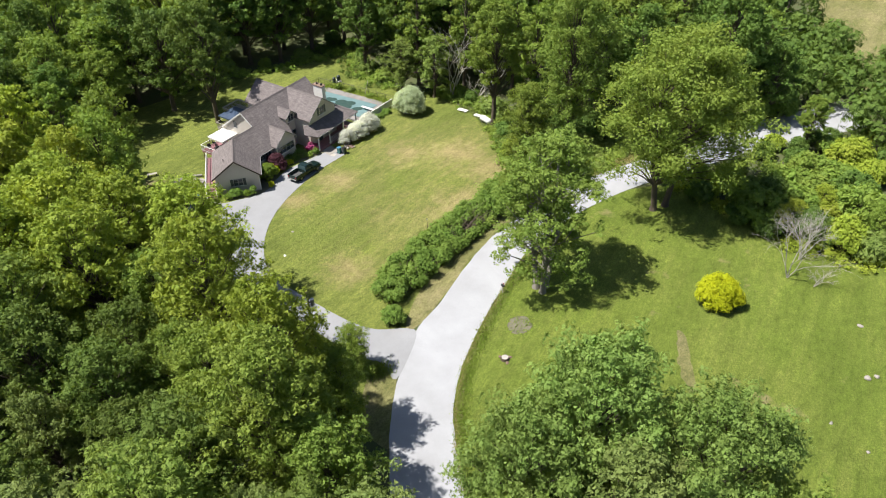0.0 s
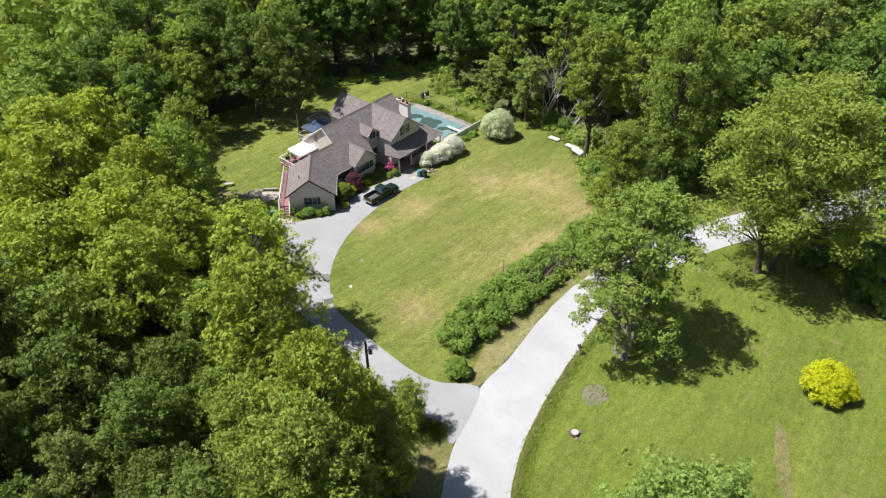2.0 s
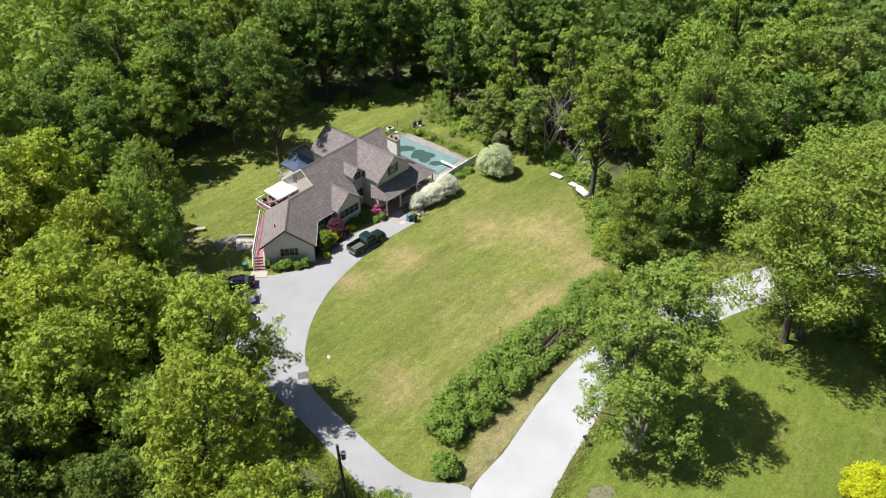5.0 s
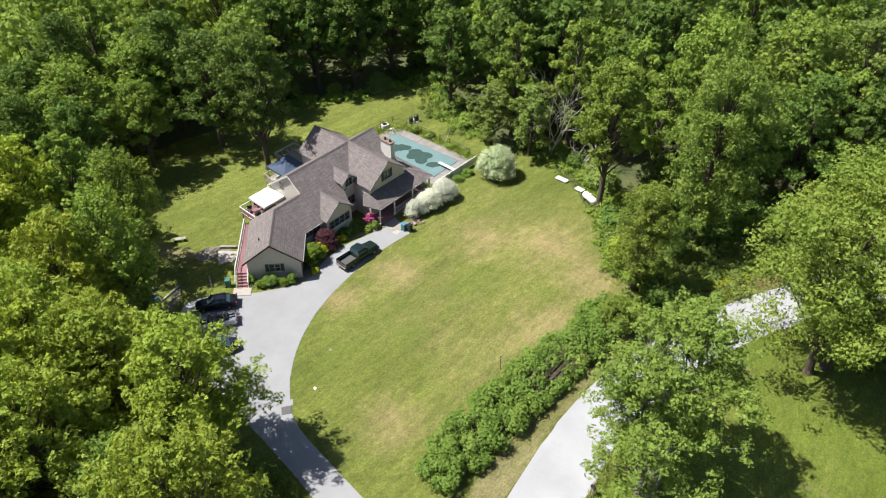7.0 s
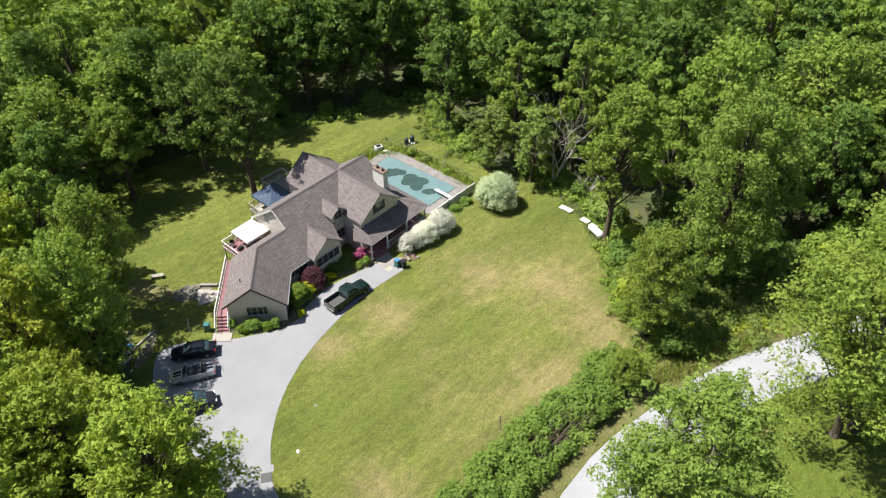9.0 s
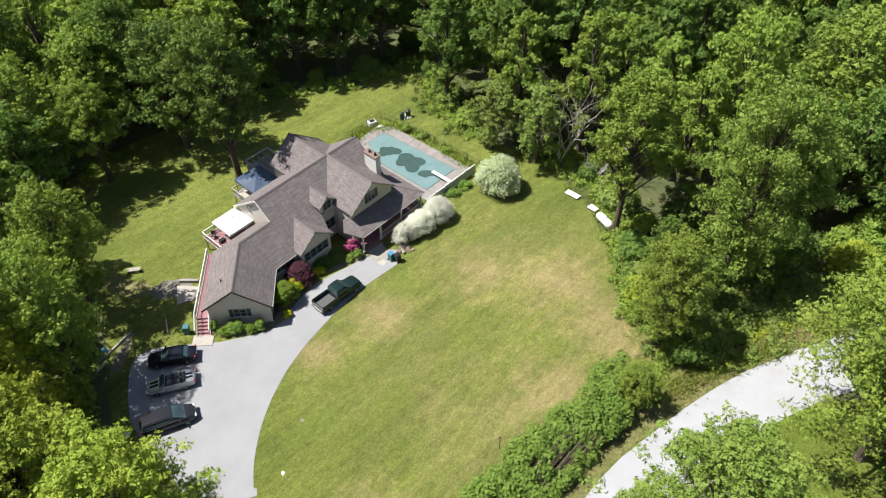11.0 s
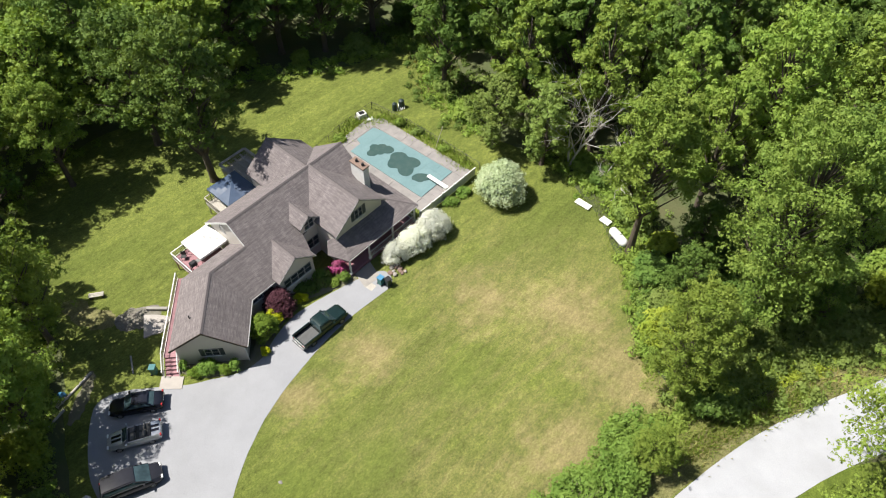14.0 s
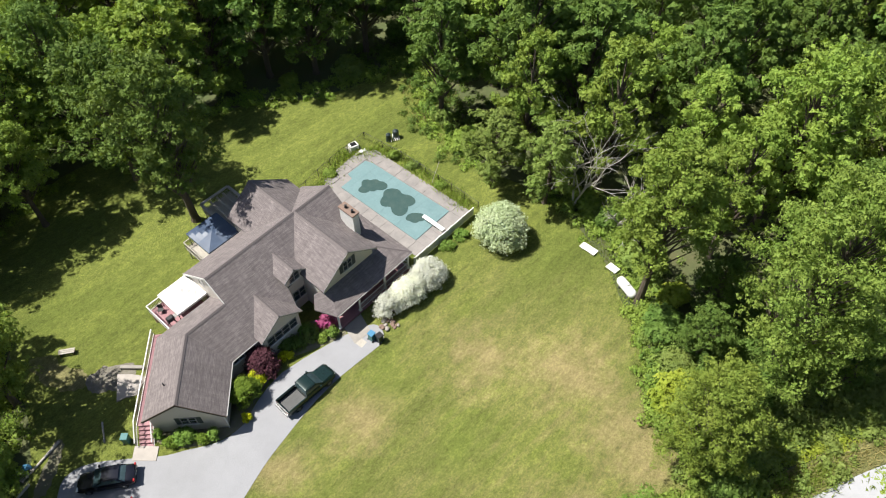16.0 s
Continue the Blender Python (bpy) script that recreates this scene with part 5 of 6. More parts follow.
# ---- vehicles ----
def loft(bm, rows):
    """Joins cross sections (x, half width, bottom, top, tuck at the top, rounding) into a closed shell."""
    rings = []
    for x, w, z0, z1, tuck, r in rows:
        r = min(r, (z1 - z0) * 0.45)
        pts = [(-w + r * 0.4, z0), (-w, z0 + r), (-w, z0 + (z1 - z0) * 0.6), (-w + tuck, z1 - r), (-w + tuck + r, z1), (0, z1 + 0.02), (w - tuck - r, z1), (w - tuck, z1 - r), (w, z0 + (z1 - z0) * 0.6), (w, z0 + r), (w - r * 0.4, z0)]
        rings.append([bm.verts.new((x, y, z)) for y, z in pts])
    for a, b in zip(rings, rings[1:]):
        for i in range(len(a)):
            j = (i + 1) % len(a)
            bm.faces.new((a[i], a[j], b[j], b[i]))
    bm.faces.new(rings[0])
    bm.faces.new(rings[-1][::-1])
    return bm


def smooth_part(name, bm, mat, parent, label=""):
    ob = part(name, bm, mat, parent, label)
    for p in ob.data.polygons:
        p.use_smooth = True
    ob.data.set_sharp_from_angle(angle=radians(38))
    return ob


def wheel(root, x, y, r):
    side = 1 if y > 0 else -1
    bm = bmesh.new()
    bmesh.ops.create_cone(bm, cap_ends=True, segments=24, radius1=r, radius2=r, depth=0.24, matrix=pose(x, y, r, 90))
    bmesh.ops.bevel(bm, geom=[e for e in bm.edges if len(e.link_faces) == 2 and any(len(f.verts) > 4 for f in e.link_faces)], offset=0.04, segments=2, affect="EDGES")
    w = smooth_part("wheel", bm, M["rubber"], root)
    bm = bmesh.new()
    bmesh.ops.create_cone(bm, cap_ends=True, segments=18, radius1=r * 0.62, radius2=r * 0.5, depth=0.06, matrix=pose(x, y + side * 0.12, r, 90 if side < 0 else -90))
    for k in range(5):
        box(bm, -r * 0.07, r * 0.07, 0, r * 0.55, -0.02, 0.02, pose(x, y + side * 0.15, r, 90) @ pose(0, 0, 0, 0, 0, 72 * k))
    part("rim", bm, M["metal"], w)


def trims(root, length, half, z, paint, front_z, rear_z):
    for s in (-1, 1):
        part("headlight", boxed(length / 2 - 0.16, length / 2 - 0.01, s * half * 0.62 - 0.17, s * half * 0.62 + 0.17, front_z, front_z + 0.15, bevel=0.02), M["lamp_clear"], root)
        part("taillight", boxed(-length / 2 - 0.005, -length / 2 + 0.12, s * half * 0.78 - 0.12, s * half * 0.78 + 0.12, rear_z, rear_z + 0.22, bevel=0.02), M["lamp_red"], root)
        part("mirror", boxed(z[0], z[0] + 0.16, s * (half + 0.1) - 0.12, s * (half + 0.1) + 0.12, z[1], z[1] + 0.17, bevel=0.03), M[paint], root)


def pickup(m):
    root = thing("pickup_truck", m, "dark green extended-cab pickup truck with an open bed", "truck")
    smooth_part("body", loft(bmesh.new(), [(-0.62, 0.93, 0.42, 1.17, 0.04, 0.1), (0.6, 0.94, 0.4, 1.17, 0.05, 0.1), (1.15, 0.94, 0.4, 1.15, 0.06, 0.12), (1.3, 0.94, 0.4, 1.12, 0.08, 0.12), (2.45, 0.92, 0.42, 1.04, 0.1, 0.14), (2.72, 0.86, 0.45, 0.95, 0.1, 0.14), (2.8, 0.78, 0.5, 0.85, 0.1, 0.1)]), M["paint_green"], root)
    smooth_part("window_glass", loft(bmesh.new(), [(-0.62, 0.86, 1.15, 1.2, 0.0, 0.02), (-0.5, 0.85, 1.15, 1.74, 0.12, 0.06), (0.55, 0.85, 1.15, 1.76, 0.13, 0.06), (1.32, 0.85, 1.1, 1.16, 0.02, 0.02)]), M["windscreen"], root)
    smooth_part("cab_roof", loft(bmesh.new(), [(-0.5, 0.72, 1.74, 1.78, 0.02, 0.02), (-0.3, 0.74, 1.74, 1.83, 0.06, 0.04), (0.4, 0.74, 1.74, 1.83, 0.06, 0.04), (0.62, 0.7, 1.72, 1.76, 0.02, 0.02)]), M["paint_green"], root)
    for s in (-1, 1):
        for x0, x1 in ((-0.58, -0.5), (0.05, 0.12), (0.55, 0.62)):
            bar("pillar", (x0, s * 0.86, 1.14), (x0 + (0.06 if x0 < 0 else -0.02), s * 0.745, 1.76), 0.06, 0.05, "paint_green", root)
        bar("pillar", (1.28, s * 0.84, 1.13), (0.58, s * 0.73, 1.76), 0.06, 0.05, "paint_green", root)
    bm = bmesh.new()
    for s in (-1, 1):
        box(bm, -2.72, -0.64, s * 0.9 - 0.06, s * 0.9 + 0.06, 0.5, 1.17, bevel=0.025)
    box(bm, -2.72, -0.64, -0.9, 0.9, 0.5, 0.62)
    box(bm, -2.78, -2.7, -0.92, 0.92, 0.55, 1.14, bevel=0.02)
    part("bed", bm, M["paint_green"], root)
    bm = boxed(-2.68, -0.66, -0.83, 0.83, 0.62, 0.65)
    for k in range(9):
        box(bm, -2.66, -0.68, -0.78 + 0.18 * k, -0.7 + 0.18 * k, 0.65, 0.67)
    part("bedliner", bm, M["bedliner"], root)
    part("bumper", boxed(-2.98, -2.8, -0.88, 0.88, 0.5, 0.66, bevel=0.03), M["metal"], root, "chrome rear bumper")
    part("bumper", boxed(2.78, 2.88, -0.84, 0.84, 0.46, 0.64, bevel=0.03), M["metal"], root)
    for x in (1.85, -1.7):
        for s in (-1, 1):
            wheel(root, x, s * 0.82, 0.38)
    trims(root, 5.56, 0.93, (0.85, 1.15), "paint_green", 0.72, 0.78)
    return root


def saloon(m, paint, label, length=4.8, van=False, open_top=False):
    root = thing("car", m, label, "car")
    h = length / 2
    if van:
        body = [(-h, 0.8, 0.4, 0.95, 0.06, 0.15), (-h + 0.15, 0.95, 0.3, 1.08, 0.05, 0.15), (0.9, 0.98, 0.28, 1.06, 0.05, 0.12), (1.5, 0.97, 0.28, 1.02, 0.08, 0.14), (h - 0.45, 0.93, 0.3, 0.88, 0.1, 0.16), (h - 0.05, 0.78, 0.38, 0.72, 0.1, 0.14), (h, 0.66, 0.42, 0.62, 0.08, 0.1)]
        glass = [(-h + 0.08, 0.88, 1.0, 1.06, 0.02, 0.02), (-h + 0.4, 0.89, 1.0, 1.66, 0.14, 0.06), (0.35, 0.9, 1.0, 1.7, 0.15, 0.06), (1.6, 0.88, 0.96, 1.03, 0.02, 0.02)]
        roof_rows = [(-h + 0.32, 0.74, 1.64, 1.7, 0.03, 0.03), (-h + 0.7, 0.78, 1.64, 1.76, 0.07, 0.05), (0.1, 0.78, 1.66, 1.77, 0.07, 0.05), (0.5, 0.72, 1.62, 1.68, 0.03, 0.03)]
        posts, wz, wr = (-1.2, -0.1), (0.95, 1.03), 0.33
    else:
        body = [(-h, 0.72, 0.42, 0.86, 0.06, 0.14), (-h + 0.12, 0.86, 0.32, 0.95, 0.06, 0.14), (-h + 0.9, 0.92, 0.27, 0.97, 0.06, 0.12), (0.6, 0.93, 0.26, 0.95, 0.06, 0.12), (1.1, 0.92, 0.26, 0.92, 0.08, 0.14), (h - 0.4, 0.88, 0.3, 0.78, 0.1, 0.16), (h - 0.05, 0.74, 0.36, 0.66, 0.1, 0.14), (h, 0.62, 0.4, 0.58, 0.08, 0.1)]
        glass = [(-h + 0.75, 0.78, 0.92, 0.98, 0.02, 0.02), (-h + 1.35, 0.8, 0.92, 1.36, 0.14, 0.06), (0.1, 0.82, 0.92, 1.38, 0.15, 0.06), (0.95, 0.8, 0.9, 0.95, 0.02, 0.02)]
        roof_rows = [(-h + 1.2, 0.62, 1.33, 1.38, 0.03, 0.03), (-h + 1.55, 0.66, 1.33, 1.43, 0.06, 0.04), (-0.1, 0.66, 1.34, 1.43, 0.06, 0.04), (0.22, 0.6, 1.3, 1.36, 0.03, 0.03)]
        posts, wz, wr = (-0.75,), (0.5, 0.95), 0.33
    smooth_part("body", loft(bmesh.new(), body), M[paint], root)
    if open_top:
        part("cockpit", boxed(-1.15, 0.45, -0.7, 0.7, 0.9, 1.0, bevel=0.04), M["seat"], root, "open cockpit with dark interior")
        for x in (-0.75, 0.05):
            for s in (-1, 1):
                bm = boxed(x - 0.22, x + 0.22, s * 0.36 - 0.25, s * 0.36 + 0.25, 0.98, 1.06, bevel=0.03)
                box(bm, x - 0.32, x - 0.2, s * 0.36 - 0.24, s * 0.36 + 0.24, 1.0, 1.34, bevel=0.04)
                part("seat", bm, M["bedliner"], root)
        bm = bmesh.new()
        prism(bm, [(0.95, -0.74, 0.93), (0.95, 0.74, 0.93), (0.42, 0.62, 1.34), (0.42, -0.62, 1.34)], (0.02, 0, 0.02))
        part("windscreen", bm, M["windscreen"], root)
        for s in (-1, 1):
            bar("pillar", (0.97, s * 0.75, 0.93), (0.43, s * 0.63, 1.36), 0.05, 0.05, paint, root)
        part("folded_roof", boxed(-1.5, -1.1, -0.68, 0.68, 0.94, 1.08, bevel=0.06), M["seat"], root)
        for s in (-0.2, 0.2):
            bm = bmesh.new()
            prism(bm, [(1.05, s - 0.12, 0.955), (1.05, s + 0.12, 0.955), (h - 0.42, s + 0.12, 0.82), (h - 0.42, s - 0.12, 0.82)], (0, 0, 0.006))
            part("stripe", bm, M["paint_black"], root, "black racing stripe")
            part("stripe", boxed(-h + 0.15, -1.5, s - 0.12, s + 0.12, 0.99, 0.998), M["paint_black"], root)
    else:
        smooth_part("window_glass", loft(bmesh.new(), glass), M["windscreen"], root)
        smooth_part("roof_panel", loft(bmesh.new(), roof_rows), M[paint], root)
        top, wide = (1.68, 0.76) if van else (1.35, 0.66)
        for s in (-1, 1):
            for x in posts:
                bar("pillar", (x, s * (0.9 if van else 0.82), 0.98), (x + 0.03, s * wide, top), 0.09, 0.05, paint, root)
            bar("pillar", (glass[3][0] - 0.02, s * (0.86 if van else 0.79), 1.0 if van else 0.94), (glass[2][0] + 0.05, s * wide, top), 0.06, 0.05, paint, root)
            bar("pillar", (glass[0][0] + 0.05, s * (0.86 if van else 0.77), 1.02 if van else 0.96), (glass[1][0], s * wide, top), 0.1, 0.06, paint, root)
    for x in (h - 0.95, -h + 0.95):
        for s in (-1, 1):
            wheel(root, x, s * (0.84 if van else 0.8), wr)
    trims(root, length, 0.92, wz, paint, 0.6, 0.74)
    part("number_plate", boxed(-h - 0.02, -h + 0.02, -0.2, 0.2, 0.62, 0.74), M["white"], root)
    return root


pickup(on_ground(-21.25, 94.5, 55.7, 0.04))
saloon(on_ground(-35.6, 83.9, 200.0, 0.04), "paint_black", "black saloon car parked half in tree shade", 4.8)
saloon(on_ground(-34.4, 80.9, 206.0, 0.04), "paint_silver", "silver open-top sports car with black stripes, parked", 4.65, open_top=True)
saloon(on_ground(-32.8, 76.9, 33.0, 0.04), "paint_van", "dark grey minivan parked at the edge of the driveway", 5.0, van=True)


# ---- pool ----
def uvp(u, v):
    p = HU * u + HV * v
    return (p.x, p.y)


pool_deck = sheet("pool_paving", [uvp(*p) for p in ((86.4, -72.2), (95.1, -72.2), (95.4, -87.4), (94.2, -88.9), (88.0, -88.4), (86.4, -86.5))], 0.05, M["pool_paving"], "worn pinkish-grey concrete paving round the pool", "paving", 0.4)
for i in range(10):
    for u0, u1 in ((86.45, 87.95), (93.6, 95.05)):
        v0, v1 = -86.9 + 1.46 * i, -86.9 + 1.46 * i + 1.43
        bm = bmesh.new()
        prism(bm, [Vector((*uvp(*p), gz(*uvp(*p)) + 0.085 + 0.008 * ((i * 7) % 3))) for p in ((u0, v0), (u1, v0), (u1, v1), (u0, v1))], (0, 0, -0.06))
        part("paving_slab", bm, M["pool_paving"], pool_deck)
for i in range(5):
    for v0, v1 in ((-88.4, -87.1), (-73.8, -72.25)):
        u0, u1 = 88.0 + 1.12 * i, 88.0 + 1.12 * i + 1.09
        bm = bmesh.new()
        prism(bm, [Vector((*uvp(*p), gz(*uvp(*p)) + 0.088)) for p in ((u0, v0), (u1, v0), (u1, v1), (u0, v1))], (0, 0, -0.06))
        part("paving_slab", bm, M["pool_paving"], pool_deck)
COVER = [(93.2, -87.0), (93.5, -85.9), (93.5, -74.0), (88.0, -73.9), (88.3, -85.9), (90.1, -86.0), (90.3, -86.9)]
bm = bmesh.new()
prism(bm, [Vector((*uvp(*p), gz(*uvp(*p)) + 0.13)) for p in COVER], (0, 0, -0.1))
pool = part("swimming_pool", bm, M["cover"], None)
tagged(pool, "swimming pool under a teal safety cover with dark rain puddles", "pool")
rng = random.Random(4)


def puddle(blobs):
    """A shallow pool of rain on the cover, with a lobed rim."""
    pts = []
    cu = sum(b[0] for b in blobs) / len(blobs)
    cv = sum(b[1] for b in blobs) / len(blobs)
    for i in range(48):
        a = 2 * math.pi * i / 48
        du, dv = math.cos(a), math.sin(a)
        far = 0.2
        for bu, bv, br in blobs:
            qu, qv = bu - cu, bv - cv
            along, off = qu * du + qv * dv, qu * dv - qv * du
            if abs(off) < br:
                far = max(far, along + math.sqrt(br * br - off * off))
        far *= 1 + 0.05 * math.sin(5 * a + cu)
        p = uvp(cu + far * du, cv + far * dv)
        pts.append(Vector((*p, gz(*p) + 0.155)))
    bm = bmesh.new()
    prism(bm, pts, (0, 0, -0.02))
    part("puddle", bm, M["puddle"], pool, "dark green rain puddle")


puddle([(90.9, -83.3, 0.95), (91.4, -82.6, 0.75), (89.8, -83.6, 0.65), (90.6, -84.0, 0.7)])
puddle([(91.3, -80.6, 1.0), (90.9, -79.2, 1.25), (91.6, -78.7, 0.95), (90.2, -78.4, 1.0), (90.2, -80.3, 0.9)])
puddle([(90.3, -76.2, 0.75), (90.0, -76.6, 0.5), (90.7, -75.8, 0.6)])
for k in range(9):
    v = -85.2 + 1.35 * k
    a, b = uvp(88.1, v), uvp(93.5, v)
    bar("strap", (*a, gz(*a) + 0.136), (*b, gz(*b) + 0.136), 0.05, 0.012, "cover", pool)
for k in range(3):
    u = 89.4 + 1.4 * k
    a, b = uvp(u, -85.8), uvp(u, -74.0)
    bar("strap", (*a, gz(*a) + 0.137), (*b, gz(*b) + 0.137), 0.05, 0.012, "cover", pool)
board = thing("diving_board", Matrix.Translation((*uvp(90.8, -72.4), gz(*uvp(90.8, -72.4)) + 0.05)) @ Matrix.Rotation(HA, 4, "Z"), "white fibreglass diving board at the pool's end", "diving board")
part("plank", boxed(-0.25, 0.25, 0.0, 3.0, 0.42, 0.49, bevel=0.02), M["white"], board)
part("stand", boxed(-0.2, 0.2, 0.1, 0.5, 0.0, 0.42, bevel=0.03), M["white"], board)
part("stand", boxed(-0.15, 0.15, 1.1, 1.3, 0.0, 0.42, bevel=0.03), M["metal"], board)
# white panel fence between porch and lawn
fence = thing("white_fence", Matrix(), "white vinyl privacy fence along the pool", "fence")
for i in range(5):
    u0, u1 = 85.4 + 1.9 * i, 87.3 + 1.9 * i
    a, b = Vector((*uvp(u0, -71.65), 0)), Vector((*uvp(u1, -71.65), 0))
    a.z, b.z = gz(a.x, a.y), gz(b.x, b.y)
    bar("panel", a + Vector((0, 0, 0.65)), b + Vector((0, 0, 0.65)), 0.05, 1.1, "white", fence)
    bar("top_rail", a + Vector((0, 0, 1.25)), b + Vector((0, 0, 1.25)), 0.1, 0.1, "white", fence)
    bar("post", a - Vector((0, 0, 0.2)), a + Vector((0, 0, 1.42)), 0.13, 0.13, "white", fence)
# wire fence round the rest
wire = thing("wire_fence", Matrix(), "dark chain-link fence round the pool garden", "fence")
line = [uvp(83.5, -88.6), uvp(90, -89.6), uvp(95.9, -89.9), uvp(96.3, -84), uvp(96.2, -78), uvp(95.9, -71.8)]
for (x0, y0), (x1, y1) in zip(line, line[1:]):
    a, b = Vector((x0, y0, gz(x0, y0))), Vector((x1, y1, gz(x1, y1)))
    n = max(1, round((b - a).length / 2.4))
    for i in range(n + 1):
        p = a.lerp(b, i / n)
        bm = bmesh.new()
        rod(bm, p - Vector((0, 0, 0.1)), p + Vector((0, 0, 1.25)), 0.035, sides=6)
        part("post", bm, M["metal_dark"], wire)
    bm = bmesh.new()
    rod(bm, a + Vector((0, 0, 1.22)), b + Vector((0, 0, 1.22)), 0.022, sides=5)
    part("rail", bm, M["metal_dark"], wire)
    bm = bmesh.new()
    k = int((b - a).length / 0.22)
    for i in range(k):
        for s in (-1, 1):
            p, q = a.lerp(b, i / k), a.lerp(b, min(1, max(0, (i + 4.6 * s) / k)))
            rod(bm, p + Vector((0, 0, 0.05)), q + Vector((0, 0, 1.2)), 0.005, sides=3)
    part("mesh", bm, M["metal_dark"], wire)
pole_p = Vector((*uvp(95.3, -78.3), gz(*uvp(95.3, -78.3))))
bm = bmesh.new()
rod(bm, pole_p, pole_p + Vector((0.7, 1.4, 2.6)), 0.03)
ob = part("skimmer_pole", bm, M["wood_grey"], None)
tagged(ob, "long pale pole leaning out over the pool fence", "pole")
pump = thing("pool_pump", on_ground(-21.0, 129.4, 30), "pool pump and filter tanks with pipes behind the fence", "pump")
for x, y, r, h in ((0, 0, 0.35, 1.0), (1.0, 0.2, 0.4, 1.1)):
    bm = bmesh.new()
    rod(bm, (x, y, 0), (x, y, h), r, r * 0.9, 14)
    rod(bm, (x, y, h), (x, y, h + 0.2), r * 0.9, r * 0.3, 14)
    part("filter_tank", bm, M["plastic_dark"], pump)
for k in range(5):
    bm = bmesh.new()
    rod(bm, (0.2 + 0.25 * k, -0.5, 0.15), (0.4 + 0.25 * k, 0.5, 0.35 + 0.1 * (k % 2)), 0.05)
    part("pipe", bm, M["white"], pump)
heater = thing("pool_heater", on_ground(-24.9, 127.4, 40), "white metal pool heater with a dark top grille", "heater")
part("case", boxed(-0.55, 0.55, -0.45, 0.45, 0.05, 0.7, bevel=0.04), M["white"], heater)
part("grille", boxed(-0.35, 0.35, -0.3, 0.3, 0.7, 0.75), M["metal_dark"], heater)
part("base", boxed(-0.8, 0.8, -0.7, 0.7, -0.2, 0.06), M["concrete"], heater)
part("tray", boxed(0.3, 1.1, -1.3, -0.8, 0.0, 0.2, bevel=0.03), M["white"], heater)

# ---- garden plants round the house ----
for i, row in enumerate((
    (-32.9, 88.35, 0.45, 0.45, 1.3, 14, 0.2, 900, 0.12, "leaf_hedge", "small upright green conifer against the garage"),
    (-30.6, 88.5, 1.2, 0.95, 1.4, 40, 0.28, 3600, 0.12, "leaf_hedge", "clipped round green bush in front of the garage"),
    (-31.7, 87.8, 0.75, 0.65, 0.95, 24, 0.22, 1800, 0.11, "leaf_lime", "low yellow-green bush in front of the garage"),
    (-29.0, 88.6, 0.7, 0.6, 1.0, 24, 0.22, 1800, 0.11, "leaf_lime", "low yellow-green bush in front of the garage"),
    (-28.1, 89.1, 0.55, 0.55, 1.45, 20, 0.22, 1400, 0.12, "leaf_hedge", "small upright green conifer against the garage"),
    (-26.6, 93.2, 1.6, 1.6, 2.7, 60, 0.38, 6000, 0.17, "leaf_lime", "rounded green bush beside the driveway"),
    (-26.1, 95.0, 0.95, 0.9, 1.7, 26, 0.3, 2200, 0.13, "leaf_yellow", "yellow-green bush beside the driveway"),
    (-26.05, 96.4, 1.75, 1.7, 2.6, 70, 0.4, 7000, 0.16, "leaf_red", "round dark red Japanese maple"),
    (-25.9, 91.1, 0.5, 0.45, 0.9, 12, 0.2, 900, 0.12, "leaf_yellow", "small yellow-green bush beside the driveway"),
    (-24.3, 97.8, 0.85, 0.6, 0.75, 20, 0.22, 1500, 0.11, "leaf_yellow", "low golden bush beside the driveway"),
    (-24.1, 99.2, 1.5, 0.8, 1.1, 12, 0.4, 1100, 0.18, "leaf_dark", "low dark green bush under the windows"),
    (-21.3, 101.9, 1.15, 0.8, 1.5, 12, 0.4, 1300, 0.17, "leaf_pink", "rhododendron in full pink flower beside the porch"),
    (-20.5, 100.9, 0.7, 0.65, 1.1, 8, 0.3, 700, 0.16, "leaf_hedge", "small clipped green bush beside the porch"),
    (-22.1, 101.1, 0.9, 0.7, 0.8, 9, 0.3, 700, 0.18, "leaf_olive", "loose leafy plants in the front bed"),
    (-23.4, 101.0, 1.0, 0.7, 1.0, 14, 0.32, 1500, 0.15, "leaf_hedge", "loose leafy plants in the front bed"),
    (-21.6, 100.3, 0.8, 0.6, 0.7, 12, 0.28, 1200, 0.13, "leaf", "loose leafy plants in the front bed"),
    (-24.8, 98.8, 0.9, 0.6, 0.8, 12, 0.3, 1200, 0.14, "leaf_hedge", "low dark green bush under the windows"),
    (-22.8, 100.0, 0.8, 0.6, 0.6, 8, 0.3, 500, 0.18, "leaf_olive", "loose leafy plants in the front bed"),
    (-10.2, 115.2, 1.0, 0.8, 0.8, 9, 0.35, 600, 0.22, "leaf_hedge", "low green growth along the white fence"),
    (-11.3, 113.5, 1.1, 0.7, 0.7, 9, 0.35, 600, 0.22, "leaf_hedge", "low green growth along the white fence"),
    (-26.6, 122.5, 0.91, 0.56, 0.63, 10, 0.4, 700, 0.25, "leaf", "weedy growth along the pool fence"),
    (-27.2, 119.5, 0.91, 0.56, 0.56, 10, 0.4, 700, 0.25, "leaf_olive", "weedy growth along the pool fence"),
    (-19.8, 126.4, 0.7, 0.49, 1, 9, 0.4, 700, 0.22, "leaf", "weedy growth along the pool fence"),
    (-17.3, 125.2, 0.84, 0.49, 0.7, 9, 0.4, 700, 0.22, "leaf_olive", "weedy growth along the pool fence"),
    (-13.6, 122.4, 0.84, 0.49, 0.56, 9, 0.4, 600, 0.22, "leaf", "weedy growth along the pool fence"),
)):
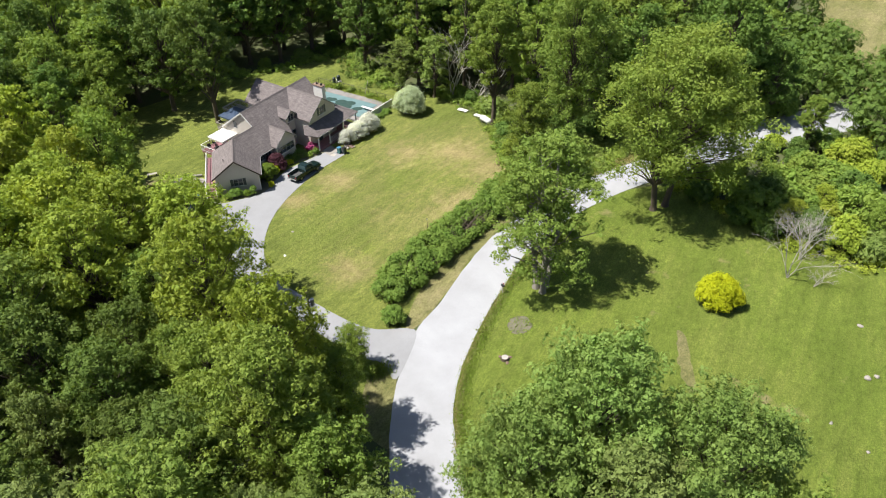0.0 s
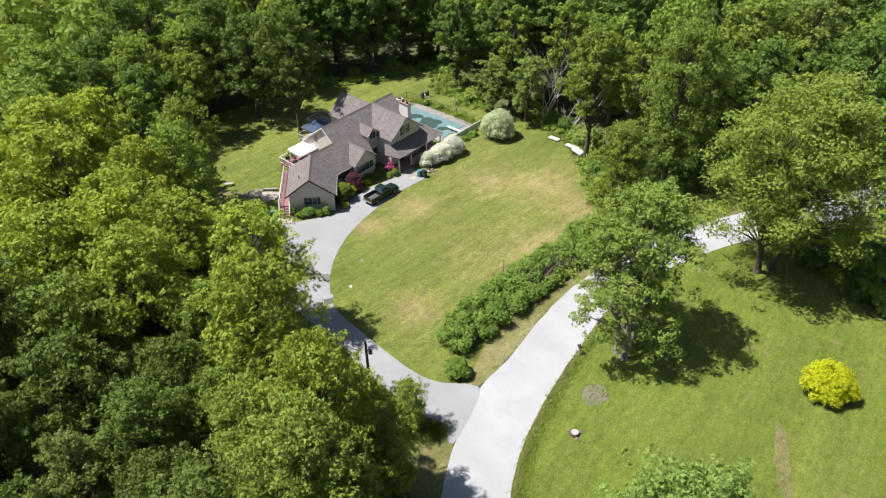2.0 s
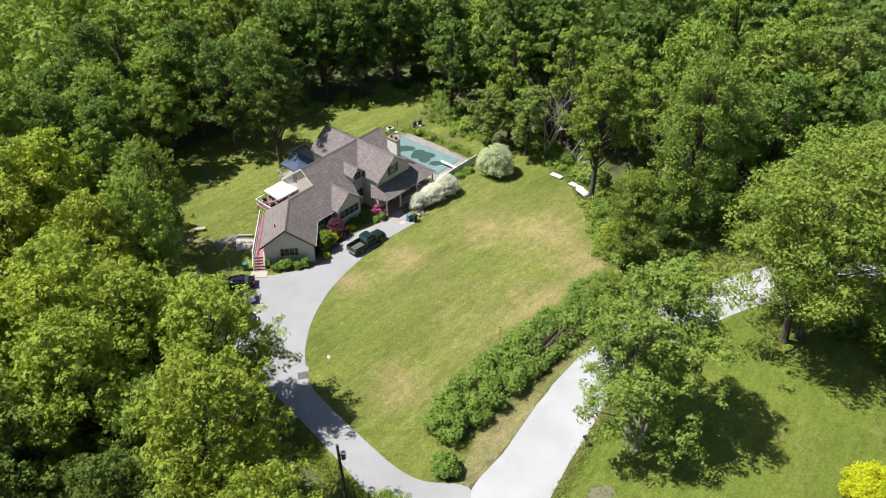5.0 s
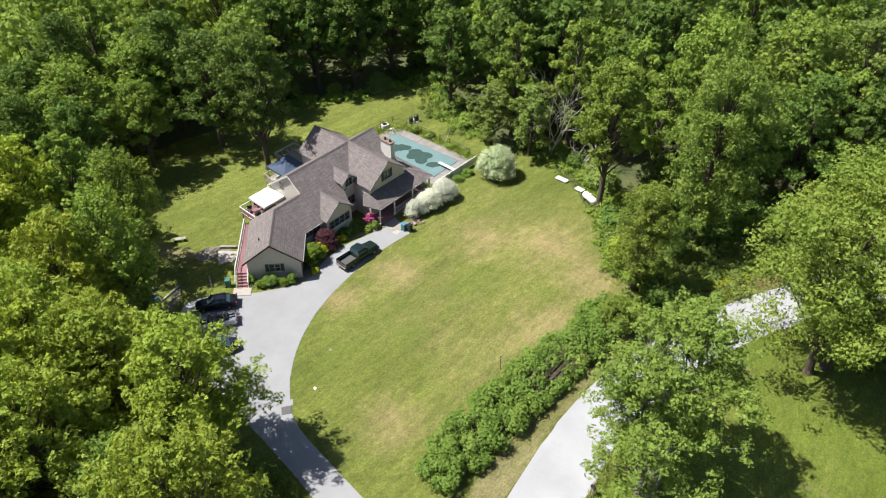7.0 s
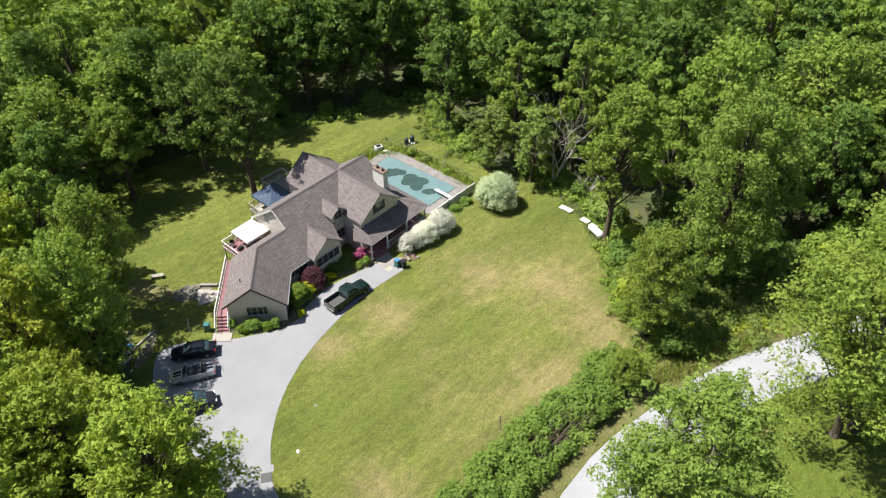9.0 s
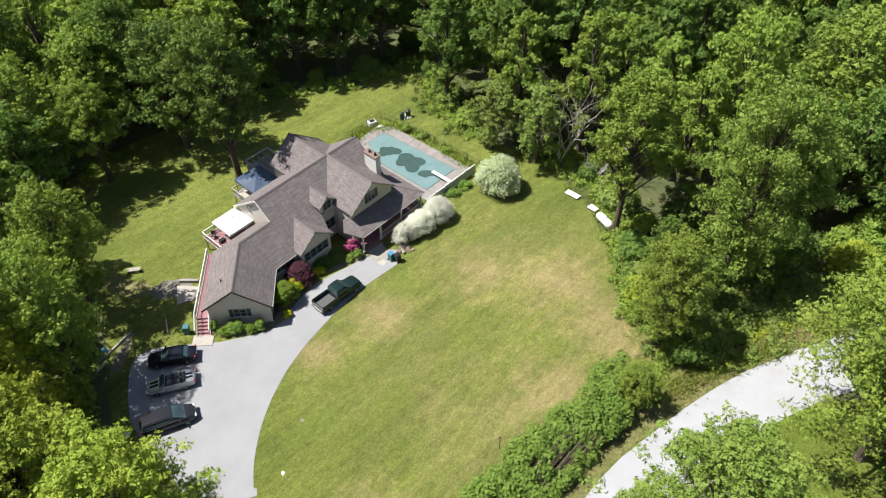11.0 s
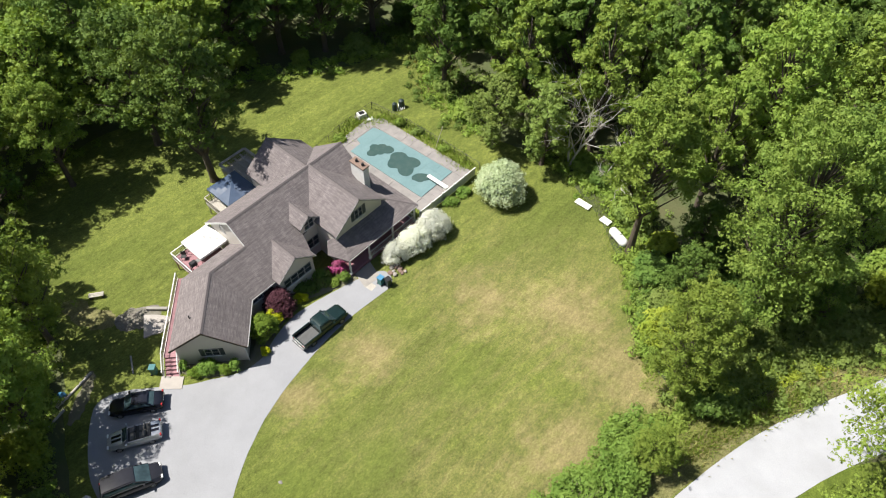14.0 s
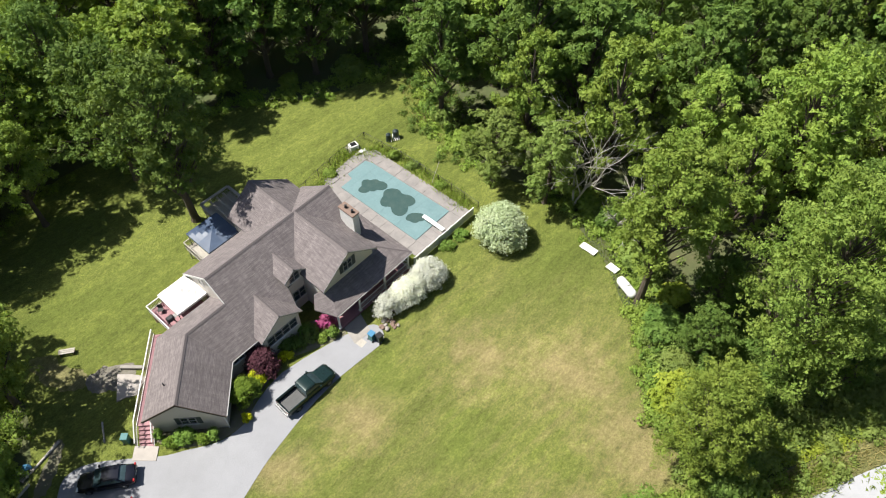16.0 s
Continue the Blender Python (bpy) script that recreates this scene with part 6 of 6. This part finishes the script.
    bush("bush", *row, 30 if row[0] > -20 else 10, seed=200 + i)
sheet("bed_front", smooth_line([(-25.3, 97.6), (-23.2, 98.3), (-20.6, 100.1), (-19.3, 101), (-20.3, 103), (-23.2, 102.2), (-25.6, 99.4)], 3, True), 0.025, M["mulch"], "planted bed of dark mulch along the house front", "bed")
sheet("bed_garage", smooth_line([(-33.2, 87.9), (-30.5, 87.7), (-27.6, 88.9), (-26.0, 90.7), (-25.7, 93), (-25.2, 95.6), (-26.5, 97.8), (-28.2, 95), (-27.2, 90.6), (-33, 89)], 3, True), 0.05, M["mulch"], "planted bed of dark mulch along the garage", "bed")
ob = sheet("stair_pad", [(-34.5, 85.9), (-32.4, 86.2), (-32.7, 87.5), (-34.8, 87.2)], 0.1, M["pale_concrete"], "pale concrete pad at the foot of the deck stairs", "pad", 0.2)
sheet("ramp_pad", [(-38.3, 91.0), (-37.7, 91.5), (-36.8, 91.9), (-36.6, 93.9), (-38.2, 93.9), (-39.5, 93.7)], 0.15, M["pale_concrete"], "weathered concrete ramp beside the deck", "ramp", 0.3)
sheet("gravel_patch", smooth_line([(-42.2, 92.6), (-41.0, 91.6), (-39.6, 92.0), (-38.3, 92.6), (-37.9, 94.4), (-38.8, 95.2), (-40.2, 94.6), (-41.4, 94.2)], 5, True), 0.03, M["gravel"], "patch of grey gravel beside the ramp", "gravel", wobble=0.12)
sheet("worn_ground", smooth_line([(-48.5, 93.6), (-46, 91.8), (-43.5, 91.4), (-42.0, 92.4), (-42.8, 93.6), (-45.2, 94.0), (-47, 94.8)], 6, True), 0.022, M["verge"], "worn patch of bare sandy soil in the grass", "soil", wobble=0.2)
sheet("worn_ground", smooth_line([(-42.0, 86.6), (-41.2, 86.4), (-40.6, 84.4), (-40.5, 82.0), (-41.3, 81.2), (-41.7, 83.4)], 5, True), 0.022, M["mulch"], "worn strip of bare brown soil beside the pallet", "soil", wobble=0.15)
sheet("porch_walk", [uvp(75.2, -71.5), uvp(77.4, -71.5), uvp(76.6, -69.2), uvp(74.6, -69.4)], 0.06, M["concrete"], "concrete walk from the driveway to the porch", "path")
sheet("mat", [(-18.2, 100.3), (-17.5, 99.9), (-17.1, 100.6), (-17.8, 101)], 0.055, M["wood_grey"], "tan mat lying on the driveway", "mat", 0.02)
sheet("worn_ground", smooth_line([(25.0, 48.5), (25.9, 48.8), (26.4, 52), (26.9, 56.4), (26.2, 57.4), (25.4, 54.5), (25.0, 51.5)], 6, True), 0.02, M["verge"], "worn strip of dry grass in the lawn", "soil", wobble=0.16)
sheet("garden_patch", smooth_line([(7.4, 58.5), (8.2, 57.4), (9.5, 57.9), (10.1, 59.2), (9.3, 60.6), (8.1, 60.3), (7.7, 59.6)], 6, True), 0.025, M["mulch"], "small bed of grey-brown mulch in the lawn", "bed", wobble=0.22)
plate = thing("drain_plate", on_ground(-22.75, 70.3, 20, 0.045), "dark steel drain plate set in the driveway's edge", "plate")
part("plate", boxed(-0.5, 0.5, -0.5, 0.5, 0.0, 0.03, bevel=0.01), M["bedliner"], plate)
part("collar", boxed(-0.7, 0.7, 0.55, 1.3, -0.01, 0.01), M["asphalt"], plate)
grill = thing("barbecue_grill", Matrix.Translation(house_world(64.1, -83.3, DZ)) @ Matrix.Rotation(HA, 4, "Z"), "black barbecue grill on the back deck", "grill")
part("firebox", boxed(-0.35, 0.35, -0.28, 0.28, 0.75, 1.0, bevel=0.05), M["metal_dark"], grill)
part("hood", boxed(-0.36, 0.36, -0.29, 0.29, 1.0, 1.25, bevel=0.1), M["metal_dark"], grill)
for gx in (-0.3, 0.3):
    for gy in (-0.22, 0.22):
        part("leg", boxed(gx - 0.03, gx + 0.03, gy - 0.03, gy + 0.03, 0.0, 0.75), M["metal_dark"], grill)
part("side_shelf", boxed(0.36, 0.75, -0.22, 0.22, 0.92, 0.96), M["metal"], grill)
for cu_, cv_, ct in ((64.2, -85.3, 20), (65.6, -85.6, 100)):
    ch = thing("deck_chair", Matrix.Translation(house_world(cu_, cv_, DZ)) @ pose(0, 0, 0, 0, 0, ct), "dark folding chair on the back deck", "chair", "deck chairs")
    part("seat", boxed(-0.25, 0.25, -0.25, 0.25, 0.4, 0.45, bevel=0.02), M["seat"], ch)
    part("backrest", boxed(-0.25, 0.25, 0.22, 0.28, 0.45, 0.95, bevel=0.02), M["seat"], ch)
    for gx in (-0.22, 0.22):
        for gy in (-0.22, 0.22):
            part("leg", boxed(gx - 0.02, gx + 0.02, gy - 0.02, gy + 0.02, 0.0, 0.4), M["metal_dark"], ch)


# ---- loose things ----
def bin_(x, y, turn, mat, lid, label):
    root = thing("wheelie_bin", on_ground(x, y, turn, 0.02), label, "bin")
    bm = bmesh.new()
    loft(bm, [(-0.26, 0.26, 0.06, 1.0, 0.0, 0.03), (0.26, 0.28, 0.06, 1.0, 0.0, 0.03)])
    part("body", bm, M[mat], root)
    part("lid", boxed(-0.32, 0.32, -0.33, 0.33, 1.0, 1.08, bevel=0.03), M[lid], root)
    for s in (-1, 1):
        bm = bmesh.new()
        bmesh.ops.create_cone(bm, cap_ends=True, segments=14, radius1=0.1, radius2=0.1, depth=0.06, matrix=pose(-0.24, s * 0.3, 0.1, 90))
        part("wheel", bm, M["rubber"], root)
    return root


bin_(-16.7, 101.0, 60, "plastic_teal", "plastic_blue", "dark green bin with a blue lid beside the driveway")
bin_(-15.9, 100.9, 50, "plastic_dark", "metal_dark", "black wheeled dustbin at the end of the driveway")
bin_(-35.6, 87.5, 10, "plastic_teal", "plastic_teal", "teal dustbin beside the deck stairs")


def stone(name, x, y, r, mat, label, seed, lift=0.0, category="stone"):
    bm = bmesh.new()
    bmesh.ops.create_icosphere(bm, subdivisions=2, radius=r)
    rg = random.Random(seed)
    ph = [rg.uniform(0, 6) for _ in range(3)]
    for v in bm.verts:
        k = 1 + 0.16 * math.sin(3 * v.co.x / r + ph[0]) + 0.14 * math.sin(4 * v.co.y / r + ph[1])
        v.co = Vector((v.co.x * k, v.co.y * k * 0.85, v.co.z * 0.55 * k))
    ob = part(name, bm, M[mat], None)
    ob.matrix_world = on_ground(x, y, seed * 50, r * 0.22 + lift)
    return tagged(ob, label, category)


rg = random.Random(8)
for i in range(22):
    tagged(stone("stone", -15.3 + rg.uniform(-0.9, 0.9), 102.9 + rg.uniform(-0.9, 0.9), rg.uniform(0.15, 0.32), "brick" if i % 3 else "stone", "rough reddish stone in a heap beside the porch", i, rg.uniform(0, 0.15)), group="heap of stones")
stone("stone", -20.7, 73.4, 0.22, "white", "small white stone lying on the lawn", 31)
stone("stone", -20.6, 78.9, 0.2, "concrete", "small pale stone lying on the lawn", 32)
for x, y, r in ((43.6, 49.7, 0.35), (44.7, 49.9, 0.3), (39.4, 40.5, 0.2), (37.5, 44, 0.2), (46.5, 57.5, 0.3)):
    stone("stone", x, y, r, "stone", "pale stone lying in the grass", int(x))
stump = thing("tree_stump", on_ground(6.7, 53.6), "cut tree stump with pale wood on the lawn", "stump")
bm = bmesh.new()
rod(bm, (0, 0, -0.1), (0, 0, 0.35), 0.5, 0.4, 12)
part("bark", bm, M["bark"], stump)
bm = bmesh.new()
rod(bm, (0, 0, 0.33), (0, 0, 0.36), 0.37, 0.37, 12)
part("cut_face", bm, M["pale_bark"], stump)
for i, (dx, dy) in enumerate(((0.6, 0.3), (-0.5, 0.4), (0.2, -0.6))):
    stone("stone", 6.7 + dx, 53.6 + dy, 0.22, "brick", "stone set beside the tree stump", 50 + i)
tank = thing("propane_tank", on_ground(7.3, 110.2, 125), "white horizontal propane tank on feet at the wood's edge", "tank")
bm = bmesh.new()
bmesh.ops.create_uvsphere(bm, u_segments=20, v_segments=12, radius=0.5)
for v in bm.verts:
    v.co = Vector((v.co.z + (0.85 if v.co.z > 0 else -0.85), v.co.y, v.co.x + 0.75))
smooth_part("shell", bm, M["white"], tank)
part("dome", boxed(-0.2, 0.2, -0.18, 0.18, 1.2, 1.4, bevel=0.05), M["white"], tank)
for x in (-0.7, 0.7):
    part("foot", boxed(x - 0.1, x + 0.1, -0.4, 0.4, -0.05, 0.35), M["metal"], tank)
for x, y, turn, long in ((3.5, 115.2, 145, 0.95), (6.0, 112.9, 140, 0.62)):
    p = thing("board", on_ground(x, y, turn, 0.02), "white painted board lying on two bearers in the grass", "board", "white boards")
    part("sheet", boxed(-long, long, -0.42, 0.42, 0.22, 0.27, bevel=0.01), M["white"], p)
    for s in (-0.6 * long, 0.6 * long):
        part("bearer", boxed(s - 0.06, s + 0.06, -0.38, 0.38, -0.02, 0.22), M["wood_grey"], p)
post = thing("post", on_ground(-2.1, 78.5), "dark lamp post with a small lantern beside the hedge", "post")
bm = bmesh.new()
rod(bm, (0, 0, -0.2), (0, 0, 1.7), 0.04, 0.035, 8)
part("shaft", bm, M["wood_dark"], post)
part("lantern", boxed(-0.07, 0.07, -0.07, 0.07, 1.7, 1.86, bevel=0.02), M["metal"], post)
part("cap", boxed(-0.09, 0.09, -0.09, 0.09, 1.86, 1.9, bevel=0.02), M["metal_dark"], post)
mail = thing("mailbox", on_ground(7.2, 64.8, 40), "dark mailbox on a post at the roadside", "mailbox")
part("post", boxed(-0.05, 0.05, -0.05, 0.05, -0.1, 1.05), M["wood_grey"], mail)
part("box", boxed(-0.13, 0.13, -0.28, 0.28, 1.05, 1.32, bevel=0.05), M["metal_dark"], mail)
part("flag", boxed(0.13, 0.15, -0.05, 0.12, 1.25, 1.45), M["lamp_red"], mail)

# utility pole and its wires
px, py = -14.0, 55.6
upole = thing("utility_pole", pose(px, py, gz(px, py)), "dark wooden utility pole with a transformer and wires", "utility pole")
bm = bmesh.new()
rod(bm, (0, 0, -0.3), (-0.15, 0.05, 8.7), 0.17, 0.12, 10)
part("shaft", bm, M["wood_dark"], upole)
bm = bmesh.new()
rod(bm, (0.3, 0, 7.0), (0.3, 0, 7.8), 0.22, 0.22, 12)
part("transformer", bm, M["metal"], upole)
part("bracket", boxed(-0.1, 0.35, -0.04, 0.04, 7.3, 7.4), M["metal_dark"], upole)


def cable(name, a, b, sag, label):
    a, b = Vector(a), Vector(b)
    cu = bpy.data.curves.new(name, "CURVE")
    cu.dimensions, cu.bevel_depth, cu.bevel_resolution = "3D", 0.022, 1
    sp = cu.splines.new("POLY")
    sp.points.add(16)
    for i in range(17):
        t = i / 16
        p = a.lerp(b, t) - Vector((0, 0, sag * 4 * t * (1 - t)))
        sp.points[i].co = (*p, 1)
    cu.materials.append(M["metal_dark"])
    ob = new(name, cu)
    return tagged(ob, label, "wire")


topz = gz(px, py) + 8.6
cable("power_wire", (px - 0.1, py, topz), (-4.0, 20, gz(-4, 20) + 8.5), 0.8, "black overhead power wire between poles")
cable("power_wire", (px - 0.1, py, topz - 0.5), (-3.2, 20, gz(-4, 20) + 8.0), 0.9, "black overhead power wire between poles")

# timber things in the back garden
kerb = thing("retaining_block", on_ground(-38.4, 94.55, 8), "low weathered concrete block beside the ramp", "block")
part("block", boxed(-1.1, 1.1, -0.17, 0.17, -0.05, 0.4, bevel=0.05), M["concrete"], kerb)
bench = thing("garden_bench", on_ground(-45.3, 95.2, 20), "weathered pale wooden bench on the back lawn", "bench")
for k in range(3):
    part("slat", boxed(-0.75, 0.75, -0.28 + 0.2 * k, -0.12 + 0.2 * k, 0.42, 0.47), M["wood_grey"], bench)
for s in (-0.6, 0.6):
    part("leg", boxed(s - 0.05, s + 0.05, -0.25, 0.25, -0.03, 0.42), M["wood_dark"], bench)
for x0, y0, x1, y1, r in ((-38.7, 88.9, -37.6, 87.1, 0.09), (-41.6, 86.6, -42.6, 83.6, 0.13), (-42.2, 82.6, -42.8, 80.6, 0.12), (11.2, 106.1, 14.4, 102.1, 0.12), (2.6, 120.2, 4.4, 117.6, 0.07)):
    bm = bmesh.new()
    rod(bm, (x0, y0, gz(x0, y0) + r), (x1, y1, gz(x1, y1) + r), r, r * 0.8, 8)
    tagged(part("log", bm, M["pale_bark"], None), "bare pale log lying in the grass", "log")
pallet = thing("pallet", on_ground(-43.2, 83.4, 70), "grey slatted wooden pallet with a blue cloth on it", "pallet")
for k in range(6):
    part("slat", boxed(-0.6, 0.6, -0.6 + 0.22 * k, -0.46 + 0.22 * k, 0.14, 0.17), M["wood_grey"], pallet)
for k in (-0.55, 0, 0.55):
    part("bearer", boxed(k - 0.05, k + 0.05, -0.6, 0.6, -0.03, 0.14), M["wood_grey"], pallet)
bm = bmesh.new()
bmesh.ops.create_icosphere(bm, subdivisions=2, radius=0.4)
for v in bm.verts:
    v.co = Vector((v.co.x * (1 + 0.2 * math.sin(9 * v.co.y)), v.co.y * 0.8, v.co.z * 0.5 + 0.06 * math.sin(11 * v.co.x)))
ob = part("cloth", bm, M["plastic_blue"], None)
ob.matrix_world = on_ground(-43.1, 83.9, 0, 0.3)
tagged(ob, "crumpled blue tarpaulin bundle on a pallet", "tarpaulin")
bm = bmesh.new()
bmesh.ops.create_icosphere(bm, subdivisions=2, radius=0.42)
for v in bm.verts:
    v.co = Vector((v.co.x * (1.1 + 0.25 * math.sin(8 * v.co.y)), v.co.y * 0.85, v.co.z * 0.6 + 0.07 * math.sin(10 * v.co.x)))
ob = part("sack", bm, M["canopy_white"], None)
ob.matrix_world = on_ground(-36.3, 75.0, 30, 0.12)
tagged(ob, "pale crumpled plastic sack lying beside the driveway", "sack")
# ---- bare dead tree and fallen limbs ----
def bare_tree(name, x, y, h, seed, label, lean=0.0, thick=0.16, mat="pale_bark", levels=4, spread=0.75):
    root = thing(name, on_ground(x, y), label, "dead tree")
    rg = random.Random(seed)
    bm = bmesh.new()

    def grow(p, d, length, r, lv):
        q = p + d * length
        mid = p.lerp(q, 0.5) + Vector((rg.uniform(-1, 1), rg.uniform(-1, 1), rg.uniform(-0.3, 1))) * length * 0.08
        rod(bm, p, mid, r, r * 0.82, 5)
        rod(bm, mid, q, r * 0.82, r * 0.6, 5)
        if lv == 0:
            return
        for k in range(3 if lv > 1 else 3):
            e = (d + Vector((rg.uniform(-1, 1), rg.uniform(-1, 1), rg.uniform(-0.5, 0.7))) * spread).normalized()
            grow(q if k < 2 else mid, e, length * rg.uniform(0.6, 0.85), r * 0.55, lv - 1)

    for k in range(3):
        a = k * 2.1 + seed
        grow(Vector((0, 0, -0.1)), Vector((0.3 * math.cos(a) + lean, 0.3 * math.sin(a), 1)).normalized(), h * 0.36, thick, levels)
    part("branch", bm, M[mat], root)
    return root


bare_tree("dead_tree", 41.8, 66.4, 9.6, 3, "bare dead tree with pale grey branches on the lawn", 0.05, 0.075, levels=4, spread=0.8)
bare_tree("dead_tree", 44.6, 70.0, 6.5, 5, "bare grey dead brush at the lawn's edge", 0.25, 0.08, levels=5, spread=0.8)
bare_tree("dead_tree", 44.2, 64.6, 3.4, 7, "bare grey dead brush on the lawn", 0.8, 0.05, levels=4, spread=1.1)
bare_tree("dead_tree", 1.6, 121.5, 13.0, 9, "bare dead tree with pale limbs in the woods", 0.2, 0.16, levels=4, spread=0.7)
bare_tree("dead_tree", 6.2, 118.0, 9.0, 12, "bare dead tree with pale limbs in the woods", 0.5, 0.15, levels=4, spread=0.9)

# ---- tall grass and weeds ----
def tufts(name, pts, n, spread, h, mat, label, seed):
    """Blades of uncut grass scattered along a line."""
    r = np.random.RandomState(seed)
    p = np.array(pts, float)
    i = r.randint(0, len(p) - 1, n)
    f = r.random(n)[:, None]
    c = p[i] * (1 - f) + p[i + 1] * f + r.normal(scale=spread, size=(n, 2))
    z = gz(c[:, 0], c[:, 1])
    a = r.random(n) * 6.283
    hh = h * (0.5 + r.random(n))
    w = 0.03 + 0.03 * r.random(n)
    d = np.c_[np.cos(a), np.sin(a)]
    ln = r.normal(scale=0.45, size=(n, 2)) * hh[:, None]
    v = np.empty((n, 4, 3))
    v[:, 0] = np.c_[c - d * w[:, None], z]
    v[:, 1] = np.c_[c + d * w[:, None], z]
    v[:, 2] = np.c_[c + ln + d * w[:, None] * 0.25, z + hh]
    v[:, 3] = np.c_[c + ln - d * w[:, None] * 0.25, z + hh]
    ob = new(name, blades(name, v.reshape(-1, 3), M[mat], 4))
    return tagged(ob, label, "grass", kind="stuff")


tufts("weeds", [(10.6, 93), (10.0, 100), (8.4, 106.5), (6.4, 113.5), (3, 119.5), (-3, 123.5)], 3500, 0.7, 0.25, "grass", "weeds and tall grass along the wood's edge", 3)
tufts("weeds", [(-27.5, 119), (-25.8, 126), (-21, 127.8), (-14, 123), (-10, 119.5)], 2500, 0.6, 0.4, "grass", "weeds along the pool fence", 4)
tufts("weeds", [(13, 86.5), (17, 89.5), (21, 92), (25, 94.2)], 3000, 0.6, 0.4, "grass", "tall grass on the bank beside the road", 5)
tufts("weeds", [(-16, 134), (-18, 142), (-21, 147)], 2500, 1.2, 0.6, "grass_dry", "tall dry grass at the wood's edge", 6)
tufts("driveway_grass", [(-6, 52.5), (-8, 52), (-12, 55), (-17, 59), (-22, 63)], 4000, 0.6, 0.3, "grass", "uncut grass along the driveway", 7)
tufts("weeds", [(7.6, 58.6), (9.0, 57.8), (9.8, 59.2), (8.4, 60.2)], 260, 0.5, 0.2, "grass", "weeds on the bed in the lawn", 8)
sheet("verge_bank", smooth_line([(11.8, 83.2), (14.8, 85.4), (18.3, 88.7), (25, 93.1), (33, 97.5), (40, 101.2), (39, 103.2), (32, 99.6), (24, 95.4), (17.4, 91.2), (13.4, 87.4), (11.2, 84.8)], 4, True), 0.024, M["verge"], "bank of tall dry grass beside the road", "verge", wobble=0.12)
tufts("bank_grass", [(13, 86), (17.2, 89.6), (24.4, 94.2), (32, 98.4), (38, 101.8)], 3000, 0.6, 0.35, "grass_dry", "tall dry grass on the bank beside the road", 9)
tufts("verge_grass", [(2.4, 37), (1.9, 42), (1.9, 47), (2.8, 52.4), (4.9, 58.5), (8.1, 65.8), (11.6, 72.6)], 9000, 0.4, 0.17, "grass", "strip of tall uncut grass along the road's edge", 21)
tufts("verge_grass", [(1.7, 37), (1.3, 42), (1.3, 47), (2.2, 52.4), (4.3, 58.6), (7.5, 66), (11.1, 72.9)], 2600, 0.16, 0.14, "grass_dry", "line of dry straw-coloured grass along the road's edge", 22)
